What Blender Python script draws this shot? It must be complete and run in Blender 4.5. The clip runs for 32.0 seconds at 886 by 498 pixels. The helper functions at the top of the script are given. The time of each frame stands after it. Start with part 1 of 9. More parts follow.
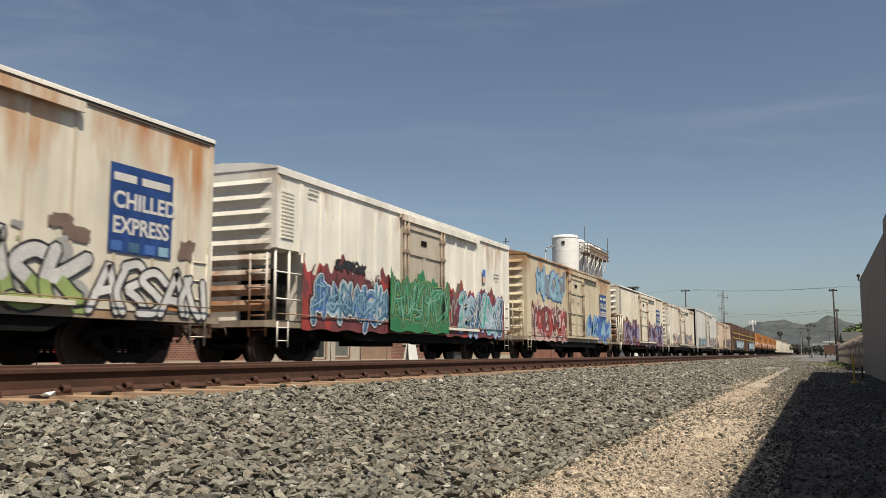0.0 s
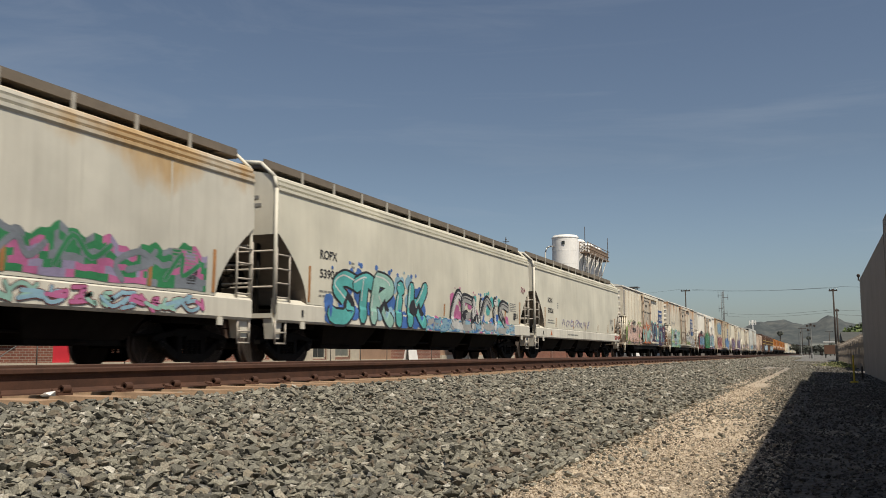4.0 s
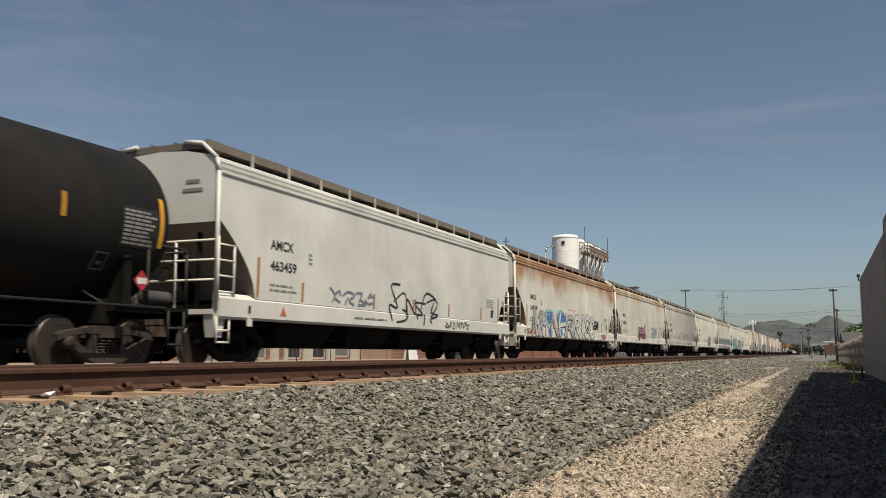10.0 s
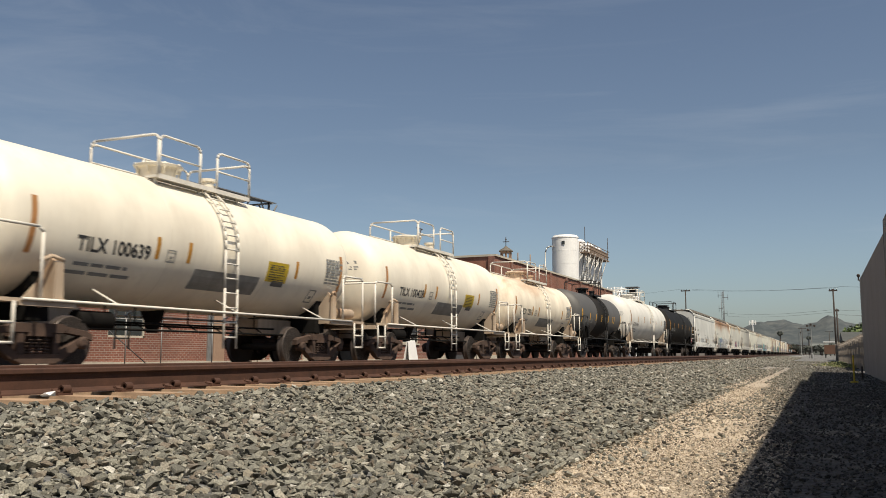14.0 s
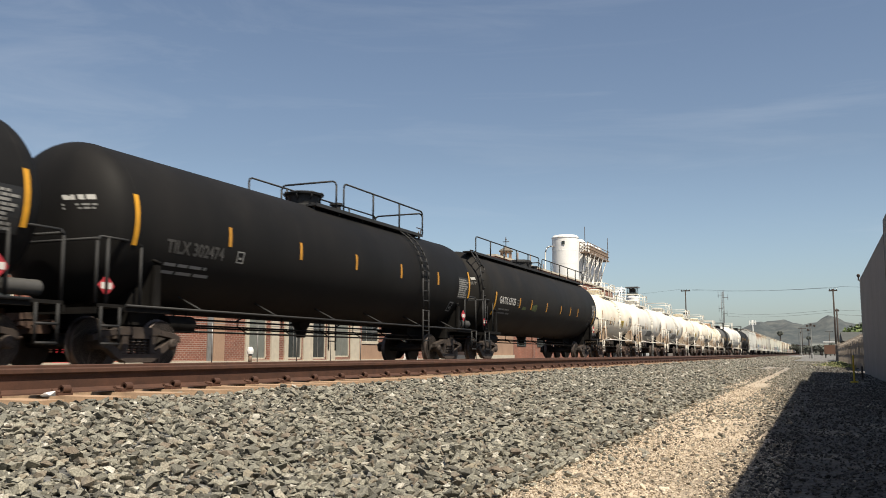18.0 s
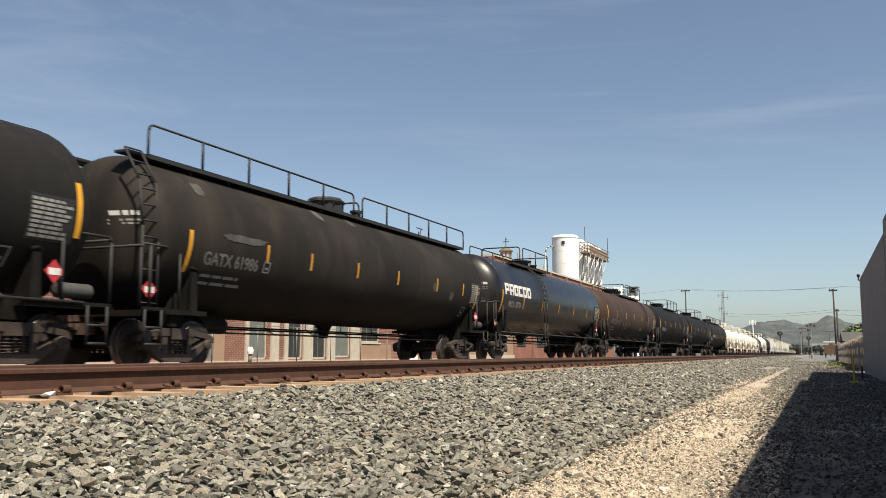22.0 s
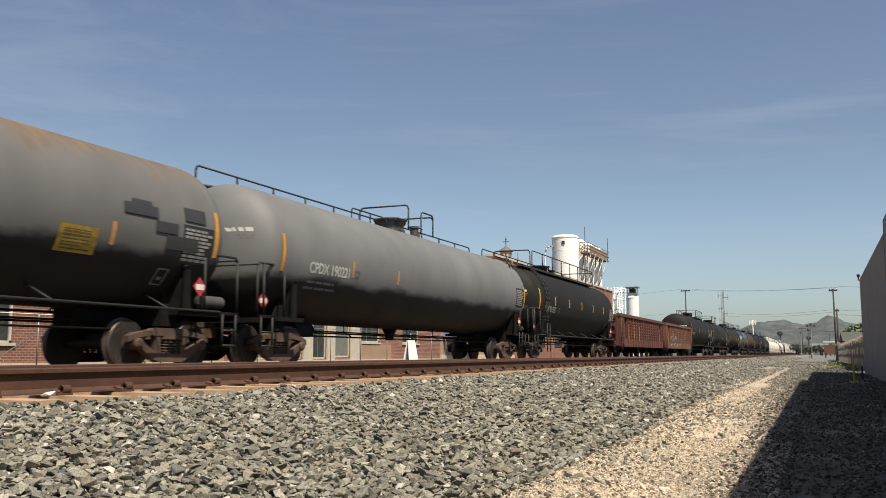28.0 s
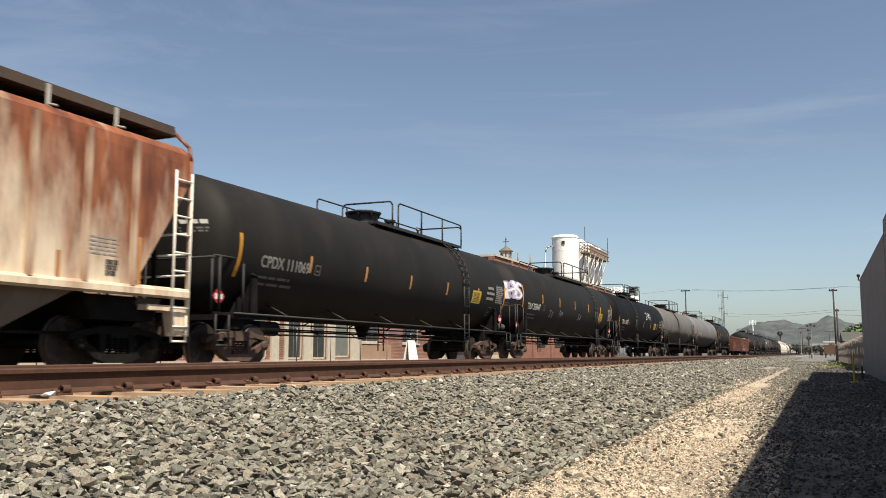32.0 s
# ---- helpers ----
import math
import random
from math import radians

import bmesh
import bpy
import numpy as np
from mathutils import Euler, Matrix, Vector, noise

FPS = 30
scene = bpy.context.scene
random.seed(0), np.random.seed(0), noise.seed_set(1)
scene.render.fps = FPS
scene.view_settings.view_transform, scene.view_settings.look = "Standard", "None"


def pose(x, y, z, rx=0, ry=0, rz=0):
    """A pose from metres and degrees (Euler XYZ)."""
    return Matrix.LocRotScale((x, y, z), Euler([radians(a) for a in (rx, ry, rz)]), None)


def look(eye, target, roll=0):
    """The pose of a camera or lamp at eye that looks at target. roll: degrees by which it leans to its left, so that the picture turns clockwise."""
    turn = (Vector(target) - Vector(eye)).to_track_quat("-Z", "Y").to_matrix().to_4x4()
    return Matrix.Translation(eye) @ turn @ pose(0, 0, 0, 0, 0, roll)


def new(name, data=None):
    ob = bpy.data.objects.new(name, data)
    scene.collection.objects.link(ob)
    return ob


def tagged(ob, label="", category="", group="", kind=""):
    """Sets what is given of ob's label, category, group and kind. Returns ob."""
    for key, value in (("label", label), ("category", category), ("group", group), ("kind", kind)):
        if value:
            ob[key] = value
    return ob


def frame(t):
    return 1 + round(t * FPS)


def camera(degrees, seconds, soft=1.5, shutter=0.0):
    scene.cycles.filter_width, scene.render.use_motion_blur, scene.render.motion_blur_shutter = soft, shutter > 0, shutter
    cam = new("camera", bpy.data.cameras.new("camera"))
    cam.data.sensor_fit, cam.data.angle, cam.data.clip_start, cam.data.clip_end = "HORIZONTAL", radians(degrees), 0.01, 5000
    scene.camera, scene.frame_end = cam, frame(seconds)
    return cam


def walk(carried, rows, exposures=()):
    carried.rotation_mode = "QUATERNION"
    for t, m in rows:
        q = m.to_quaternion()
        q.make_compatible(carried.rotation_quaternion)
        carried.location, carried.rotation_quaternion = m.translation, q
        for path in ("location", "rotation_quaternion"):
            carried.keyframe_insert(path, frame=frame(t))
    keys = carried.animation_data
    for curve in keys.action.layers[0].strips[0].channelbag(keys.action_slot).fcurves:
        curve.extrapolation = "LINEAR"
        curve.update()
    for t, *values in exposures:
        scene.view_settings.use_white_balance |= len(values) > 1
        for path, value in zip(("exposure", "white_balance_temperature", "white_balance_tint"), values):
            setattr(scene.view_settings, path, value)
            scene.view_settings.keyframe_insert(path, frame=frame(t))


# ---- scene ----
from collections import namedtuple

SECONDS = 32.0
SPEED = 18.55                      # of the train, metres a second
EYE = (0.0, 0.0, 0.10)             # the near rail's top is z = 0
TRACK_X, TRACK_Z = -12.45, -0.17   # the train's track: centre line, rail top
NEAR_X = -5.95                     # the empty near track's centre line

cam = camera(53.66, SECONDS, soft=0.9, shutter=0.12)
CAM_POSE = pose(0, 0, EYE[2], 96.84, 0, 23.01)
walk(cam, [(0.0, CAM_POSE), (SECONDS, CAM_POSE)], exposures=[(0.0, 0.13), (2.0, 0.12), (3.2, -0.02), (6.0, 0.05), (7.0, 0.13), (9.0, 0.12), (10.1, 0.05), (10.5, 0.14), (11.0, 0.37), (12.0, 0.16), (14.0, 0.15), (16.4, 0.19), (18.5, 0.60), (22.0, 0.68), (24.1, 0.70), (25.1, 0.52), (29.2, 0.54), (30.4, 0.66), (SECONDS, 0.65)])

# ---- light ----
SUN_TO = Vector((0.44, -0.296, 0.847)).normalized()
sun = new("sun", bpy.data.lights.new("sun", "SUN"))
sun.data.energy, sun.data.angle, sun.data.color = 5.0, radians(0.53), (1.0, 0.90, 0.74)
sun.matrix_basis = look((20, -20, 60), Vector((20, -20, 60)) - SUN_TO)

world = bpy.data.worlds.new("sky")
scene.world = world
world.use_nodes = True
wn, wl = world.node_tree.nodes, world.node_tree.links
wn.clear()
sky = wn.new("ShaderNodeTexSky")
sky.sky_type, sky.sun_disc = "NISHITA", False
sky.sun_elevation, sky.sun_rotation = math.asin(SUN_TO.z), math.atan2(SUN_TO.x, SUN_TO.y)
sky.air_density, sky.dust_density, sky.ozone_density = 1.0, 1.5, 1.5
hsv = wn.new("ShaderNodeHueSaturation")
hsv.inputs["Saturation"].default_value = 0.92
bg = wn.new("ShaderNodeBackground")
bg.inputs["Strength"].default_value = 0.073
wo = wn.new("ShaderNodeOutputWorld")
wl.new(sky.outputs[0], hsv.inputs["Color"])
# thin streaks of high cirrus
wtc, wmap, wno, wrp, wmx = (wn.new("ShaderNode" + k) for k in ("TexCoord", "Mapping", "TexNoise", "ValToRGB", "Mix"))
wmap.inputs["Rotation"].default_value = (0, 0, 0.5)
wmap.inputs["Scale"].default_value = (1.2, 3.0, 12.0)
wno.inputs["Scale"].default_value, wno.inputs["Detail"].default_value, wno.inputs["Roughness"].default_value = 1.3, 7, 0.62
wno.inputs["Distortion"].default_value = 0.8
wrp.color_ramp.elements[0].position, wrp.color_ramp.elements[1].position = 0.52, 0.85
wrp.color_ramp.elements[1].color = (0.15, 0.15, 0.15, 1)
wmx.data_type = "RGBA"
wmx.inputs[7].default_value = (7.5, 7.8, 8.2, 1)
wl.new(wtc.outputs["Generated"], wmap.inputs[0])
wl.new(wmap.outputs[0], wno.inputs["Vector"])
wl.new(wno.outputs["Fac"], wrp.inputs[0])
wl.new(wrp.outputs[0], wmx.inputs[0])
wsp, whz, whm = (wn.new("ShaderNode" + k) for k in ("SeparateXYZ", "ValToRGB", "Mix"))
whz.color_ramp.elements[0].position, whz.color_ramp.elements[1].position = 0.0, 0.22
whz.color_ramp.elements[0].color, whz.color_ramp.elements[1].color = (1.20, 1.28, 1.36, 1), (1, 1, 1, 1)
whm.data_type, whm.blend_type = "RGBA", "MULTIPLY"
whm.inputs[0].default_value = 1.0
wl.new(wtc.outputs["Generated"], wsp.inputs[0])
wl.new(wsp.outputs[2], whz.inputs[0])
wl.new(hsv.outputs[0], whm.inputs[6])
wl.new(whz.outputs[0], whm.inputs[7])
wl.new(whm.outputs[2], wmx.inputs[6])
wl.new(wmx.outputs[2], bg.inputs["Color"])
wl.new(bg.outputs[0], wo.inputs["Surface"])

# ---- materials ----
def shader(name, rough=0.7, metal=0.0):
    m = bpy.data.materials.new(name)
    m.use_nodes = True
    n, l = m.node_tree.nodes, m.node_tree.links
    b = n["Principled BSDF"]
    b.inputs["Roughness"].default_value = rough
    b.inputs["Metallic"].default_value = metal
    return m, n, l, b


def ramp(n, l, src, stops):
    r = n.new("ShaderNodeValToRGB")
    e = r.color_ramp.elements
    while len(e) < len(stops):
        e.new(0.5)
    for el, (p, c) in zip(e, stops):
        el.position = p
        el.color = (*c, 1) if len(c) == 3 else c
    l.new(src, r.inputs[0])
    return r.outputs[0]


def noise_tex(n, l, scale, detail=4, stretch=(1, 1, 1), coord="Object", rough=0.55):
    tc = n.new("ShaderNodeTexCoord")
    mp = n.new("ShaderNodeMapping")
    mp.inputs["Scale"].default_value = stretch
    t = n.new("ShaderNodeTexNoise")
    t.inputs["Scale"].default_value, t.inputs["Detail"].default_value = scale, detail
    t.inputs["Roughness"].default_value = rough
    l.new(tc.outputs[coord], mp.inputs[0])
    l.new(mp.outputs[0], t.inputs["Vector"])
    return t.outputs["Fac"]


def mixed(n, l, fac, a, b, kind="MIX"):
    x = n.new("ShaderNodeMix")
    x.data_type, x.blend_type = "RGBA", kind
    for sock, val in ((x.inputs[0], fac), (x.inputs[6], a), (x.inputs[7], b)):
        if isinstance(val, (int, float)):
            sock.default_value = val
        elif isinstance(val, tuple):
            sock.default_value = (*val, 1)
        else:
            l.new(val, sock)
    return x.outputs[2]


def bump(n, l, b, height, strength=0.3, dist=0.01):
    bp = n.new("ShaderNodeBump")
    bp.inputs["Strength"].default_value, bp.inputs["Distance"].default_value = strength, dist
    l.new(height, bp.inputs["Height"])
    l.new(bp.outputs[0], b.inputs["Normal"])


def plain(name, col, rough=0.6, metal=0.0, vary=0.12, scale=3.0):
    """A worn surface of one colour: cloudy variation and fine grain."""
    m, n, l, b = shader(name, rough, metal)
    big = noise_tex(n, l, scale, 5)
    fine = noise_tex(n, l, scale * 14, 3)
    lo = tuple(c * (1 - 2 * vary) for c in col)
    hi = tuple(min(1, c * (1 + vary)) for c in col)
    c1 = ramp(n, l, big, [(0.3, lo), (0.7, hi)])
    c2 = mixed(n, l, 0.35, c1, ramp(n, l, fine, [(0.3, lo), (0.7, hi)]))
    l.new(c2, b.inputs["Base Color"])
    bump(n, l, b, fine, 0.15, 0.004)
    return m


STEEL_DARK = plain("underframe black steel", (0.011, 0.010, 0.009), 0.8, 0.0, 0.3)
TRUCK_RUST = plain("truck rust brown", (0.078, 0.047, 0.033), 0.85, 0.0, 0.35)
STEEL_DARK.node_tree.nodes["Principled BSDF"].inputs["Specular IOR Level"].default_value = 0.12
TREAD = plain("worn wheel tread", (0.11, 0.09, 0.08), 0.45, 0.5, 0.2)
WHEEL = plain("grimy wheel plate", (0.022, 0.016, 0.012), 0.8, 0.0, 0.3)
RAIL = plain("rusty rail", (0.070, 0.030, 0.017), 0.8, 0.0, 0.25, 6)
CONCRETE = plain("concrete", (0.40, 0.265, 0.165), 0.9, 0, 0.2, 5)

# ---- geometry helpers ----
def mesh_of(name, bm, mats):
    me = bpy.data.meshes.new(name)
    bm.normal_update()
    for ed in bm.edges:                 # creases stay sharp
        if len(ed.link_faces) == 2 and ed.calc_face_angle(0.0) > 0.6:
            ed.smooth = False
    bm.to_mesh(me)
    bm.free()
    for m in mats if isinstance(mats, (list, tuple)) else [mats]:
        me.materials.append(m)
    return me


def part(name, bm, material, parent=None, label=""):
    ob = new(name, mesh_of(name, bm, material))
    if parent:
        ob.parent = parent
    return tagged(ob, label)


def box(bm, x0, x1, y0, y1, z0, z1, mat=0):
    vs = [bm.verts.new(p) for p in ((x0, y0, z0), (x1, y0, z0), (x1, y1, z0), (x0, y1, z0), (x0, y0, z1), (x1, y0, z1), (x1, y1, z1), (x0, y1, z1))]
    for q in ((3, 2, 1, 0), (4, 5, 6, 7), (0, 1, 5, 4), (1, 2, 6, 5), (2, 3, 7, 6), (3, 0, 4, 7)):
        bm.faces.new([vs[i] for i in q]).material_index = mat
    return vs


def prism(bm, profile, y0, y1, mat=0, cap=True, smooth=False):
    """Sweep a profile of (x, z) along y."""
    a = [bm.verts.new((x, y0, z)) for x, z in profile]
    b = [bm.verts.new((x, y1, z)) for x, z in profile]
    n = len(profile)
    for i in range(n):
        j = (i + 1) % n
        f = bm.faces.new((a[i], a[j], b[j], b[i]))
        f.material_index, f.smooth = mat, smooth
    if cap:
        bm.faces.new(a[::-1]).material_index = mat
        bm.faces.new(b).material_index = mat


def rod(bm, p, q, r=0.02, n=6, mat=0):
    p, q = Vector(p), Vector(q)
    d = (q - p).normalized()
    u = d.orthogonal().normalized()
    w = d.cross(u)
    ra, rb = [], []
    for i in range(n):
        a = 2 * math.pi * i / n
        o = (u * math.cos(a) + w * math.sin(a)) * r
        ra.append(bm.verts.new(p + o))
        rb.append(bm.verts.new(q + o))
    for i in range(n):
        j = (i + 1) % n
        f = bm.faces.new((ra[i], ra[j], rb[j], rb[i]))
        f.material_index, f.smooth = mat, True
    bm.faces.new(ra[::-1]).material_index = mat
    bm.faces.new(rb).material_index = mat


def pipe(bm, pts, r=0.02, n=6, mat=0):
    for p, q in zip(pts, pts[1:]):
        rod(bm, p, q, r, n, mat)


def lathe(bm, profile, axis="x", n=24, at=(0, 0, 0), mat=0, smooth=True):
    """Turn a profile of (along, radius) round an axis through at."""
    rings = []
    for a, r in profile:
        ring = []
        for i in range(n):
            t = 2 * math.pi * i / n
            c, s = r * math.cos(t), r * math.sin(t)
            v = {"x": (a, c, s), "y": (c, a, s), "z": (c, s, a)}[axis]
            ring.append(bm.verts.new((v[0] + at[0], v[1] + at[1], v[2] + at[2])))
        rings.append(ring)
    for p, q in zip(rings, rings[1:]):
        for i in range(n):
            j = (i + 1) % n
            f = bm.faces.new((p[i], p[j], q[j], q[i]))
            f.material_index, f.smooth = mat, smooth
    bm.faces.new(rings[0][::-1]).material_index = mat
    bm.faces.new(rings[-1]).material_index = mat
    bmesh.ops.recalc_face_normals(bm, faces=bm.faces)


def hand_wheel(bm, at, r=0.26):
    """A thin spoked wheel facing along y."""
    x, y, z = at
    pts = [(x + r * math.cos(a), y, z + r * math.sin(a)) for a in np.linspace(0, 2 * math.pi, 17)]
    pipe(bm, pts, 0.018, 5)
    for k in range(5):
        a = 0.3 + k * 1.2566
        rod(bm, (x, y, z), (x + r * math.cos(a), y, z + r * math.sin(a)), 0.012, 4)
    rod(bm, (x, y - 0.05, z), (x, y + 0.2, z), 0.03, 6)


# ---- ground ----
PROFILE = [(-400, -0.42), (-27, -0.42), (-17, -0.45), (-14.6, -0.40), (-10.3, -0.40), (-9.0, -0.42), (-8.0, -0.25), (-4.95, -0.27), (-4.56, -0.245), (-4.0, -0.29), (-1.5, -0.52), (-0.4, -0.55), (3, -0.55), (400, -0.55)]


def ground_z(x):
    pts = PROFILE
    for (a, za), (b, zb) in zip(pts, pts[1:]):
        if a <= x <= b:
            return za + (zb - za) * (x - a) / (b - a)
    return -0.5


def ground():
    xs = [-1500, -400, -100, -40, -30, -27, -22, -17, -15.5, -14.6, -12, -10.3, -9.0, -8.0, -6, -4.6, -4.3, -4.0, -3.5, -3.0, -2.5, -2.0, -1.5, -1.2, -0.9, -0.6, -0.4, 0, 1, 2, 3, 10, 50, 400, 1500]
    ys = [-1500, -200, -30, -5, 0, 2, 4, 6, 8, 10, 13, 16, 20, 25, 30, 40, 60, 90, 140, 200, 300, 500, 800, 1600, 3500]
    bm = bmesh.new()
    g = [[bm.verts.new((x, y, ground_z(max(-400, min(400, x))))) for y in ys] for x in xs]
    for i in range(len(xs) - 1):
        for j in range(len(ys) - 1):
            bm.faces.new((g[i][j], g[i + 1][j], g[i + 1][j + 1], g[i][j + 1]))
    m, n, l, b = shader("ground ballast and dirt", 0.95)
    tc = n.new("ShaderNodeTexCoord")
    sep = n.new("ShaderNodeSeparateXYZ")
    l.new(tc.outputs["Object"], sep.inputs[0])
    wob = noise_tex(n, l, 0.8, 4)
    ad = n.new("ShaderNodeMath")
    ad.operation = "MULTIPLY_ADD"
    ad.inputs[1].default_value = 0.9
    l.new(wob, ad.inputs[0])
    far = n.new("ShaderNodeMapRange")      # the trodden strip drifts towards the track further off
    far.inputs[1].default_value, far.inputs[2].default_value = 8.0, 120.0
    far.inputs[3].default_value, far.inputs[4].default_value = 0.0, 2.2
    l.new(sep.outputs[1], far.inputs[0])
    drift = n.new("ShaderNodeMath")
    l.new(sep.outputs[0], drift.inputs[0])
    l.new(far.outputs[0], drift.inputs[1])
    l.new(drift.outputs[0], ad.inputs[2])
    mr = n.new("ShaderNodeMapRange")
    mr.inputs[1].default_value, mr.inputs[2].default_value = -1.35, -0.80
    l.new(ad.outputs[0], mr.inputs[0])
    vo = n.new("ShaderNodeTexVoronoi")
    vo.inputs["Scale"].default_value = 22
    l.new(tc.outputs["Object"], vo.inputs["Vector"])
    grey = ramp(n, l, vo.outputs["Color"], [(0.1, (0.05, 0.05, 0.05)), (0.9, (0.24, 0.24, 0.23))])
    fine = noise_tex(n, l, 40, 5)
    dirt = ramp(n, l, fine, [(0.25, (0.34, 0.275, 0.20)), (0.5, (0.49, 0.405, 0.305)), (0.75, (0.58, 0.49, 0.385))])
    patch = ramp(n, l, noise_tex(n, l, 1.4, 6), [(0.25, (0.35, 0.35, 0.35)), (0.5, (1, 1, 1))])
    # towards the wall: greyer ground, darkened to deepen the wall's shade
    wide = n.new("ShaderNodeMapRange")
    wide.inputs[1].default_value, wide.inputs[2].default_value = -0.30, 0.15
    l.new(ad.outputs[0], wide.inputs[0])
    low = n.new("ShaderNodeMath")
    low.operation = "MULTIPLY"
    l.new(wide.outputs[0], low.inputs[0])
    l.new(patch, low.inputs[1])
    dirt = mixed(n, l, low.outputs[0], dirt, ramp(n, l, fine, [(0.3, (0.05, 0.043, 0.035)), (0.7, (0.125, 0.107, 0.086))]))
    # ground past the near track, darkened so less light bounces onto the train
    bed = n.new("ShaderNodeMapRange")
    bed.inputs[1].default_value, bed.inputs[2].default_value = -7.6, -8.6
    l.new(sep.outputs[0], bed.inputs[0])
    low_bounce_yard = ramp(n, l, fine, [(0.3, (0.03, 0.025, 0.021)), (0.7, (0.08, 0.066, 0.055))])
    grey = mixed(n, l, bed.outputs[0], grey, low_bounce_yard)
    thin = n.new("ShaderNodeMapRange")     # fewer feet further off: the strip gives way to gravel
    thin.inputs[1].default_value, thin.inputs[2].default_value = 14.0, 45.0
    thin.inputs[3].default_value, thin.inputs[4].default_value = 1.0, 0.15
    l.new(sep.outputs[1], thin.inputs[0])
    trod = n.new("ShaderNodeMath")
    trod.operation = "MULTIPLY"
    l.new(mr.outputs[0], trod.inputs[0])
    l.new(thin.outputs[0], trod.inputs[1])
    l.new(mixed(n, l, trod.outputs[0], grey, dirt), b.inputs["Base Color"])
    bump(n, l, b, vo.outputs["Distance"], 0.8, 0.03)
    return tagged(part("ground", bm, m), "grey ballast and tan dirt beside the railway tracks", "ground", kind="structure")


ground()



# ---- paint and lettering ----
def paint(name, base, rough=0.5, shine=0.5, rust=0.0, rust_z=(2.0, 4.6), rust_col=((0.30, 0.13, 0.05), (0.44, 0.26, 0.12)), dirt=0.25, dirt_col=(0.16, 0.13, 0.10), streak=9.0, grime_shade=None, dusty=None):
    """Weathered railcar paint: cloudy dust, vertical dirt streaks and rust that runs down from above."""
    m, n, l, b = shader(name, rough)
    b.inputs["Specular IOR Level"].default_value = shine
    cloud = noise_tex(n, l, 0.5, 6, (1, 1, 1))
    lo = tuple(c * 0.81 for c in base)
    hi = tuple(min(1.0, c * 1.13) for c in base)
    col = ramp(n, l, cloud, [(0.3, lo), (0.7, hi)])
    run = noise_tex(n, l, 1.0, 6, (1.0, streak * 0.4, 0.22))
    soil = ramp(n, l, run, [(0.45, (0, 0, 0)), (0.78, (1, 1, 1))])
    mul = n.new("ShaderNodeMath")
    mul.operation = "MULTIPLY"
    mul.inputs[1].default_value = dirt
    l.new(soil, mul.inputs[0])
    col = mixed(n, l, mul.outputs[0], col, dirt_col)
    thread = ramp(n, l, noise_tex(n, l, 3.5, 6, (1.0, streak * 0.35, 0.12), rough=0.65), [(0.54, (0, 0, 0)), (0.70, (1, 1, 1))])
    speck = ramp(n, l, noise_tex(n, l, 9.0, 5, (1.0, 1.0, 0.7), rough=0.7), [(0.62, (0, 0, 0)), (0.72, (1, 1, 1))])
    for src, amount in ((thread, 0.55), (speck, 0.45)):
        mul = n.new("ShaderNodeMath")
        mul.operation = "MULTIPLY"
        mul.inputs[1].default_value = dirt * amount
        l.new(src, mul.inputs[0])
        col = mixed(n, l, mul.outputs[0], col, dirt_col)
    if dusty:                           # a second colour takes over towards one end of the car
        tc = n.new("ShaderNodeTexCoord")
        sp = n.new("ShaderNodeSeparateXYZ")
        l.new(tc.outputs["Object"], sp.inputs[0])
        wob = n.new("ShaderNodeMath")
        wob.operation = "MULTIPLY_ADD"
        wob.inputs[1].default_value = 6.0
        l.new(noise_tex(n, l, 0.35, 6, (1, 1, 0.3)), wob.inputs[0])
        l.new(sp.outputs[1], wob.inputs[2])
        du = n.new("ShaderNodeMapRange")
        du.inputs[1].default_value, du.inputs[2].default_value = dusty[0] + 3.0, dusty[1] + 3.0
        l.new(wob.outputs[0], du.inputs[0])
        col = mixed(n, l, du.outputs[0], col, dusty[2])
    if rust:
        tc = n.new("ShaderNodeTexCoord")
        sp = n.new("ShaderNodeSeparateXYZ")
        l.new(tc.outputs["Object"], sp.inputs[0])
        mr = n.new("ShaderNodeMapRange")
        mr.inputs[1].default_value, mr.inputs[2].default_value = rust_z
        mr.inputs[3].default_value, mr.inputs[4].default_value = -0.30, 0.22
        l.new(sp.outputs[2], mr.inputs[0])
        patch = noise_tex(n, l, 0.9, 7, (1, streak * 0.08, 0.35), rough=0.6)
        sm = n.new("ShaderNodeMath")
        sm.operation = "ADD"
        l.new(patch, sm.inputs[0])
        l.new(mr.outputs[0], sm.inputs[1])
        fac = ramp(n, l, sm.outputs[0], [(0.62 - rust * 0.3, (0, 0, 0)), (0.80 - rust * 0.2, (1, 1, 1))])
        rc = ramp(n, l, noise_tex(n, l, 2.2, 6, (1, 2, 0.5)), [(0.3, rust_col[0]), (0.7, rust_col[1])])
        col = mixed(n, l, fac, col, rc)
    if grime_shade:                           # belly blackened for oily residue and underside shade, with an uneven edge
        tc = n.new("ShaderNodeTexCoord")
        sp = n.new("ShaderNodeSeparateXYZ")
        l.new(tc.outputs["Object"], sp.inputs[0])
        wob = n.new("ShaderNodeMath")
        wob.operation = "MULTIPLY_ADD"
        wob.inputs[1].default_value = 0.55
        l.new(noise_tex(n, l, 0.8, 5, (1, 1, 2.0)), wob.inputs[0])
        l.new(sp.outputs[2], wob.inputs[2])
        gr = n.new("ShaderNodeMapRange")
        gr.inputs[1].default_value, gr.inputs[2].default_value = grime_shade + 0.38, grime_shade + 0.20
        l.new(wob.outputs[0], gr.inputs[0])
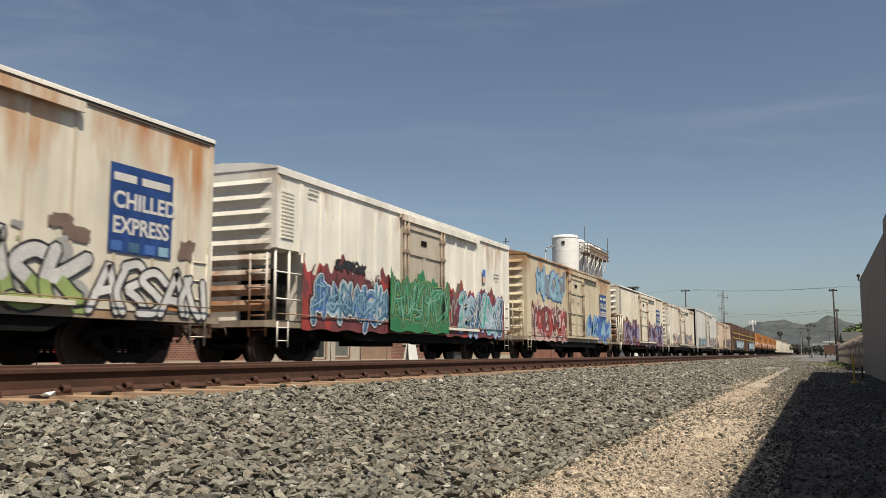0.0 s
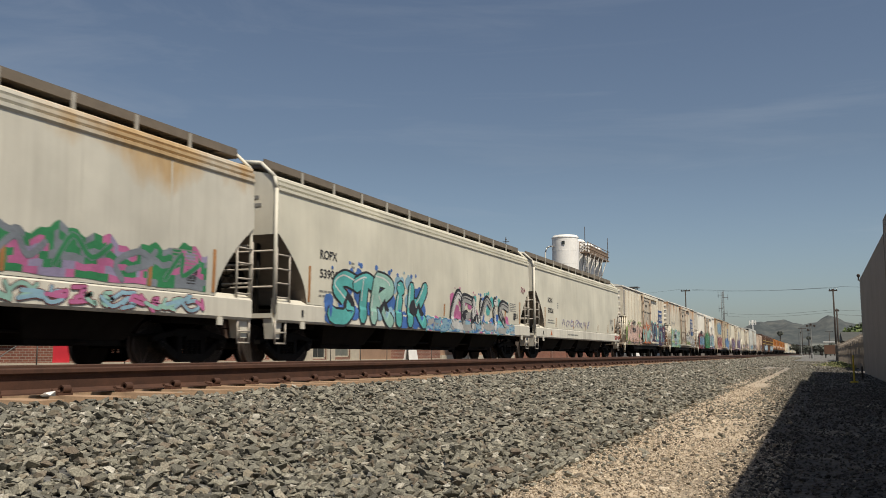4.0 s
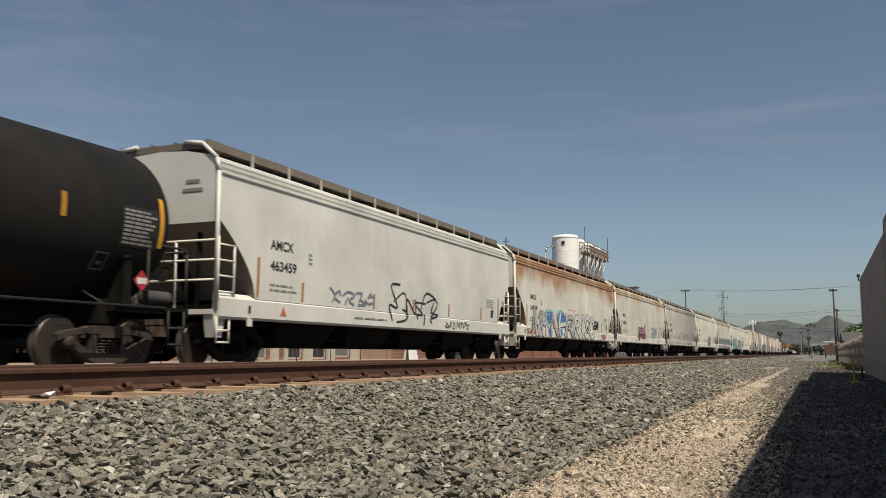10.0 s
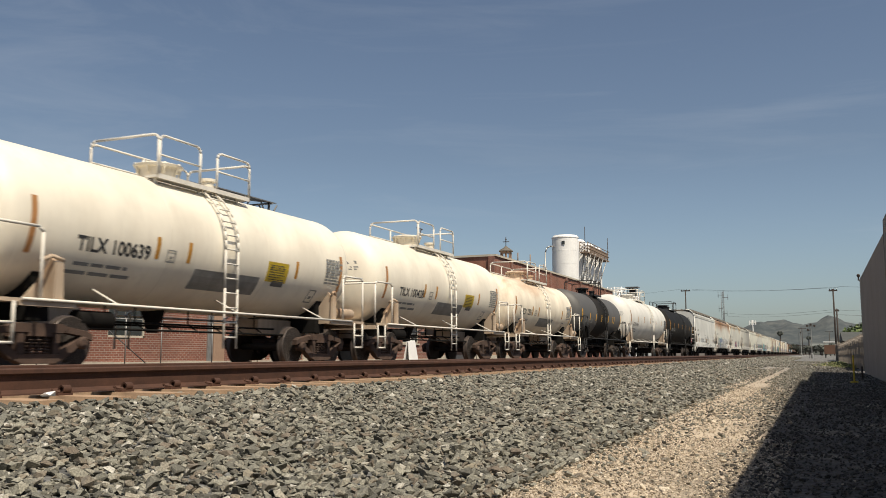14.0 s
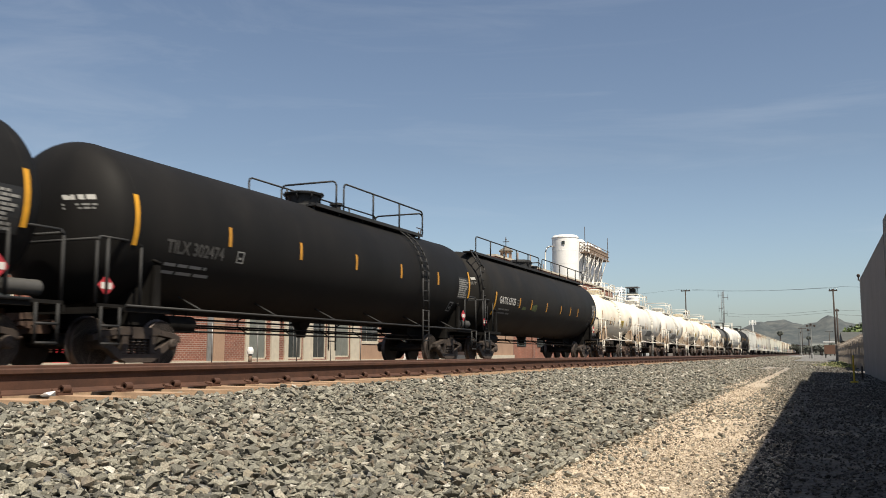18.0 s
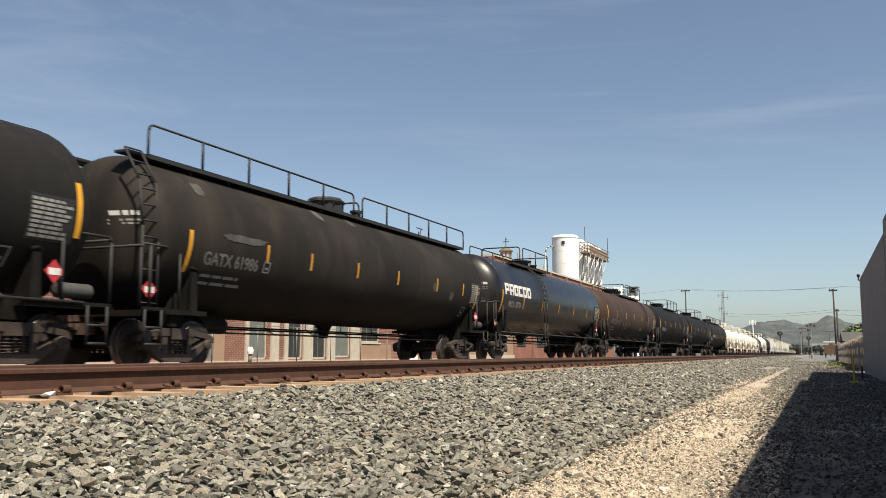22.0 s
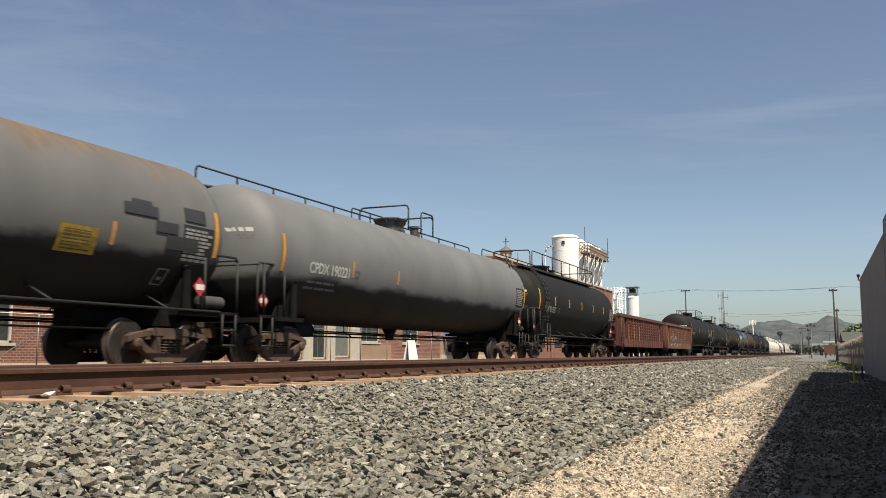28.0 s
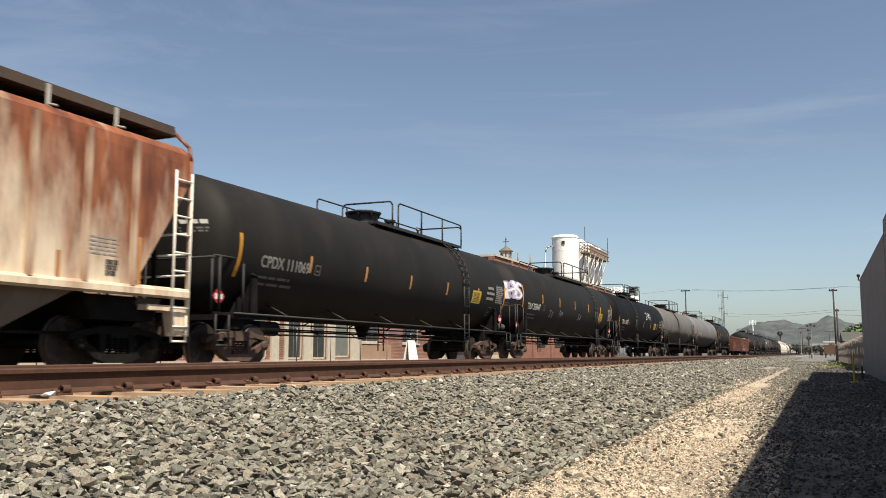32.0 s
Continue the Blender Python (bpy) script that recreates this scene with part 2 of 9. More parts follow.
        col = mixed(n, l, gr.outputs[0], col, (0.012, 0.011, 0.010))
    l.new(col, b.inputs["Base Color"])
    fine = noise_tex(n, l, 30, 3)
    rr = n.new("ShaderNodeMapRange")
    rr.inputs[3].default_value, rr.inputs[4].default_value = rough - 0.12, min(1, rough + 0.15)
    l.new(run, rr.inputs[0])
    l.new(rr.outputs[0], b.inputs["Roughness"])
    bump(n, l, b, fine, 0.08, 0.004)
    return m


INK_BLACK = plain("black stencil paint", (0.03, 0.03, 0.032), 0.6)
INK_WHITE = plain("white stencil paint", (0.62, 0.60, 0.56), 0.6)
INK_GREY = plain("faded grey stencil paint", (0.22, 0.22, 0.21), 0.7)
REFLECT = plain("amber reflective tape", (0.62, 0.30, 0.02), 0.45, 0, 0.15)
REFLECT_NEW = plain("fresh yellow reflective tape", (0.72, 0.38, 0.03), 0.45, 0, 0.1)
TAPE_OLD = plain("faded orange reflective tape", (0.42, 0.20, 0.07), 0.6, 0, 0.2)
TAPE_DULL = plain("dulled amber tape", (0.47, 0.22, 0.022), 0.55, 0, 0.2)
YELLOW = plain("yellow sign enamel", (0.48, 0.34, 0.02), 0.5)
RED = plain("red enamel", (0.38, 0.03, 0.04), 0.55)
SPRAY = {k: plain("spray paint " + k, tuple(q * 0.88 for q in c), 0.6, 0, 0.2, 1.6) for k, c in dict(
    white=(0.70, 0.70, 0.68), black=(0.03, 0.03, 0.035), blue=(0.07, 0.18, 0.50), sky=(0.30, 0.50, 0.62), teal=(0.12, 0.49, 0.47), mint=(0.34, 0.58, 0.50),
    green=(0.04, 0.25, 0.10), lime=(0.35, 0.45, 0.16), red=(0.40, 0.06, 0.05), maroon=(0.20, 0.055, 0.06), pink=(0.55, 0.16, 0.34), salmon=(0.72, 0.49, 0.41),
    orange=(0.58, 0.17, 0.06), purple=(0.075, 0.042, 0.10), slate=(0.23, 0.26, 0.30), steel=(0.065, 0.15, 0.25), silver=(0.42, 0.42, 0.40), brown=(0.22, 0.15, 0.12), violet=(0.34, 0.30, 0.46)).items()}


def on_side(surf, y, z, off=0.004):
    return (surf(y, z) + off, y, z)


def lettering(text, y, z, size, surf, mat, parent, width=1.0, name="lettering", off=0.006, lean=0.0):
    """Painted letters that lie on the car's side; (y, z) is the lower left corner."""
    cu = bpy.data.curves.new("letters", "FONT")
    cu.body, cu.size, cu.offset = text, size * 1.4, size * 0.035
    tmp = bpy.data.objects.new("letters", cu)
    me = bpy.data.meshes.new_from_object(tmp)
    bpy.data.objects.remove(tmp)
    bm = bmesh.new()                    # cut into bands so that the letters follow a curved side
    bm.from_mesh(me)
    for k in range(1, 7):
        bmesh.ops.bisect_plane(bm, geom=bm.verts[:] + bm.edges[:] + bm.faces[:], plane_co=(0, size * 0.17 * k, 0), plane_no=(0, 1, 0))
    bm.to_mesh(me)
    bm.free()
    for v in me.vertices:
        yy, zz = y + v.co.x * width + lean * v.co.y, z + v.co.y
        v.co = on_side(surf, yy, zz, off)
    me.materials.clear()
    me.materials.append(mat)
    ob = new(name, me)
    ob.parent = parent
    return ob


def bars(y, z, w, h, rows, surf, mat, parent, seed=1, name="stencil_block", off=0.006, fill=0.55):
    """Small print: rows of short bars."""
    rnd = random.Random(seed)
    bm = bmesh.new()
    for r in range(rows):
        zz = z + h * (1 - (r + 0.5) / rows)
        t, yy = h / rows * fill * 0.5, y
        end = y + w * rnd.uniform(0.7, 1.0)
        while yy < end - 0.02:
            q = min(end, yy + rnd.uniform(0.1, 0.3) * max(0.25, w))
            f = bm.faces.new([bm.verts.new(on_side(surf, a, c, off)) for a, c in ((yy, zz - t), (q, zz - t), (q, zz + t), (yy, zz + t))])
            yy = q + 0.035 * max(0.4, w)
    return tagged(part(name, bm, mat, parent), kind="stuff")


def plate(y0, y1, z0, z1, surf, mat, parent, name, label="", off=0.005, n=3, thick=0.004):
    """A thin plate or strip of tape that follows the side."""
    bm = bmesh.new()
    ny = max(1, int((y1 - y0) / 0.4))
    nz = max(n, int((z1 - z0) / 0.12))
    g = [[bm.verts.new(on_side(surf, y0 + (y1 - y0) * i / ny, z0 + (z1 - z0) * j / nz, off)) for j in range(nz + 1)] for i in range(ny + 1)]
    for i in range(ny):
        for j in range(nz):
            bm.faces.new((g[i][j], g[i + 1][j], g[i + 1][j + 1], g[i][j + 1]))
    edge = bmesh.ops.extrude_face_region(bm, geom=bm.faces[:])
    for v in edge["geom"]:
        if isinstance(v, bmesh.types.BMVert):
            v.co.x += thick
    bmesh.ops.recalc_face_normals(bm, faces=bm.faces)
    return part(name, bm, mat, parent, label)


def smear(y0, y1, z0, z1, surf, mat, parent, name, label="", off=0.008):
    """A dab of paint with a ragged outline."""
    rnd = random.Random(round(y0 * 97 + z0 * 31))
    cy, cz, a, b = (y0 + y1) / 2, (z0 + z1) / 2, (y1 - y0) / 2, (z1 - z0) / 2
    bm = bmesh.new()
    k = 22
    rad = [rnd.uniform(0.72, 1.12) for _ in range(k)]
    rings = []
    for f in (0.5, 1.0):
        rings.append([bm.verts.new(on_side(surf, cy + a * f * (rad[i] if f == 1.0 else 1) * math.copysign(abs(math.cos(2 * math.pi * i / k)) ** 0.6, math.cos(2 * math.pi * i / k)), cz + b * f * (rad[i] if f == 1.0 else 1) * math.copysign(abs(math.sin(2 * math.pi * i / k)) ** 0.6, math.sin(2 * math.pi * i / k)), off)) for i in range(k)])
    mid = bm.verts.new(on_side(surf, cy, cz, off))
    for i in range(k):
        j = (i + 1) % k
        bm.faces.new((mid, rings[0][i], rings[0][j]))
        bm.faces.new((rings[0][i], rings[1][i], rings[1][j], rings[0][j]))
    return part(name, bm, mat, parent, label)


def smooth_line(pts, steps=4):
    out = []
    p = [pts[0]] + pts + [pts[-1]]
    for i in range(1, len(p) - 2):
        a, b, c, d = (Vector(q) for q in p[i - 1:i + 3])
        for s in range(steps):
            t = s / steps
            out.append(0.5 * ((2 * b) + (c - a) * t + (2 * a - 5 * b + 4 * c - d) * t * t + (3 * b - a - 3 * c + d) * t ** 3))
    out.append(Vector(pts[-1]))
    return out


def ribbon(bm, line, w, surf, off, mat):
    """A brush stroke with rounded ends."""
    L, R = [], []
    for i, p in enumerate(line):
        d = line[min(i + 1, len(line) - 1)] - line[max(i - 1, 0)]
        d = d.normalized() if d.length > 1e-6 else Vector((1, 0))
        nrm = Vector((-d.y, d.x)) * w * 0.5
        L.append(p + nrm)
        R.append(p - nrm)
    d0, d1 = (line[0] - line[1]).normalized() * w * 0.4, (line[-1] - line[-2]).normalized() * w * 0.4
    loops = [[L[0] * 0.7 + R[0] * 0.3 + d0, L[0] * 0.3 + R[0] * 0.7 + d0]] + [[a, b] for a, b in zip(L, R)] + [[L[-1] * 0.7 + R[-1] * 0.3 + d1, L[-1] * 0.3 + R[-1] * 0.7 + d1]]
    vs = [[bm.verts.new(on_side(surf, p.x, p.y, off)) for p in q] for q in loops]
    for a, b in zip(vs, vs[1:]):
        f = bm.faces.new((a[0], a[1], b[1], b[0]))
        f.material_index = mat


STROKES = [  # bends, hooks and arrows in a unit square
    [[(0.05, 0.15), (0.35, 0.95), (0.6, 0.35), (0.95, 0.8)]],
    [[(0.1, 0.9), (0.75, 1.0), (0.55, 0.55), (0.9, 0.2), (0.2, 0.05)], [(0.3, 0.3), (0.55, 0.62)]],
    [[(0.0, 0.45), (0.3, 0.1), (0.85, 0.3), (0.6, 0.7), (0.25, 0.6), (0.4, 1.0)]],
    [[(0.15, 0.05), (0.3, 0.6), (0.05, 0.95)], [(0.3, 0.6), (0.75, 0.9), (0.95, 0.55)], [(0.4, 0.4), (0.9, 0.05)]],
    [[(0.9, 0.95), (0.45, 0.75), (0.7, 0.45), (0.2, 0.35), (0.5, 0.02)]],
    [[(0.05, 0.6), (0.45, 1.0), (0.95, 0.7), (0.65, 0.4), (1.0, 0.0)], [(0.1, 0.0), (0.35, 0.45)]],
    [[(0.0, 0.2), (0.25, 0.75), (0.5, 0.25), (0.75, 0.9), (1.0, 0.35)]],
    [[(0.2, 0.0), (0.0, 0.5), (0.4, 0.95), (0.8, 0.6), (0.5, 0.3)], [(0.8, 0.6), (1.05, 1.0)]],
]


def graffiti(y0, y1, z0, z1, surf, parent, fill, line="black", ground="", shine="", edge="", n=5, weight=0.26, seed=1, off=0.006, wild=0.14, inner="", busy=2):
    """A spray-painted piece: a cloud of colour behind fat outlined strokes. The forms spell nothing."""
    rnd = random.Random(seed)
    fills = fill.split()
    names = list(dict.fromkeys(fills + [line] + ground.split() + [q for q in (shine, edge, inner) if q]))
    bm = bmesh.new()
    W, H = (y1 - y0) / n, z1 - z0
    if ground:
        gs = ground.split()
        k = max(10, int((y1 - y0) / 0.09))
        top = lambda u: z1 + H * 0.10 * math.sin(u * 2.3 + seed) + H * 0.10 * math.sin(u * 6.1 + seed * 2) + H * 0.06 * math.sin(u * 17 + seed)
        low = lambda u: z0 - H * 0.03 + H * 0.02 * math.sin(u * 5 + seed)
        for c in range(k):
            a, b = y0 - 0.1 + (y1 - y0 + 0.2) * c / k, y0 - 0.1 + (y1 - y0 + 0.2) * (c + 1) / k
            rows = 6
            for r in range(rows):
                pts = [(a, low(a) + (top(a) - low(a)) * r / rows), (b, low(b) + (top(b) - low(b)) * r / rows), (b, low(b) + (top(b) - low(b)) * (r + 1) / rows), (a, low(a) + (top(a) - low(a)) * (r + 1) / rows)]
                f = bm.faces.new([bm.verts.new(on_side(surf, p, q, off)) for p, q in pts])
                pick = noise.noise(Vector((a * 1.3, r * 0.55, seed * 3.1)))
                f.material_index = names.index(gs[int((pick * 0.9 + 0.5) * len(gs)) % len(gs)])
    order = 0
    rim = min(0.42, 0.10 / (min(W, H) * weight))
    layers = [(edge, 1.0 + rim * 1.8, 0.0012), (line, 1.0 + rim, 0.0024), ("fill", 1.0, 0.0036), (inner, 0.38, 0.0046), (shine, 0.16, 0.0056)]
    shapes = []
    for i in range(n):
        form = STROKES[rnd.randrange(len(STROKES))]
        lean, grow = rnd.uniform(-0.15, 0.2), rnd.uniform(0.85, 1.15)
        dy, dz = rnd.uniform(-0.06, 0.06) * W, rnd.uniform(-0.05, 0.05) * H
        for st in form:
            pts = [(y0 + W * (i + 0.08 + 0.84 * (u + lean * (v - 0.5) + rnd.uniform(-wild, wild))) + dy, z0 + H * (0.1 + 0.8 * min(1.05, v * grow + rnd.uniform(-wild, wild) * 0.6)) + dz) for u, v in st]
            shapes.append((i, smooth_line(pts)))
        for _ in range(busy):
            if weight < 0.15:
                break
            e = [(y0 + W * (i + rnd.uniform(0.0, 0.9)), z0 + H * rnd.uniform(0.2, 0.8)), (y0 + W * (i + rnd.uniform(0.6, 1.2)), z0 + H * rnd.uniform(0.1, 0.9)), (y0 + W * (i + rnd.uniform(0.8, 1.4)), z0 + H * rnd.uniform(0.3, 1.0))]
            shapes.append((i + 1, smooth_line([(min(max(p, y0), y1), q) for p, q in e])))
    w = min(W, H) * weight
    for col, scale, lift in layers:
        if not col:
            continue
        for i, s in shapes:
            order += 1
            c = fills[i % len(fills)] if col == "fill" else col
            shift = Vector((-w * 0.2, w * 0.22)) if col == shine and scale < 0.3 else Vector((0, 0))
            ribbon(bm, [p + shift for p in s], w * scale, surf, off + lift + order * 0.00002, names.index(c))
    return part("graffiti", bm, [SPRAY[q] for q in names], parent, "spray-painted " + fills[0] + " graffiti with " + line + " outlines")



LETTERS = {  # the bones of sprayed letters: grid steps of ninths, along and up, strokes parted by bars
    "A": "00 49 59 90|23 74", "N": "00 04 19|19 44 80|80 94 89", "M": "00 19|19 43 89|89 90", "I": "46 43 50|49 59",
    "S": "98 49 17 54 82 40 01", "K": "19 04 10|99 55 24|35 62 90", "T": "08 59 98|59 44 50", "C": "97 59 16 12 50 91",
    "U": "09 03 40 83 99", "E": "99 19 04 10 90|14 75", "R": "10 04 19|19 69 87 24|35 62 90", "O": "59 06 11 50 94 78 59",
    "W": "09 14 20|20 57 70|70 84 99", "H": "19 04 10|89 94 80|14 85", "D": "10 19|19 68 95 61 10"}


def tag_letters(text, y0, y1, z0, z1, surf, parent, fill, line="black", edge="", cloud="", shine="", low="", seed=1, off=0.006, thick=0.24, rim=0.035, slant=0.12, jitter=0.08, overlap=1.12):
    """A sprayed piece in fat bent letters: a cloud behind, then rim, outline, fill and thin lights."""
    rnd = random.Random(seed)
    fills = fill.split()
    names = list(dict.fromkeys(fills + [line] + cloud.split() + [q for q in (edge, shine, low) if q]))
    out = bmesh.new()
    n, H = len(text), z1 - z0
    W = (y1 - y0) / n
    if cloud:                           # soft blobs, with specks thrown out above them
        cs = cloud.split()
        for k in range(int((y1 - y0) / 0.10)):
            speck = k % 3 == 0
            cy = y0 + rnd.uniform(-0.02, 1.02) * (y1 - y0)
            cz = z0 + H * (rnd.uniform(0.95, 1.22) if speck else rnd.uniform(0.12, 0.98))
            r = H * (rnd.uniform(0.02, 0.06) if speck else rnd.uniform(0.10, 0.20))
            ring = [(cy + r * 1.2 * math.cos(a), max(z0, cz + r * math.sin(a) * rnd.uniform(0.8, 1.15))) for a in np.linspace(0, 2 * math.pi, 14, endpoint=False)]
            mid = out.verts.new(on_side(surf, cy, max(z0, cz), off + 0.0003 * (k % 11)))
            vs = [out.verts.new(on_side(surf, p, q, off + 0.0003 * (k % 11))) for p, q in ring]
            for i in range(14):
                out.faces.new((mid, vs[i], vs[(i + 1) % 14])).material_index = names.index(cs[int((cy - y0) * 0.9 + k % 2) % len(cs)])
    w = thick * min(H, W * 1.25)
    count = 0
    for i, ch in enumerate(text):
        a, b, g = rnd.uniform(-1, 1), rnd.uniform(-1, 1), rnd.uniform(0.9, 1.1)
        bones = []
        for st in LETTERS[ch].split("|"):
            pts = []
            for u, v in ((int(q[0]) / 9, int(q[1]) / 9) for q in st.split()):
                u, v = u + rnd.uniform(-1, 1) * jitter * 0.6, v * g + rnd.uniform(-1, 1) * jitter * 0.5
                pts.append((y0 + W * (i + 0.5 + overlap * (u - 0.5) * 0.86 + slant * (v - 0.5) + a * jitter * 0.5), z0 + w * 0.55 + (H - w) * (v + b * jitter * 0.4)))
            bones.append([Vector((p.x, max(z0 + w * 0.5, p.y))) for p in smooth_line(pts, 6)])
        for col, width, lift in ((edge, w + rim * 3.4, 0.0), (line, w + rim * 2, 0.0012), ("fill", w, 0.0024), (shine, rim * 0.7, 0.0036)):
            if not col:
                continue
            mi = names.index(fills[i % len(fills)] if col == "fill" else col)
            for bone in bones:
                count += 1
                bone = [p + Vector((-w * 0.26, w * 0.2)) for p in bone[:max(3, len(bone) * 2 // 3)]] if col == shine else bone
                ribbon(out, bone, width, surf, off + 0.0045 + i * 0.0014 + lift + count * 0.00001, mi)
    if low:                             # the fill fades into a second colour low down
        own = {names.index(q) for q in fills}
        for f in out.faces:
            if f.material_index in own and f.calc_center_median().z < z0 + H * 0.46:
                f.material_index = names.index(low)
    return part("graffiti", out, [SPRAY[q] for q in names], parent, "spray-painted " + fills[0] + " graffiti letters with " + line + " outlines")


# ---- railcar running gear ----
def slab(bm, pts, x0, x1, mat=0):
    """A plate with an outline of (y, z), from x0 to x1."""
    a = [bm.verts.new((x0, y, z)) for y, z in pts]
    b = [bm.verts.new((x1, y, z)) for y, z in pts]
    n = len(pts)
    for i in range(n):
        j = (i + 1) % n
        bm.faces.new((a[i], a[j], b[j], b[i])).material_index = mat
    bm.faces.new(a[::-1]).material_index = mat
    bm.faces.new(b).material_index = mat


CACHE = {}
WHEEL_R = 0.457


def wheelset_mesh():
    if "wheelset" not in CACHE:
        bm = bmesh.new()
        for s in (-1, 1):
            x = s * 0.755
            lathe(bm, [(x - s * 0.085, WHEEL_R + 0.026), (x - s * 0.055, WHEEL_R + 0.026), (x - s * 0.045, WHEEL_R), (x + s * 0.042, WHEEL_R - 0.004), (x + s * 0.052, WHEEL_R - 0.014)], "x", 32, mat=1)
            lathe(bm, [(x + s * 0.052, WHEEL_R - 0.014), (x + s * 0.052, WHEEL_R - 0.06),
                       (x + s * 0.012, WHEEL_R - 0.08), (x + s * 0.005, 0.22), (x + s * 0.05, 0.15), (x + s * 0.07, 0.10), (x + s * 0.16, 0.085)], "x", 32)
            for k in range(3):
                a = 2.094 * k
                rod(bm, (s * 1.1, 0.05 * math.cos(a), 0.05 * math.sin(a)), (s * 1.14, 0.05 * math.cos(a), 0.05 * math.sin(a)), 0.018, 5)
        lathe(bm, [(-1.10, 0.075), (-0.9, 0.08), (0.9, 0.08), (1.10, 0.075)], "x", 12)
        CACHE["wheelset"] = mesh_of("wheelset", bm, [WHEEL, TREAD])
    return CACHE["wheelset"]


def sideframe_mesh(mat):
    """A cast frame: arched top chord, dropped bottom chord, columns, open windows and journal boxes."""
    key = ("sideframe", mat.name)
    if key not in CACHE:
        bm = bmesh.new()
        x0, x1 = 0.93, 1.08
        def bar(pts, d=0.0):
            """One limb of the casting, with chamfered outer edges."""
            slab(bm, pts, x0, x1 + d - 0.02)
            c = Vector((sum(p[0] for p in pts) / len(pts), sum(p[1] for p in pts) / len(pts)))
            outer = [bm.verts.new((x1 + d, *(Vector(p) + (c - Vector(p)).normalized() * 0.018))) for p in pts]
            inner = [bm.verts.new((x1 + d - 0.02, *p)) for p in pts]
            bm.faces.new(outer)
            for i in range(len(pts)):
                j = (i + 1) % len(pts)
                bm.faces.new((inner[i], inner[j], outer[j], outer[i]))

        bar([(-0.62, 0.70), (-0.45, 0.76), (0.45, 0.76), (0.62, 0.70), (0.50, 0.61), (-0.50, 0.61)])
        bar([(-0.46, 0.17), (-0.34, 0.115), (0.34, 0.115), (0.46, 0.17), (0.42, 0.27), (-0.42, 0.27)], 0.004)
        for s in (-1, 1):
            bar([(s * 1.12, 0.60), (s * 0.98, 0.66), (s * 0.60, 0.712), (s * 0.52, 0.62), (s * 0.90, 0.555), (s * 1.12, 0.49)], -0.004)
            bar([(s * 1.00, 0.52), (s * 0.84, 0.545), (s * 0.40, 0.30), (s * 0.42, 0.16), (s * 0.52, 0.18), (s * 0.76, 0.34)], -0.008)
            bar([(s * 0.42, 0.63), (s * 0.28, 0.63), (s * 0.28, 0.25), (s * 0.42, 0.27)], -0.012)
            lathe(bm, [(x0, 0.11), (x1 + 0.02, 0.11), (x1 + 0.05, 0.085), (x1 + 0.06, 0.03)], "x", 14, (0, s * 0.889, WHEEL_R))
        bmesh.ops.recalc_face_normals(bm, faces=bm.faces)
        CACHE[key] = mesh_of("sideframe", bm, mat)
    return CACHE[key]


def spring_mesh(mat):
    key = ("spring", mat.name)
    if key not in CACHE:
        bm = bmesh.new()
        for k in range(5):
            z = 0.27 + 0.052 * k
            lathe(bm, [(z, 0.062), (z + 0.014, 0.075), (z + 0.028, 0.062)], "z", 10)
        lathe(bm, [(0.26, 0.045), (0.55, 0.045)], "z", 8)
        CACHE[key] = mesh_of("spring", bm, mat)
    return CACHE[key]


def bolster_mesh(mat):
    key = ("truck", mat.name)
    if key not in CACHE:
        bm = bmesh.new()
        slab(bm, [(-0.2, 0.44), (0.2, 0.44), (0.22, 0.66), (-0.22, 0.66)], -1.0, 1.0)
        slab(bm, [(-0.24, 0.55), (0.24, 0.55), (0.20, 0.635), (-0.20, 0.635)], -1.10, 1.10)
        lathe(bm, [(0.66, 0.3), (0.74, 0.3)], "z", 16)
        for s in (-1, 1):
            slab(bm, [(s * 0.33, 0.36), (s * 0.38, 0.36), (s * 0.38, 0.50), (s * 0.33, 0.50)], -0.85, 0.85)
        bmesh.ops.recalc_face_normals(bm, faces=bm.faces)
        CACHE[key] = mesh_of("truck", bm, mat)
    return CACHE[key]


def child(name, me, parent, at=(0, 0, 0), turn=0.0, label=""):
    ob = new(name, me)
    ob.parent = parent
    ob.matrix_basis = pose(*at, 0, 0, turn)
    return tagged(ob, label)


WHEELS = []                        # (wheelset, its place on the truck, the car's empty)


def truck(car, y, mat, wheelbase=1.778):
    t = child("truck", bolster_mesh(mat), car, (0, y, 0))
    for s in (0, 180):
        child("sideframe", sideframe_mesh(mat), t, (0, 0, 0), s)
    for sx in (-1, 1):
        for k in (-0.15, 0.0, 0.15):
            child("spring", spring_mesh(mat), t, (sx * 1.02, k, 0))
    for s in (-1, 1):
        w = child("wheelset", wheelset_mesh(), t, (0, s * wheelbase / 2, WHEEL_R))
        WHEELS.append((w, (0, s * wheelbase / 2, WHEEL_R), car))
    return t


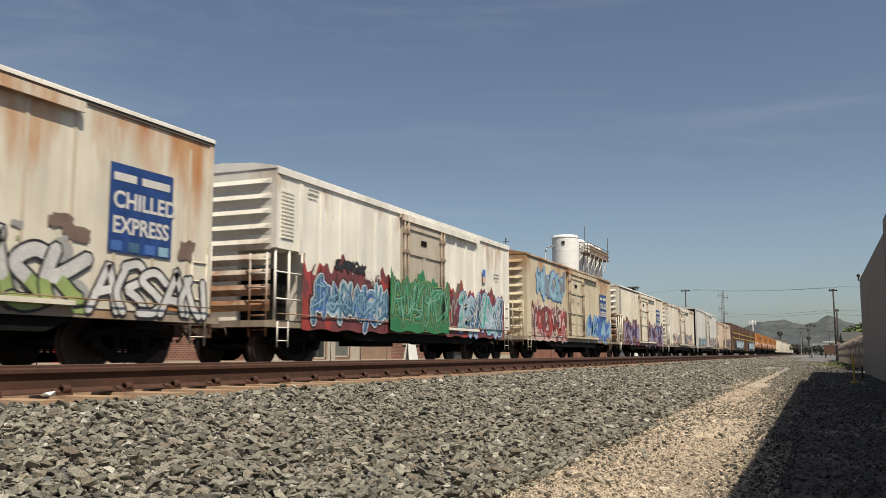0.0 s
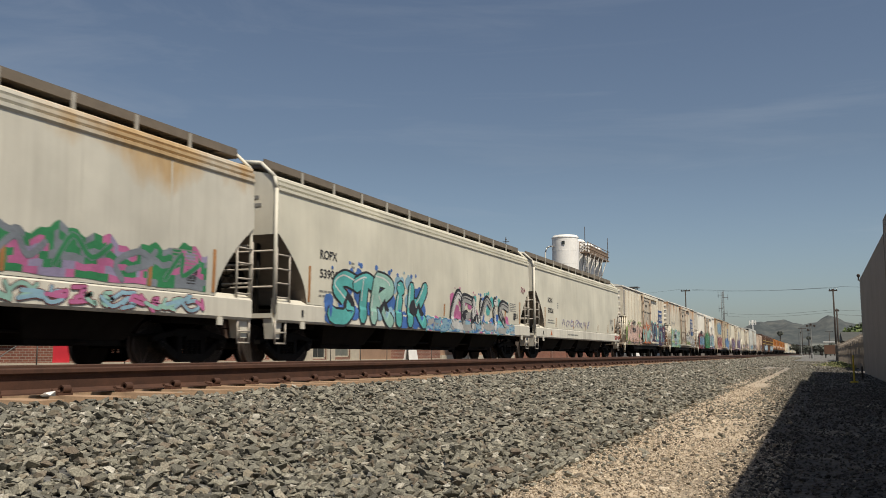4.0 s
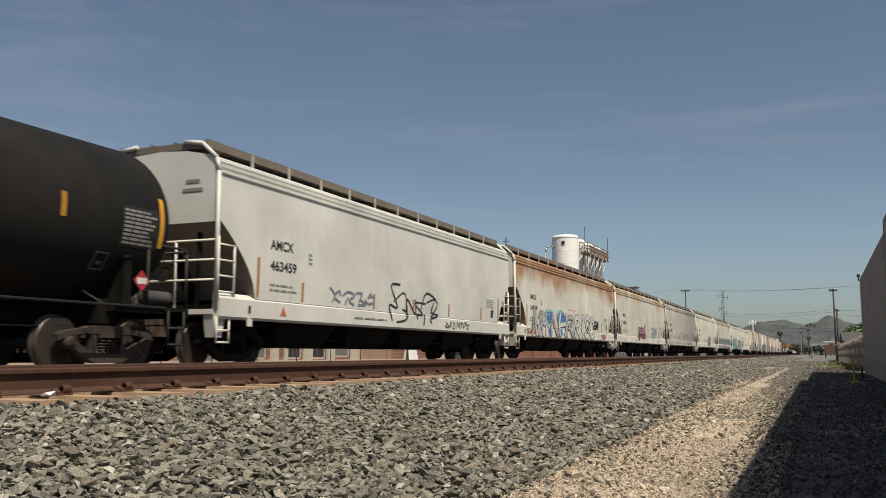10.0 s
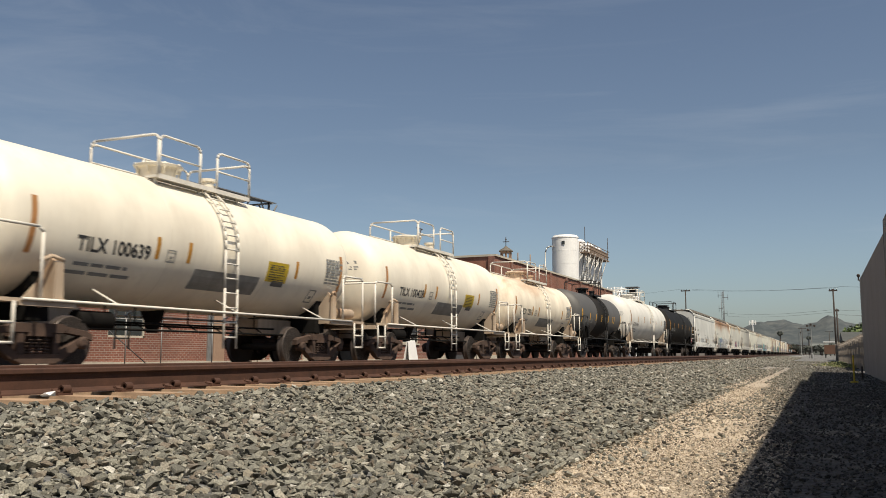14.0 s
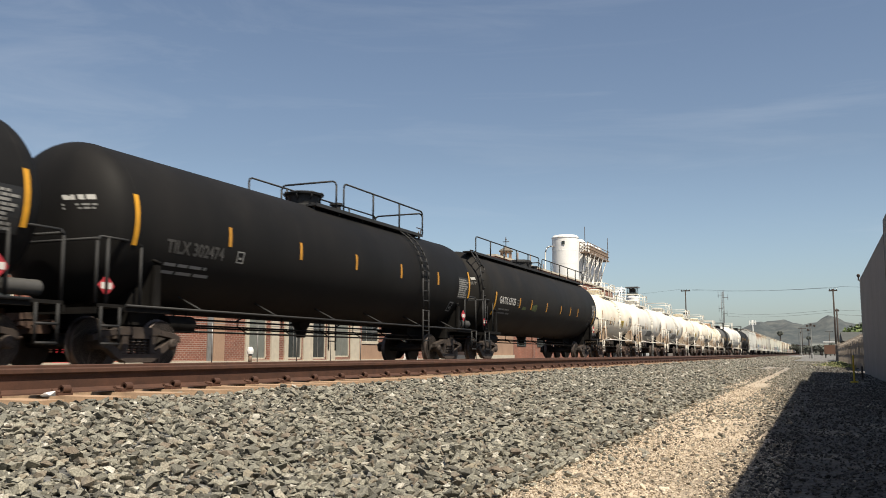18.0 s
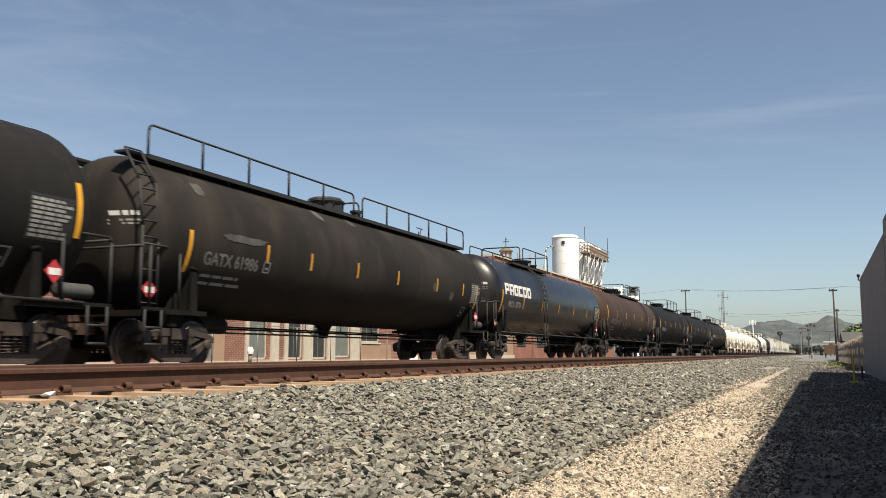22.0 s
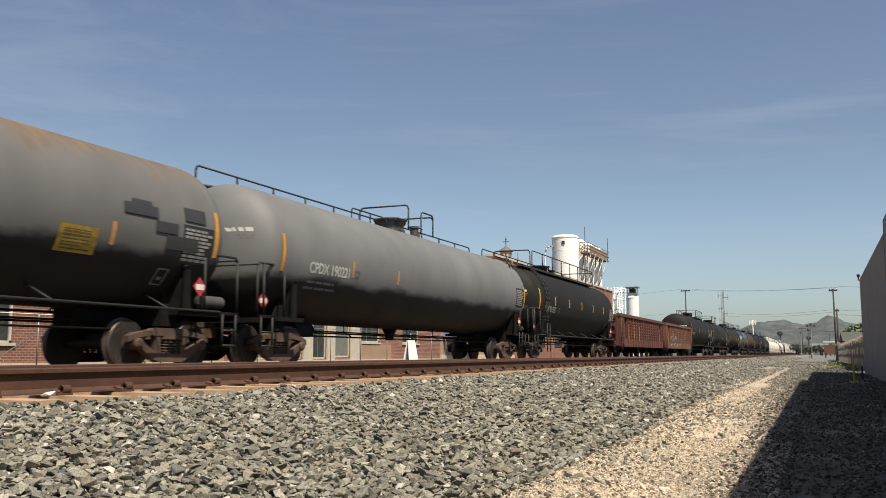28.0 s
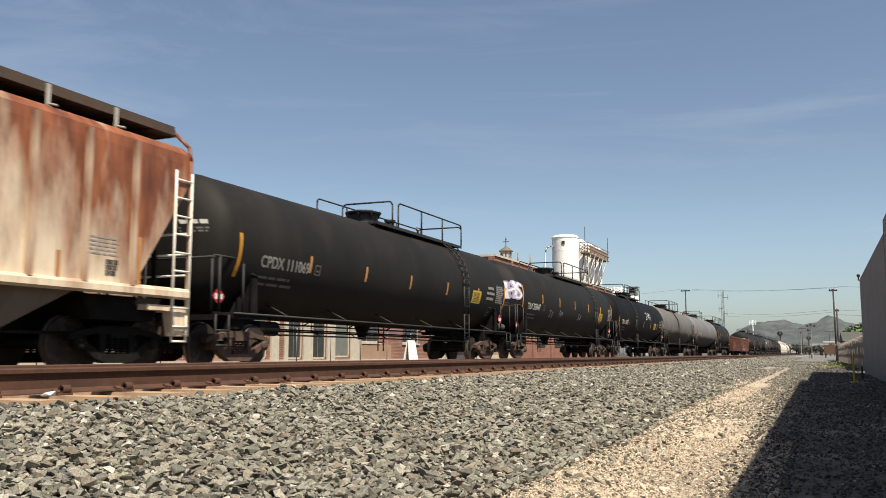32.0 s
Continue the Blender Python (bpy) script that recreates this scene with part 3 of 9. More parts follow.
def coupler_mesh(mat):
    key = ("coupler", mat.name)
    if key not in CACHE:
        bm = bmesh.new()
        box(bm, -0.09, 0.09, -0.75, 0.0, 0.76, 0.94)
        slab(bm, [(0.0, 0.70), (0.16, 0.72), (0.20, 0.98), (0.0, 1.0)], -0.16, 0.16)
        slab(bm, [(0.14, 0.74), (0.30, 0.76), (0.30, 0.96), (0.14, 0.96)], -0.18, -0.05)
        slab(bm, [(-0.35, 0.62), (-0.1, 0.62), (-0.1, 1.02), (-0.35, 1.02)], -0.24, 0.24)
        pipe(bm, [(0.35, -0.4, 0.9), (0.38, -0.1, 0.62), (0.25, 0.15, 0.52), (0.12, 0.35, 0.55)], 0.025, 6)
        pipe(bm, [(-0.1, 0.05, 0.78), (0.6, -0.05, 0.82), (1.35, -0.15, 0.80), (1.40, -0.15, 0.65)], 0.016, 5)
        bmesh.ops.recalc_face_normals(bm, faces=bm.faces)
        CACHE[key] = mesh_of("coupler", bm, mat)
    return CACHE[key]


def couplers(car, half, mat):
    child("coupler", coupler_mesh(mat), car, (0, half - 0.25, 0), 0)
    child("coupler", coupler_mesh(mat), car, (0, -half + 0.25, 0), 180)


def ladder_bm(bm, x, y0, y1, z0, z1, rungs, r=0.02, rails=True):
    """An upright ladder in the plane x = const."""
    if rails:
        for y in (y0, y1):
            rod(bm, (x, y, z0), (x, y, z1), r * 1.15)
    for k in range(rungs):
        z = z0 + (z1 - z0) * (k + 0.5) / rungs
        rod(bm, (x, y0, z), (x, y1, z), r)


# ---- tracks ----
def rail_profile(x, top):
    """A flat-bottomed rail, 0.186 m high."""
    half = [(0.0, 0.0), (0.030, -0.002), (0.036, -0.010), (0.037, -0.036), (0.012, -0.050), (0.009, -0.085), (0.011, -0.150), (0.030, -0.166), (0.074, -0.176), (0.076, -0.186)]
    right = [(x + a, top + z) for a, z in half]
    left = [(x - a, top + z) for a, z in half[:0:-1]]
    return right + left


def rail(name, x, top, y0, y1, label, parent=None):
    bm = bmesh.new()
    prism(bm, rail_profile(x, top), y0, y1)
    bmesh.ops.recalc_face_normals(bm, faces=bm.faces)
    ob = part(name, bm, RAIL, parent)
    if not parent:
        tagged(ob, label, "railway track", kind="structure")
    return ob


def tie_mesh(top):
    """A concrete tie: waisted block with bevelled top."""
    bm = bmesh.new()
    for x0, x1 in ((-1.38, -0.45), (-0.45, 0.45), (0.45, 1.38)):
        w = 0.13 if abs(x0 + x1) > 0.1 else 0.11
        slab(bm, [(-w, -0.18), (w, -0.18), (w - 0.02, 0.0), (-w + 0.02, 0.0)], x0, x1)
    bmesh.ops.recalc_face_normals(bm, faces=bm.faces)
    return mesh_of("tie", bm, CONCRETE)


def clip_mesh():
    """A sprung steel rail clip: a coil and a toe on the rail's foot."""
    bm = bmesh.new()
    lathe(bm, [(0.005, 0.014), (-0.034, 0.019), (-0.036, 0.033), (0.036, 0.033), (0.04, 0.026)], "y", 14, (0.01, 0, 0.034))
    pipe(bm, [(0.0, -0.03, 0.012), (-0.045, -0.06, 0.024), (-0.075, -0.04, 0.03)], 0.014, 6)
    box(bm, -0.03, 0.04, -0.09, 0.05, -0.01, 0.01)
    return mesh_of("rail_clip", bm, RAIL)


def tracks():
    near = rail("near_track", NEAR_X + 0.754, 0.0, -40, 1400, "empty near track of rusty rails on concrete ties")
    rail("rail", NEAR_X - 0.754, 0.0, -40, 1400, "", near)
    far = rail("train_track", TRACK_X + 0.754, TRACK_Z, -700, 1400, "track of steel rails under the freight train")
    rail("rail", TRACK_X - 0.754, TRACK_Z, -700, 1400, "", far)
    t, c = tie_mesh(0), clip_mesh()
    rnd = random.Random(3)
    for k in range(-30, 180):
        y = 4.92 + 0.585 * k
        tie = child("tie", t, near, (NEAR_X + rnd.uniform(-0.05, 0.03), y, -0.190 + rnd.uniform(-0.012, 0.004)), rnd.uniform(-1.0, 1.0))
        child("rail_clip", c, tie, (0.754 + 0.085, 0.0, 0.008))
    for k in range(0, 90):
        child("tie", t, far, (TRACK_X, 1.0 + 0.6 * k, TRACK_Z - 0.190))


tracks()


# ---- crushed stone ----
def stone_shapes(n, seed, flat=0.7):
    rnd = random.Random(seed)
    out = []
    for _ in range(n):
        bm = bmesh.new()
        for _ in range(11):
            v = Vector((rnd.gauss(0, 1), rnd.gauss(0, 1), rnd.gauss(0, 1))).normalized() * rnd.uniform(0.8, 1.1)
            bm.verts.new((v.x * 0.62, v.y * 0.48, v.z * 0.48 * flat))
        res = bmesh.ops.convex_hull(bm, input=bm.verts[:])
        bmesh.ops.delete(bm, geom=[g for g in res["geom_interior"] if isinstance(g, bmesh.types.BMVert)], context="VERTS")
        bmesh.ops.triangulate(bm, faces=bm.faces[:])
        bm.verts.index_update()
        out.append((np.array([v.co[:] for v in bm.verts]), np.array([[v.index for v in f.verts] for f in bm.faces])))
        bm.free()
    return out


def stones(name, bands, seed, mat, label, category):
    """Scatter angular stones. bands: (x0, x1, y0, y1, stones a square metre, size)."""
    rs = np.random.RandomState(seed)
    shapes = stone_shapes(20, seed)
    V, F, base = [], [], 0
    for x0, x1, y0, y1, dens, size in bands:
        n = int((x1 - x0) * (y1 - y0) * dens)
        xs, ys = rs.uniform(x0, x1, n), rs.uniform(y0, y1, n)
        sz = size * np.clip(rs.lognormal(0, 0.32, n), 0.45, 2.1)
        ang = rs.uniform(0, 6.283, (n, 3)) * np.array([1, 0.16, 0.16]) - np.array([0, 0.5, 0.5])
        kind = rs.randint(0, len(shapes), n)
        gz = np.interp(xs, *np.array(PROFILE).T)
        gz = gz + size * 0.35 * np.abs(np.sin(xs * 3.1 + 1.7 * np.sin(ys * 0.9)) * np.sin(ys * 2.3 + xs))
        for k, (sv, sf) in enumerate(shapes):
            i = np.nonzero(kind == k)[0]
            if not len(i):
                continue
            c, s = np.cos(ang[i]), np.sin(ang[i])
            v = sv[None] * sz[i, None, None]
            a, b = c[:, 1, None], s[:, 1, None]
            y, z = v[:, :, 1] * a - v[:, :, 2] * b, v[:, :, 1] * b + v[:, :, 2] * a
            x = v[:, :, 0]
            a, b = c[:, 2, None], s[:, 2, None]
            x, z = x * a + z * b, -x * b + z * a
            a, b = c[:, 0, None], s[:, 0, None]
            x, y = x * a - y * b, x * b + y * a
            lift = sz[i] * rs.uniform(0.0, 0.55, len(i))
            v = np.stack([x + xs[i, None], y + ys[i, None], z + (gz[i] + lift)[:, None]], -1)
            V.append(v.reshape(-1, 3))
            F.append((sf[None] + base + np.arange(len(i))[:, None, None] * len(sv)).reshape(-1, 3))
            base += len(i) * len(sv)
    V, F = np.concatenate(V), np.concatenate(F)
    me = bpy.data.meshes.new(name)
    me.vertices.add(len(V))
    me.vertices.foreach_set("co", V.ravel())
    me.loops.add(F.size)
    me.loops.foreach_set("vertex_index", F.ravel().astype(np.int32))
    me.polygons.add(len(F))
    me.polygons.foreach_set("loop_start", np.arange(0, F.size, 3, dtype=np.int32))
    me.update(calc_edges=True)
    me.shade_flat()
    me.materials.append(mat)
    return tagged(new(name, me), label, category, kind="stuff")


def stone_material(name, stops, fine=60.0, rough=0.9):
    m, n, l, b = shader(name, rough)
    g = n.new("ShaderNodeNewGeometry")
    col = ramp(n, l, g.outputs["Random Per Island"], stops)
    grain = noise_tex(n, l, fine, 4)
    spot = ramp(n, l, grain, [(0.32, (0.5, 0.5, 0.49)), (0.68, (1.28, 1.28, 1.26))])
    l.new(mixed(n, l, 1.0, col, spot, "MULTIPLY"), b.inputs["Base Color"])
    bump(n, l, b, grain, 0.35, 0.006)
    return m


BALLAST = stone_material("crushed grey stone", [(0.0, (0.085, 0.08, 0.068)), (0.25, (0.145, 0.14, 0.118)), (0.5, (0.215, 0.207, 0.172)), (0.72, (0.29, 0.276, 0.228)), (0.88, (0.155, 0.125, 0.098)), (0.94, (0.25, 0.22, 0.168)), (0.985, (0.46, 0.44, 0.39))], 150)
PEBBLE = stone_material("tan pebbles", [(0.0, (0.17, 0.145, 0.115)), (0.25, (0.33, 0.275, 0.21)), (0.6, (0.49, 0.41, 0.315)), (0.9, (0.64, 0.55, 0.44))], 120)
stones("ballast", [(-4.56, -1.3, -6, 0.8, 330, 0.045), (-4.66, -4.5, 1.5, 14, 330, 0.042), (-4.66, -4.5, 14, 40, 160, 0.05), (-4.56, -1.3, 0.8, 8, 1180, 0.037), (-4.56, -1.4, 8, 16, 800, 0.041), (-4.62, -1.6, 16, 34, 540, 0.045), (-4.62, -2.1, 34, 70, 220, 0.06), (-4.62, -2.0, 70, 130, 60, 0.095), (-1.4, -0.95, 1, 12, 170, 0.026), (-0.95, -0.4, 1, 9, 60, 0.024), (-0.95, -0.3, 9, 20, 260, 0.024), (-1.1, -0.1, 20, 45, 170, 0.03), (-2.4, 0.6, 42, 80, 45, 0.05), (-1.7, -1.3, 12, 40, 90, 0.034), (-8.2, -7.4, 0.5, 30, 60, 0.06)],
       11, BALLAST, "loose angular crushed grey ballast stones beside the track", "ballast")
stones("path_pebbles", [(-1.5, -0.2, -6, 1.5, 260, 0.02), (-1.6, -0.2, 1.5, 7, 3600, 0.0105), (-1.7, -0.55, 7, 18, 700, 0.014), (-1.9, -1.0, 18, 42, 45, 0.02), (-0.3, 1.38, 1.5, 12, 6, 0.014), (-1.4, -0.2, 1.5, 16, 10, 0.03), (-2.6, -1.2, 42, 60, 3, 0.03)],
       12, PEBBLE, "tan and grey pebbles on the dirt path", "pebbles")

# gravel by the wall, its colour taken darker to deepen the shade there
SHADED_GRAVEL = stone_material("grey-brown gravel", [(0.0, (0.03, 0.027, 0.023)), (0.4, (0.062, 0.055, 0.046)), (0.8, (0.105, 0.092, 0.076)), (0.98, (0.19, 0.17, 0.14))], 150)
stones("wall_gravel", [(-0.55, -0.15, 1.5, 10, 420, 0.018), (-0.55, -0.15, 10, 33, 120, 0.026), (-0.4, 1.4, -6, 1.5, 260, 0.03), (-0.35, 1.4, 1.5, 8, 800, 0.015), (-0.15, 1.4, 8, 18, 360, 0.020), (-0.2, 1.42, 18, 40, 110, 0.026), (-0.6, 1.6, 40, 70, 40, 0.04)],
       13, SHADED_GRAVEL, "grey-brown gravel between the path and the wall, darkened for the wall's shade", "gravel")

# ---- railcars: x = +1.6 is the side seen, y runs forward, z = 0 is the rail's top ----
def car_empty(name, label, category, y_front, y_back):
    e = new(name)
    e.empty_display_size = 0.5
    tagged(e, label, category, "cars of the freight train")
    CARS.append((e, (y_front + y_back) / 2))
    return e, abs(y_front - y_back) / 2


CARS = []
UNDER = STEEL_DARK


# ---- insulated boxcars ----
def reefer(front, back, label, mat, side_w=1.50, top=4.42, bay=True, sign=False, end_mat=None, roof_mat=None, door_mat=None, brake=False, post_mat=None, simple=False, flat_end=False):
    e, h = car_empty("insulated_boxcar", label, "boxcar", front, back)
    yb = h - 1.13                       # the body's half length
    end_mat, roof_mat, door_mat = end_mat or mat, roof_mat or mat, door_mat or mat
    W = side_w
    bm = bmesh.new()
    if bay:                             # the machinery bay is open at the lower rear corner
        slab(bm, [(-yb + 1.25, 1.02), (yb, 1.02), (yb, top), (-yb, top), (-yb, 2.62), (-yb + 1.25, 2.62)], -W, W)
        box(bm, -W, 0.5, -yb, -yb + 1.25, 1.02, 2.62)
    else:
        slab(bm, [(-yb, 1.02), (yb, 1.02), (yb, top), (-yb, top)], -W, W)
    bmesh.ops.recalc_face_normals(bm, faces=bm.faces)
    part("body", bm, mat, e)
    surf = (lambda y, z: W + 0.016) if sign else (lambda y, z: W + 0.048)
    # roof with shallow arch and seams
    bm = bmesh.new()
    prism(bm, [(-W - 0.02, top), (W + 0.02, top), (W + 0.02, top + 0.05), (W * 0.6, top + 0.16), (0, top + 0.22), (-W * 0.6, top + 0.16), (-W - 0.02, top + 0.05)], -yb - 0.02, yb + 0.02)
    bmesh.ops.recalc_face_normals(bm, faces=bm.faces)
    roof = part("roof", bm, roof_mat, e)
    if not simple:
        bm = bmesh.new()
        prism(bm, [(-W - 0.03, top + 0.055), (W + 0.03, top + 0.055), (W * 0.6, top + 0.185), (0, top + 0.245), (-W * 0.6, top + 0.185)], -0.03, 0.03)
        bmesh.ops.recalc_face_normals(bm, faces=bm.faces)
        me = mesh_of("roof_seam", bm, roof_mat)
        k = 13
        for i in range(k):
            child("roof_seam", me, roof, (0, -yb + 2 * yb * (i + 0.5) / k, 0))
    # eave rail
    bm = bmesh.new()
    box(bm, W, W + 0.05, -yb, yb, top - 0.035 if sign else top - 0.125, top + 0.02)
    part("eave", bm, roof_mat, e)
    if sign:
        # added dark strip stands in for the shade line below the roof edge
        bm = bmesh.new()
        box(bm, W, W + 0.03, -yb, yb, top - 0.10, top - 0.037)
        part("eave_shade", bm, EAVE_SHADE, e, "dark strip painted for the shade under the roof edge")
    # side posts
    bm = bmesh.new()
    pw, pd = (0.035, 0.014) if sign else (0.05, 0.045)
    slab(bm, [(-pw, 1.08), (pw, 1.08), (pw, top - 0.3), (-pw, top - 0.3)], W, W + pd)
    rib = mesh_of("side_post", bm, post_mat or mat)
    ys = [y for y in np.arange(-yb + 1.0, yb - 0.3, 0.95) if abs(y) > 1.85]
    for y in ys:
        ob = child("side_post", rib, e, (0, float(y), 0))
        if bay and y < -yb + 1.4:
            ob.matrix_basis = Matrix.Translation((0, float(y), 1.95)) @ Matrix.Diagonal((1, 1, 0.55, 1))
    for y in (-yb + 0.06, yb - 0.06):
        bm = bmesh.new()
        box(bm, W, W + 0.025, y - 0.06, y + 0.06, 2.62 if (bay and y < 0) else 1.02, top - 0.1)
        part("corner_post", bm, mat, e)
    # plug door with its rails, rods and sill
    bm = bmesh.new()
    box(bm, W + 0.012, W + 0.06, -1.66, 1.40, 1.10, top - 0.22)
    door = part("door", bm, door_mat, e, "sliding plug door with lock rods")
    bm = bmesh.new()
    for z in (1.22, 2.26, 3.23, top - 0.45):
        box(bm, W + 0.06, W + 0.10, -1.40, 1.08, z - 0.055, z + 0.055)
    for za, zb in ((1.28, 2.20), (2.32, 3.17)):
        box(bm, W + 0.06, W + 0.09, -0.26, -0.06, za, zb)
    for ya, yb3 in ((-1.30, -0.34), (0.02, 0.98)):
        box(bm, W + 0.06, W + 0.075, ya, yb3, 1.72, 1.80)
    part("door_stiffener", bm, door_mat, door)
    for y in (-1.58, -1.34, 1.10, 1.34):
        bm = bmesh.new()
        rod(bm, (W + 0.11, y, 1.1), (W + 0.11, y, top - 0.3), 0.032)
        for z in (1.3, 2.26, 3.23, 3.8):
            box(bm, W + 0.06, W + 0.15, y - 0.06, y + 0.06, z - 0.05, z + 0.05)
        part("lock_rod", bm, ROD if not simple else door_mat, door, "grimy lock rod with its keepers" if not simple else "")
    bm = bmesh.new()
    box(bm, W + 0.06, W + 0.08, -0.36, 0.04, 3.52, 3.68)
    part("lock_plate", bm, UNDER, door)
    if sign:
        flat = lambda y, z: W + 0.06
        bars(-1.18, 2.72, 0.72, 0.24, 3, flat, INK_GREY, door, 6, "door_print", fill=0.5)
        bars(0.12, 2.66, 0.55, 0.18, 2, flat, INK_GREY, door, 7, "door_print", fill=0.5)
    bm = bmesh.new()
    box(bm, W, W + 0.12, -1.75, 4.5, top - 0.22, top - 0.12)
    box(bm, W + 0.10, W + 0.14, -1.75, 4.5, top - 0.30, top - 0.12)
    part("door_track", bm, mat, e, "dark overhead door track")
    bm = bmesh.new()
    box(bm, W, W + 0.12, -1.75, 4.5, 1.04, 1.12)
    part("door_rail", bm, mat, e)
    bm = bmesh.new()
    box(bm, W - 0.25, W + 0.012, -yb, yb, 0.86, 1.02)
    rod(bm, (W + 0.09, -yb, 1.16), (W + 0.09, yb, 1.16), 0.012, 5)
    part("side_sill", bm, mat if simple else SILL_GRIME, e)
    # end with horizontal corrugations, on both ends
    for s in (-1, 1):
        n = 9
        bm = bmesh.new()
        if flat_end:
            box(bm, -W + 0.1, W - 0.1, s * (yb + 0.004), s * (yb + 0.02), 1.1, top - 0.05)
            part("end_panel", bm, end_mat, e)
        else:
            for k in range(n):
                z = 1.2 + (top - 1.35) * (k + 0.5) / n
                d = (top - 1.35) / n
                a = [(-W + 0.12, 0.0), (-W + 0.35, 0.085), (W - 0.35, 0.085), (W - 0.12, 0.0)]
                for (xa, da), (xb, db) in zip(a, a[1:]):
                    y0a, y1a, y0b, y1b = s * (yb + 0.004), s * (yb + da + 0.004), s * (yb + 0.004), s * (yb + db + 0.004)
                    v = [bm.verts.new(p) for p in ((xa, y0a, z - d * 0.44), (xb, y0b, z - d * 0.44), (xb, y1b, z - d * 0.05), (xa, y1a, z - d * 0.05), (xb, y0b, z + d * 0.30), (xa, y0a, z + d * 0.30))]
                    bm.faces.new((v[0], v[1], v[2], v[3]))
                    bm.faces.new((v[3], v[2], v[4], v[5]))
            bmesh.ops.recalc_face_normals(bm, faces=bm.faces)
            part("end_corrugation", bm, end_mat, e, "horizontal pressed ribs of the car end")
        bm = bmesh.new()
        ladder_bm(bm, 0, -0.22, 0.22, 0.65, 2.5, 6)
        lad = part("end_ladder", bm, end_mat, e)
        lad.matrix_basis = pose(W - 0.32, s * (yb + 0.16), 0, 0, 0, 90)
        bm = bmesh.new()
        box(bm, -W + 0.1, W, s * (yb + 0.0), s * (yb + 0.35), 0.86, 1.0)
        part("end_sill", bm, mat if simple else SILL_GRIME, e)
    for s in (-1, 1):
        bm = bmesh.new()
        ladder_bm(bm, W + 0.015, s * (yb - 0.12), s * (yb - 0.55), 0.42, 2.2 if s > 0 else 1.0, 5 if s > 0 else 2, 0.013)
        part("side_ladder", bm, mat, e)
    if bay:
        bm = bmesh.new()
        for k in range(3):
            y = -yb + 0.06 + 0.55 * k
            rod(bm, (W - 0.03, y, 1.02), (W - 0.03, y, 2.62), 0.03)
        for z in (1.5, 2.1):
            rod(bm, (W - 0.03, -yb + 0.05, z), (W - 0.03, -yb + 1.2, z), 0.02)
        part("bay_frame", bm, mat, e)
        bm = bmesh.new()
        box(bm, -0.3, 1.1, -yb + 0.15, -yb + 1.1, 1.03, 2.2)
        part("cooling_unit", bm, UNDER, e, "dark cooling machinery in an open bay")
        if sign:                        # a grey grille panel over the bay
            bm = bmesh.new()
            box(bm, W, W + 0.02, -yb + 0.14, -yb + 0.72, 2.72, top - 0.22)
            part("grille_panel", bm, GRILLE, e, "grey grille panel above the machinery bay")
        for k in range(13):
            if sign:
                break
            bm = bmesh.new()
            z = 2.86 + 0.087 * k
            slab(bm, [(-yb + 0.20, z), (-yb + 0.70, z), (-yb + 0.70, z + 0.045), (-yb + 0.20, z + 0.045)], W, W + 0.03)
            part("louver", bm, mat, e)
    if brake:
        bm = bmesh.new()
        hand_wheel(bm, (0.55, -yb - 0.24, 2.7))
        part("brake_wheel", bm, UNDER, e)
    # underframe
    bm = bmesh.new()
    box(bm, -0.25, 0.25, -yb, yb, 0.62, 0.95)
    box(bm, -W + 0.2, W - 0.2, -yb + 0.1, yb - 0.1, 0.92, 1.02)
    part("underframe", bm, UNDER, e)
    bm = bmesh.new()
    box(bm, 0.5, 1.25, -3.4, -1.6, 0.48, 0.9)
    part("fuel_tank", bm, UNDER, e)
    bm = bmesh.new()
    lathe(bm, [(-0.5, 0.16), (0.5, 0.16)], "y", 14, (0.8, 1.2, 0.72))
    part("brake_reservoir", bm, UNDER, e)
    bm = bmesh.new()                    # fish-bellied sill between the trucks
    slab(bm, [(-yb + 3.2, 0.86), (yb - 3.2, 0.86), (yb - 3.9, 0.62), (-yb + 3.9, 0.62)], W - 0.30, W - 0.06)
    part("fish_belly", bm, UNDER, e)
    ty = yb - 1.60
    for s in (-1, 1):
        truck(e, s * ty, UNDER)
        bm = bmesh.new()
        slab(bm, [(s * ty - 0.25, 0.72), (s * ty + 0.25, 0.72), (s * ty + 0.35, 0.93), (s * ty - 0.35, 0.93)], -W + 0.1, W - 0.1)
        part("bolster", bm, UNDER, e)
    couplers(e, h, TRUCK_RUST)
    for y in (-yb + 1.6, -2.6, 2.6, yb - 1.2, yb - 0.4, -5.0, 4.4):
        plate(y, y + 0.45, 1.06, 1.15, surf, TAPE_OLD, e, "reflector", off=0.0)
    if sign:
        plate(5.22, 6.80, 2.00, 3.54, surf, SIGN_BLUE, e, "sign", "blue sign panel with white bars of lettering")
        for ya, yb2 in ((5.30, 5.84), (5.98, 6.70)):
            plate(ya, yb2, 3.24, 3.38, surf, INK_WHITE, e, "sign_bar", off=0.012, n=1)
        lettering("CHILLED", 5.30, 2.78, 0.29, surf, INK_WHITE, e, 1.0, "sign_lettering", 0.014)
        lettering("EXPRESS", 5.30, 2.34, 0.29, surf, INK_WHITE, e, 0.93, "sign_lettering", 0.014)
        for ya, m in ((5.28, "blue"), (5.70, "steel"), (6.10, "blue"), (6.46, "sky")):
            plate(ya, ya + 0.26, 2.03, 2.20, surf, SPRAY[m], e, "sign_patch", off=0.012, n=1)
    return e, surf, yb


# ---- covered hoppers ----
def hop_x(z):
    """Half width of the curved side at a height."""
    return 1.55 + 0.05 * math.sin(math.pi * min(1, max(0, (z - 1.0) / 3.2)) ** 0.8)


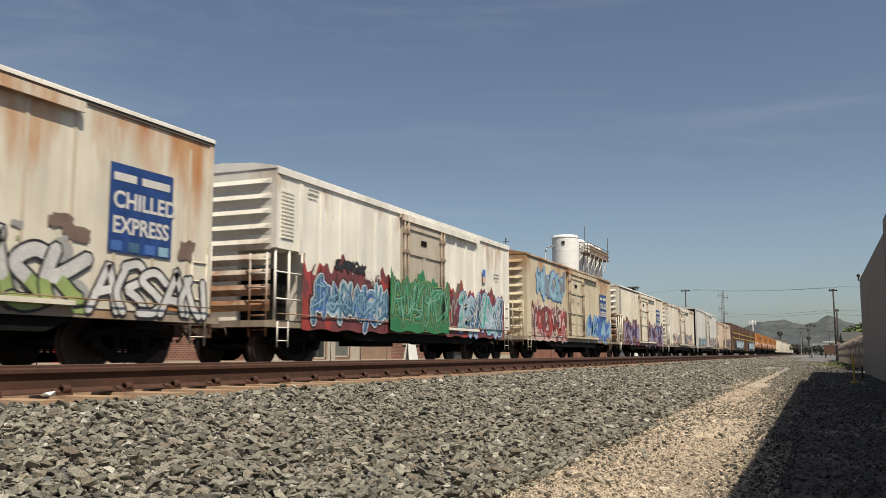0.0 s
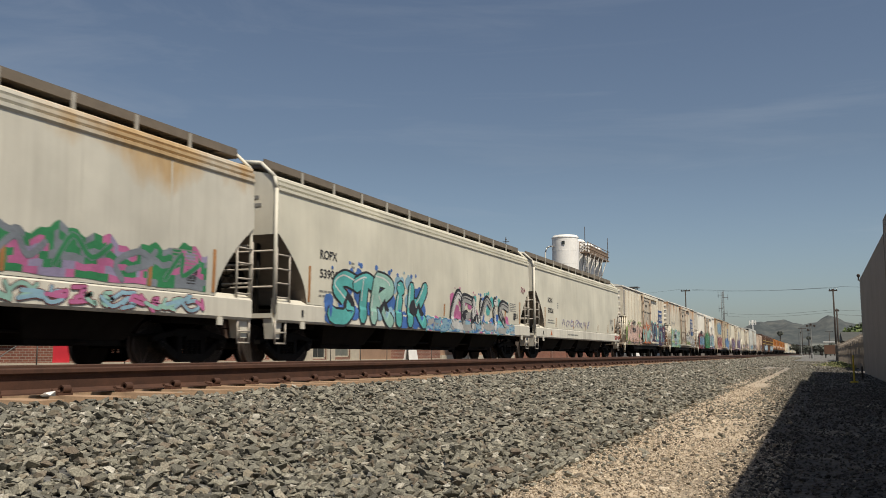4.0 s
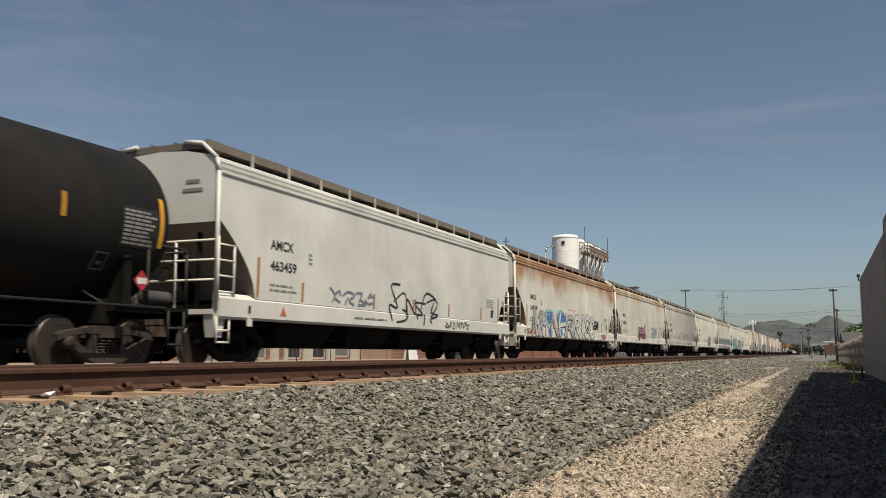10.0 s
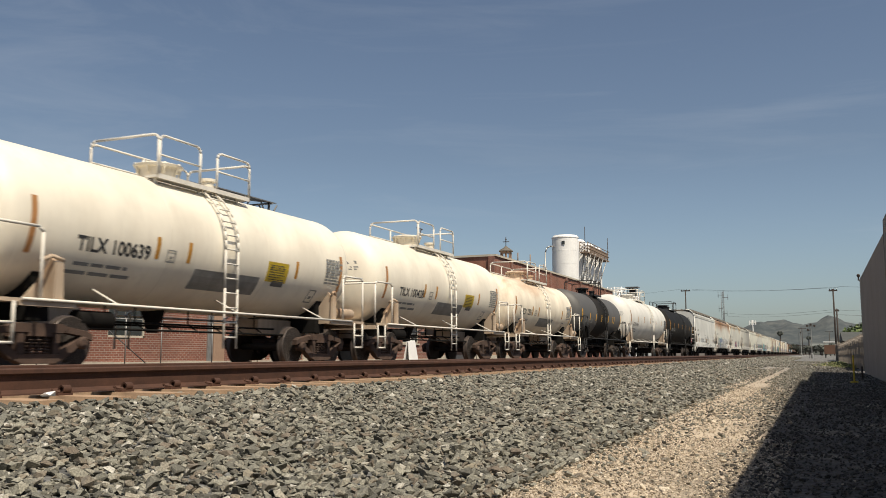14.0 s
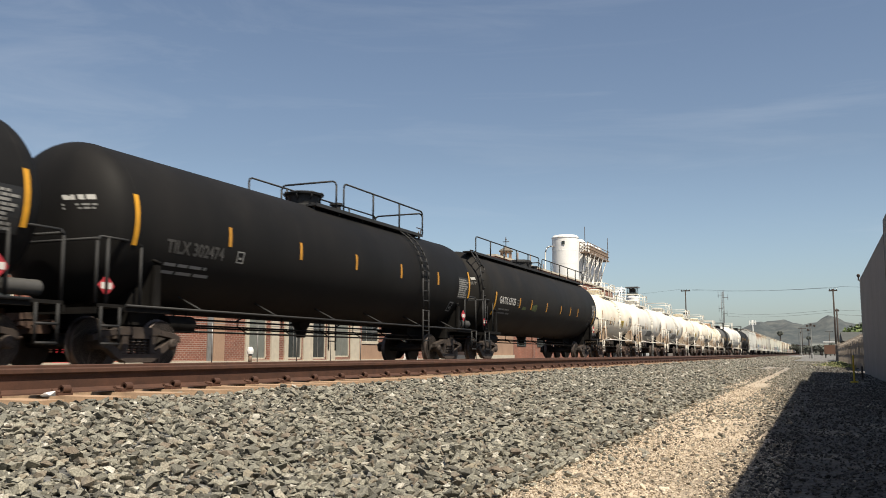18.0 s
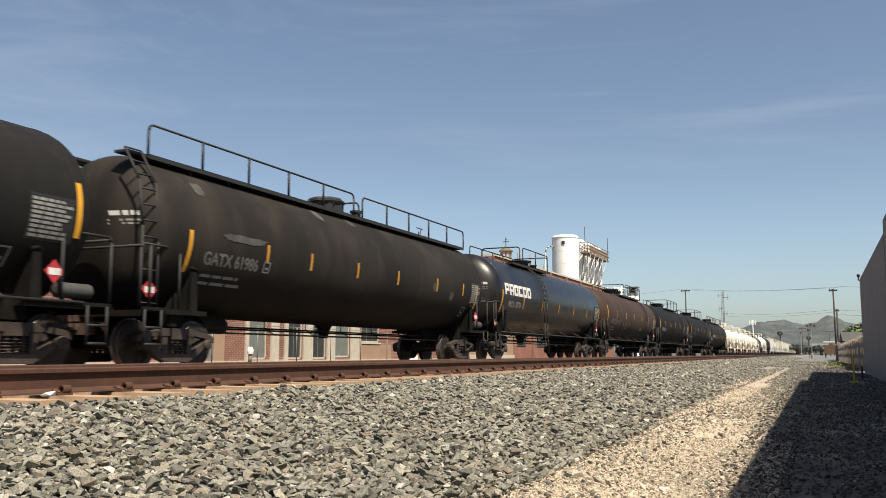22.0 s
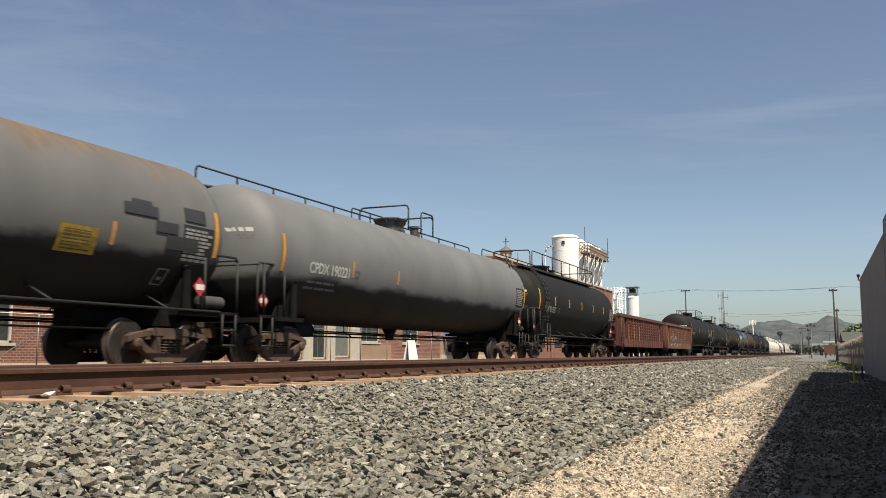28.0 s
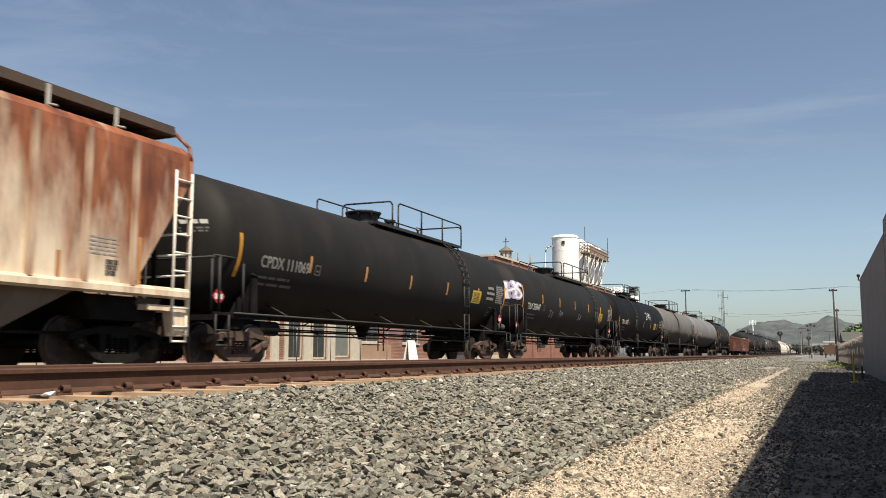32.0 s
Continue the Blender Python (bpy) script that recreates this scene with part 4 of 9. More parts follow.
def hopper(front, back, label, mat, sill_mat, ribbed=False):
    e, h = car_empty("covered_hopper", label, "hopper car", front, back)
    ye = h - 0.46                      # end posts
    z_eave = 3.86
    surf = lambda y, z: hop_x(z) if z > 1.43 else 1.605
    steps_mat = LADDER_GRIME if not ribbed and sill_mat is not mat else RAIL_WHITE
    if ribbed:
        surf = lambda y, z: 1.52

    def z_low(y):
        a = max(0.0, (abs(y) - (ye - 1.24)) / 1.24)
        return 1.42 + 1.50 * min(1, a) ** 0.62 if not ribbed else 1.42 + 2.10 * min(1, max(0.0, (abs(y) - (ye - 1.45)) / 1.45))

    bm = bmesh.new()
    st = sorted(set([s * (ye - 1.45 + 1.45 * (k / 14)) for s in (-1, 1) for k in range(15)] + list(np.linspace(-ye + 1.6, ye - 1.6, 14))))
    rows = []
    for y in st:
        zl = z_low(y)
        prof = []
        for k in range(9):
            z = zl + (z_eave - zl) * k / 8
            prof.append((surf(y, z) if ribbed else hop_x(z), z))
        if ribbed:
            prof += [(1.50, 4.05), (1.30, 4.22), (0.7, 4.36), (0, 4.40)]
        else:
            prof += [(1.60, 3.90), (1.60, 3.96), (1.55, 3.98), (1.58, 4.02), (1.58, 4.08), (1.52, 4.10), (1.54, 4.14), (1.52, 4.20), (1.30, 4.30), (0.7, 4.42), (0, 4.46)]
        full = prof + [(-x, z) for x, z in prof[-2::-1]]
        rows.append([bm.verts.new((x, y, z)) for x, z in full])
    for a, b in zip(rows, rows[1:]):
        for i in range(len(a) - 1):
            bm.faces.new((a[i], a[i + 1], b[i + 1], b[i])).smooth = i < 8 or i > len(a) - 10
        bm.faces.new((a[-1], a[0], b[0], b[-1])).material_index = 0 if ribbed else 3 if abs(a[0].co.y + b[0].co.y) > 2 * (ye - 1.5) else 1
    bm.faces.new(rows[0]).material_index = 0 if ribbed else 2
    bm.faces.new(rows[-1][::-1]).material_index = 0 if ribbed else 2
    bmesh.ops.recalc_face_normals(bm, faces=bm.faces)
    body = part("body", bm, [mat, UNDER, sill_mat, SLOPE_GRIME_SHADE], e)
    if ribbed:
        bm = bmesh.new()
        slab(bm, [(-0.05, 1.45), (0.05, 1.45), (0.05, 4.0), (-0.05, 4.0)], 1.52, 1.60)
        rib = mesh_of("side_post", bm, mat)
        for y in np.linspace(-ye + 1.5, ye - 1.5, 15):
            child("side_post", rib, e, (0, float(y), 0))
    else:
        bm = bmesh.new()                # weld seams of the side sheets
        pts = [(1.44 + (z_eave - 1.44) * k / 10) for k in range(11)]
        for a, b in zip(pts, pts[1:]):
            f = bm.faces.new([bm.verts.new(p) for p in ((hop_x(a) + 0.004, -0.02, a), (hop_x(a) + 0.004, 0.02, a), (hop_x(b) + 0.004, 0.02, b), (hop_x(b) + 0.004, -0.02, b))])
        seam = mesh_of("sheet_seam", bm, mat)
        for y in np.linspace(-ye + 2.6, ye - 2.6, 7):
            child("sheet_seam", seam, body, (0, float(y), 0))
    # side sills
    for s in (-1, 1):
        bm = bmesh.new()
        slabs = [(1.42, 1.50), (1.56, 1.42), (1.60, 1.38), (1.60, 1.02), (1.56, 0.97), (1.45, 0.97), (1.42, 1.1)]
        if ribbed:
            slabs = [(1.42, 1.50), (1.58, 1.46), (1.60, 1.42), (1.60, 1.32), (1.52, 1.28), (1.42, 1.30)]
        prism(bm, [(s * x, z) for x, z in slabs], -ye + 0.02, ye - 0.02)
        bmesh.ops.recalc_face_normals(bm, faces=bm.faces)
        part("side_sill", bm, sill_mat, e)
    # running boards on brackets
    for xa, xb in ((0.30, 1.12), (-1.12, -0.30)):
        bm = bmesh.new()
        box(bm, xa, xb, -ye + 0.05, ye - 0.05, 4.52, 4.56)
        for x in (xa, xb):
            box(bm, x - 0.015, x + 0.015, -ye + 0.05, ye - 0.05, 4.49, 4.66)
        for k in range(60):
            y = -ye + 0.6 + (2 * ye - 1.2) * k / 60
            box(bm, xa, xb, y, y + 0.02, 4.51, 4.60)
        part("running_board", bm, RUSTY_GRATE if ribbed else GRATE, e, "dark steel grating walkway along the roof")
    for k in range(11):
        y = (-ye + 1.62) + (2 * ye - 3.24) * k / 10
        bm = bmesh.new()
        slab(bm, [(y - 0.04, 4.20), (y + 0.04, 4.20), (y + 0.04, 4.63), (y - 0.04, 4.63)], 1.14, 1.17)
        rod(bm, (1.36, y, 4.25), (1.14, y, 4.30), 0.02, 5)
        part("walkway_bracket", bm, BRACKET, e)
    for s in (-1, 1):                   # crosswalks join the two boards at the ends
        bm = bmesh.new()
        box(bm, -1.12, 1.12, s * (ye - 0.04), s * (ye - 0.62), 4.475, 4.515)
        box(bm, -1.12, 1.12, s * (ye - 0.01), s * (ye - 0.04), 4.46, 4.60)
        part("end_crosswalk", bm, RUSTY_GRATE if ribbed else GRATE, e, "grating step across the roof end")
    # roof hatches in a long trough
    bm = bmesh.new()
    prism(bm, [(-0.36, 4.40), (0.36, 4.40), (0.34, 4.60), (0.2, 4.66), (-0.2, 4.66), (-0.34, 4.60)], -ye + 0.9, ye - 0.9)
    bmesh.ops.recalc_face_normals(bm, faces=bm.faces)
    part("hatch_cover", bm, mat, e)
    for s in (-1, 1):
        # corner posts bend inward at the roof
        for sx in (-1, 1):
            bm = bmesh.new()
            q = [(1.52, 1.15), (1.52, 3.95), (1.46, 4.22), (1.08, 4.56), (0.62, 4.62)]
            for (xa, za), (xb, zb) in zip(q, q[1:]):
                rod(bm, (sx * xa, s * ye, za), (sx * xb, s * ye, zb), 0.046 if s < 0 else 0.036, 8)
            part("corner_post", bm, sill_mat, e)
        for sx in (-1, 1):
            bm = bmesh.new()
            ladder_bm(bm, sx * 1.56, s * ye, s * (ye - (0.45 if ribbed else 0.52)), 0.6 if ribbed else 1.35, 3.7 if ribbed else 2.62, 9 if ribbed else 4, 0.022)
            part("side_ladder", bm, steps_mat, e)
            bm = bmesh.new()
            for y in (s * (ye - 0.02), s * (ye - 0.42)):
                rod(bm, (sx * 1.54, y, 0.99), (sx * 1.54, y, 0.48), 0.022)
            for z in (0.50, 0.74):
                rod(bm, (sx * 1.54, s * (ye - 0.02), z), (sx * 1.54, s * (ye - 0.42), z), 0.022)
            part("stirrup_step", bm, steps_mat, e)
        bm = bmesh.new()
        for z in (1.75, 2.15, 2.55):
            rod(bm, (-1.5, s * ye, z), (1.5, s * ye, z), 0.022)
        for x in (-0.5, 0.5):
            rod(bm, (x, s * ye, 1.2), (x, s * ye, 2.55), 0.022)
        part("end_rail", bm, steps_mat, e)
        bm = bmesh.new()
        box(bm, -1.5, 1.5, s * (ye - 1.0), s * (ye + 0.05), 1.06, 1.16)
        slab(bm, [(s * (ye - 0.25), 0.60), (s * (ye - 0.05), 0.60), (s * (ye + 0.03), 1.06), (s * (ye - 0.35), 1.06)], 1.25, 1.50)
        part("end_platform", bm, sill_mat, e)
        bm = bmesh.new()
        slab(bm, [(s * (ye - 1.6), 1.15), (s * (ye - 1.3), 1.15), (s * (ye - 0.5), 2.4), (s * (ye - 0.62), 2.4)], -0.1, 0.1)
        for x in (-0.9, 0.9):
            rod(bm, (x, s * (ye - 0.2), 1.15), (x, s * (ye - 0.25), 2.9), 0.05)
        part("end_support", bm, UNDER, e)
    for x0, x1, z in ((0.70, 1.05, 3.74), (0.62, 1.12, 3.56)):
        bm = bmesh.new()
        box(bm, x0, x1, -ye - 0.012, -ye - 0.004, z, z + 0.075)
        part("end_mark", bm, INK_GREY, e)
    bm = bmesh.new()
    hand_wheel(bm, (0.4, -ye - 0.25, 2.0), 0.27)
    part("brake_wheel", bm, UNDER, e)
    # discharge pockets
    pm = SLOPE_GRIME_SHADE if ribbed else UNDER
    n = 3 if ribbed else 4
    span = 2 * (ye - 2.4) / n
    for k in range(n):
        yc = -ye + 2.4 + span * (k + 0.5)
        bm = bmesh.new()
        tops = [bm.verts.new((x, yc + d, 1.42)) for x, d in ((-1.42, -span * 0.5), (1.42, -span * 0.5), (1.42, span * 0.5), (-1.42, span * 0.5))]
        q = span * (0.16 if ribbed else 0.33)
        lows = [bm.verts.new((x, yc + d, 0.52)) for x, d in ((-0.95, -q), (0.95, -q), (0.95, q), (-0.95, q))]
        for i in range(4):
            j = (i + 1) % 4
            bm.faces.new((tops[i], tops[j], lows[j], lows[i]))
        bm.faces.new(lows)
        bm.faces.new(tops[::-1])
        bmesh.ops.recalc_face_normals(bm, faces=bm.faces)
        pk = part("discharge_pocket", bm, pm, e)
        bm = bmesh.new()
        box(bm, -0.90, 0.90, yc - q + 0.05, yc + q - 0.05, 0.42, 0.53)
        rod(bm, (-1.0, yc, 0.48), (1.15, yc, 0.48), 0.035)
        part("gate", bm, UNDER, pk)
    bm = bmesh.new()
    box(bm, -0.22, 0.22, -ye, ye, 0.70, 1.06)
    rod(bm, (0.9, -ye + 2.2, 0.62), (0.9, ye - 2.2, 0.62), 0.03)
    part("underframe", bm, UNDER, e)
    for s in (-1, 1):
        truck(e, s * (ye - 1.24), UNDER)
        bm = bmesh.new()
        slab(bm, [(s * (ye - 2.1), 0.86), (s * (ye - 0.6), 0.86), (s * (ye - 0.4), 1.28), (s * (ye - 2.3), 1.28)], -1.25, 1.25)
        bmesh.ops.recalc_face_normals(bm, faces=bm.faces)
        part("bolster", bm, UNDER, e)
    couplers(e, h, TRUCK_RUST)
    for y, z0, z1 in ((-ye + 1.31, 1.47, 2.22), (-ye + 3.08, 1.47, 1.80), (-2.3, 1.47, 1.76), (0.2, 1.47, 1.76), (2.9, 1.47, 1.76), (ye - 3.1, 1.47, 1.80), (ye - 1.31, 1.47, 2.22)):
        plate(y - 0.045, y + 0.045, z0, z1 + 0.1, surf, TAPE_OLD, e, "reflector")
    bars(ye - 2.55, 1.90, 0.8, 0.34, 5, surf, INK_GREY, e, 5, fill=0.4)
    bars(ye - 2.1, 1.58, 0.36, 0.28, 3, surf, INK_BLACK, e, 7, fill=0.9)
    bars(-ye + 1.75, 1.60, 1.1, 0.22, 2, surf, INK_GREY, e, 9, fill=0.4)
    bars(-3.4, 1.16, 2.2, 0.07, 1, surf, INK_GREY, e, 11)
    plate(-ye + 0.98, -ye + 1.06, 1.12, 1.27, surf, INK_BLACK, e, "tag_holder")
    if not ribbed:
        for y in (-ye + 1.02, ye - 1.1):
            bm = bmesh.new()
            box(bm, 1.58, 1.61, y - 0.06, y + 0.10, 0.84, 1.0)
            part("jacking_pad", bm, sill_mat, e)
        bm = bmesh.new()
        slab(bm, [(-ye + 2.16, 1.11), (-ye + 2.40, 1.11), (-ye + 2.28, 1.32)], 1.604, 1.609)
        part("warning_triangle", bm, SPRAY["orange"], e, "small orange warning triangle")
    return e, surf, ye


# ---- tank cars ----
def tank(front, back, label, mat, R=1.53, zc=2.62, strip_z=0.02, dome_r=0.5, rail_mat=None, fit_mat=None, dome_y=-0.2, ladder_y=4.2, cage=(0.05, 0.45, 5.6), far_back=0.0, walkway=None, tape=None, strips=None, truck_mat=None,
         head=0.76, inset=0.42, placard=False, rail_h=0.70, seams=(), valve=True, hand_rail=True, saddle=None, stripe_z=(-0.45, 0.46), stripe_in=0.0, deck=True, strip_tape=None):
    """A tank car. cage: the rear cross rail, then the side rail's start and end along the tank top."""
    e, h = car_empty("tank_car", label, "tank car", front, back)
    yt = h - inset                      # head tips
    yc = yt - head                      # end of the straight shell
    rail_mat, fit_mat, tape, saddle = rail_mat or RAIL_BLACK, fit_mat or mat, tape or REFLECT, saddle or UNDER
    prof = [(-yc - head * math.cos(a) ** 0.9, R * math.sin(a) ** 0.9) for a in np.linspace(0.06, math.pi / 2, 16)]
    bm = bmesh.new()
    lathe(bm, prof + [(-y, r) for y, r in prof[::-1]], "y", 72, (0, 0, zc))
    shell = part("tank_shell", bm, mat, e)

    def surf(y, z):
        a = max(0.0, (abs(y) - yc) / head)
        r = R * max(0.02, 1 - min(1, a) ** 2.22) ** 0.45
        return math.sqrt(max(0.01, r * r - (z - zc) ** 2))

    for y in (-yc + 0.04, yc - 0.04) + tuple(seams):
        bm = bmesh.new()
        lathe(bm, [(y - 0.025, R - 0.01), (y - 0.012, R + 0.0035), (y + 0.012, R + 0.0035), (y + 0.025, R - 0.01)], "y", 72, (0, 0, zc))
        part("weld_seam", bm, mat, shell)
    # manway: a necked housing under a wide lid
    top = zc + R
    dr = dome_r
    bm = bmesh.new()
    if walkway and rail_h > 0.4:        # a boxed housing as tall as the rail's middle
        lathe(bm, [(top - 0.10, 0.52), (top + 0.40, 0.52), (top + 0.46, 0.46), (top + 0.47, 0.05)], "z", 8, (0, dome_y, 0), smooth=False)
    lathe(bm, [(top - 0.10, dr - 0.02), (top + 0.02, dr - 0.02), (top + 0.05, dr - 0.10), (top + 0.28, dr - 0.07), (top + 0.30, dr + 0.03), (top + 0.345, dr + 0.05), (top + 0.36, dr + 0.02), (top + 0.40, dr - 0.12), (top + 0.41, 0.05)], "z", 26, (0, dome_y, 0))
    dome = part("manway", bm, fit_mat, e)
    for k in range(8):
        a = k * math.pi / 4 + 0.2
        bm = bmesh.new()
        rod(bm, ((dr - 0.03) * math.cos(a), dome_y + (dr - 0.03) * math.sin(a), top + 0.16), ((dr + 0.02) * math.cos(a), dome_y + (dr + 0.02) * math.sin(a), top + 0.38), 0.028, 5)
        part("bolt", bm, fit_mat, dome)
    if valve:
        bm = bmesh.new()
        lathe(bm, [(top - 0.05, 0.14), (top + 0.22, 0.14), (top + 0.24, 0.18), (top + 0.30, 0.18)], "z", 12, (0.25, dome_y + 1.3, 0))
        part("relief_valve", bm, fit_mat, e)
    # deck and safety railing
    zd = top - 0.06
    w = 0.86
    if walkway:
        d0, d1 = walkway
    else:
        d0, d1 = cage[0] - (0.0 if len(cage) > 3 else 1.0), cage[-1]
    for s in (-1, 1) if deck else ():
        bm = bmesh.new()
        box(bm, s * 0.55, s * w, d0, d1, zd - 0.05, zd)
        box(bm, s * w, s * (w + 0.02), d0, d1, zd - 0.07, zd + 0.02)
        if walkway and rail_h > 0.4:    # a step out to the ladder behind the head
            box(bm, s * 0.55, s * w, -8.75, d0 - 0.002, zd - 0.05, zd)
        for k in range(int((d1 - d0) / 1.3) + 1):
            y = d0 + 0.1 + 1.3 * k
            slab(bm, [(y - 0.03, zd - 0.36), (y + 0.03, zd - 0.36), (y + 0.03, zd - 0.05), (y - 0.03, zd - 0.05)], s * 0.70, s * 0.74)
        part("walkway", bm, rail_mat, e, "grated walkway on the tank top")

    def rail_run(x, a, b, zr, posts=1.5, mid=False):
        bm = bmesh.new()
        pipe(bm, [(x, a, zd), (x, a, zr - 0.12), (x, a + 0.03, zr - 0.04), (x, a + 0.12, zr), (x, b - 0.12, zr), (x, b - 0.03, zr - 0.04), (x, b, zr - 0.12), (x, b, zd)], 0.026, 6)
        k = max(1, round(abs(b - a) / posts))
        for i in range(1, k):
            y = a + (b - a) * i / k
            rod(bm, (x, y, zd), (x, y, zr), 0.028)
        if mid:
            rod(bm, (x, a, (zd + zr) / 2), (x, b, (zd + zr) / 2), 0.022)
        part("railing", bm, rail_mat, e)

    def cross_rail(y, zr):
        bm = bmesh.new()
        pipe(bm, [(-w, y, zd), (-w, y, zr - 0.12), (-w + 0.04, y, zr - 0.03), (-w + 0.12, y, zr), (w - 0.12, y, zr), (w - 0.04, y, zr - 0.03), (w, y, zr - 0.12), (w, y, zd)], 0.026, 6)
        part("railing", bm, rail_mat, e)

    zr = zd + rail_h + 0.06
    white_rails = rail_mat is RAIL_WHITE
    if walkway and rail_h < 0.4:        # a low rail all along, a cage at the manway
        rail_run(-0.45, d0 - 0.5, d1, top + 0.38, 1.6)
        cross_rail(dome_y - 0.45, zd + 0.78)
        rail_run(-w, dome_y - 1.0, dome_y + 1.5, zd + 0.72, 1.6)
        rail_run(w, dome_y + 0.5, dome_y + 1.45, zd + 0.70, 1.2)
        cross_rail(dome_y + 1.45, zd + 0.66)
    elif walkway:
        rail_run(w, d0, dome_y + 0.06, zr, 1.65)
        rail_run(w, dome_y + 0.56, d1, zr, 1.65)
        rail_run(-w, dome_y - 1.3, dome_y + 0.3, zd + 0.45, 2.0)
        cross_rail(dome_y + 0.35, zd + 0.42)
    else:
        a, b, c = cage[0], cage[-2], cage[-1]
        cross_rail(a, zr)
        if len(cage) > 3:
            rail_run(w, a + 0.04, cage[1], zr - 0.01, 1.6, white_rails)
        rail_run(w, b, c, zr, 1.6, white_rails)
        rail_run(-w, a - far_back, c, zr - 0.04, 1.6, white_rails)
        cross_rail(c, zr - 0.05)
    # ladder that follows the shell
    for s in (-1, 1):
        bm = bmesh.new()
        ly = ladder_y * (1 if s > 0 else -1) if walkway else ladder_y
        arc = [(0.88, zd + 0.02), (1.26, zd - 0.62), (1.38, zc), (1.38, 1.08)] if walkway and rail_h > 0.4 else [(0.92, zd + 0.02), (1.12, zd - 0.35), (1.5, 1.15), (1.5, 0.38)] if walkway else [(math.sin(a) * (R + 0.09), zc + math.cos(a) * (R + 0.09)) for a in np.linspace(0.55, 1.62, 9)] + [(R + 0.09, 1.6), (R + 0.09, 0.38)]
        for dy in (-0.21, 0.21):
            for (xa, za), (xb, zb) in zip(arc, arc[1:]):
                rod(bm, (s * xa, ly + dy, za), (s * xb, ly + dy, zb), 0.024)
        run = 0.0
        for (xa, za), (xb, zb) in zip(arc, arc[1:]):
            ln = math.hypot(xb - xa, zb - za)
            q = math.ceil(run / 0.30) * 0.30
            while q < run + ln:
                k = (q - run) / ln
                rod(bm, (s * (xa + (xb - xa) * k), ly - 0.21, za + (zb - za) * k), (s * (xa + (xb - xa) * k), ly + 0.21, za + (zb - za) * k), 0.018, 5)
                q += 0.30
            run += ln
        part("ladder", bm, rail_mat, e)
    # hand rails along the sides with struts
    if hand_rail:
        for s in (-1, 1):
            bm = bmesh.new()
            rod(bm, (s * 1.52, -h + 1.0, 1.10), (s * 1.52, h - 1.0, 1.10), 0.026)
            for y in np.linspace(-yc + 1.9, yc - 1.3, 6 if h > 7 else 3):
                rod(bm, (s * 1.50, float(y), 1.10), (s * 0.90, float(y) - 0.03, zc - R * 0.80), 0.02)
            part("side_rail", bm, rail_mat, e)
    # stub sills, saddles, end platforms
    ty = h - 1.87 if h > 7.5 else h - 1.78
    for s in (-1, 1):
        bm = bmesh.new()
        box(bm, -0.28, 0.28, s * (h - 0.55), s * (ty - 1.6), 0.72, 1.10)
        part("stub_sill", bm, saddle, e)
        bm = bmesh.new()
        slab(bm, [(s * ty - 0.22, 0.80), (s * ty + 0.22, 0.80), (s * ty + 0.16, zc - 0.75), (s * ty - 0.16, zc - 0.75)], -1.0, 1.0)
        part("bolster", bm, UNDER, e)
        for sx in (-1, 1):              # web, outer post and rounded cap of each saddle
            bm = bmesh.new()
            prism(bm, [(sx * 0.80, 1.00), (sx * 1.38, 1.04), (sx * 1.36, zc - 0.76), (sx * 1.26, zc - 0.66), (sx * 1.00, zc - 1.00)], s * ty - 0.035, s * ty + 0.035)
            slab(bm, [(s * ty - 0.10, 1.04), (s * ty + 0.10, 1.04), (s * ty + 0.07, zc - 0.74), (s * ty - 0.07, zc - 0.74)], sx * 1.37, sx * 1.43)
            slab(bm, [(s * (ty + 0.03), 1.10), (s * (ty + 0.46), 1.10), (s * (ty + 0.03), zc - 0.92)], sx * 1.10, sx * 1.13)
            bmesh.ops.recalc_face_normals(bm, faces=bm.faces)
            sd = part("saddle", bm, saddle, e)
            bm = bmesh.new()
            pipe(bm, [(sx * 1.40, s * (ty - 0.10), zc - 0.70), (sx * 1.36, s * (ty + 0.10), zc - 0.64), (sx * 1.30, s * (ty + 0.28), zc - 0.74)], 0.035, 6)
            part("grab_iron", bm, saddle, sd)
        bm = bmesh.new()
        box(bm, -1.5, 1.5, s * (h - 0.32), s * (h - 0.98), 1.05, 1.11)
        box(bm, -1.5, 1.5, s * (h - 0.32), s * (h - 0.36), 0.94, 1.11)
        box(bm, 1.40, 1.50, s * (h - 0.98), s * (ty - 0.3), 1.00, 1.09)
        box(bm, -1.50, -1.40, s * (h - 0.98), s * (ty - 0.3), 1.00, 1.09)
        part("end_platform", bm, saddle, e)
        for x in (-1.45, 1.45):
            bm = bmesh.new()
            pipe(bm, [(x, s * (h - 0.36), 1.1), (x, s * (h - 0.36), 2.16), (x, s * (h - 0.42), 2.24), (x, s * (h - 1.32), 2.24), (x, s * (h - 1.40), 2.16), (x, s * (h - 1.40), 1.1)], 0.026)
            if s < 0 and not white_rails:
                rod(bm, (x, s * (h - 0.60), 1.1), (x, s * (h - 0.60), 2.24), 0.032)
            part("end_railing", bm, rail_mat, e)
        bm = bmesh.new()
        pipe(bm, [(-1.45, s * (h - 0.36), 2.20), (1.45, s * (h - 0.36), 2.20)], 0.024)
        part("end_railing", bm, rail_mat, e)
        for sx in (-1, 1):
            bm = bmesh.new()
            for y in (h - 0.45, h - 0.88):
                rod(bm, (sx * 1.5, s * y, 1.06), (sx * 1.5, s * y, 0.42), 0.024)
            for z in (0.44, 0.74):
                rod(bm, (sx * 1.5, s * (h - 0.45), z), (sx * 1.5, s * (h - 0.88), z), 0.024)
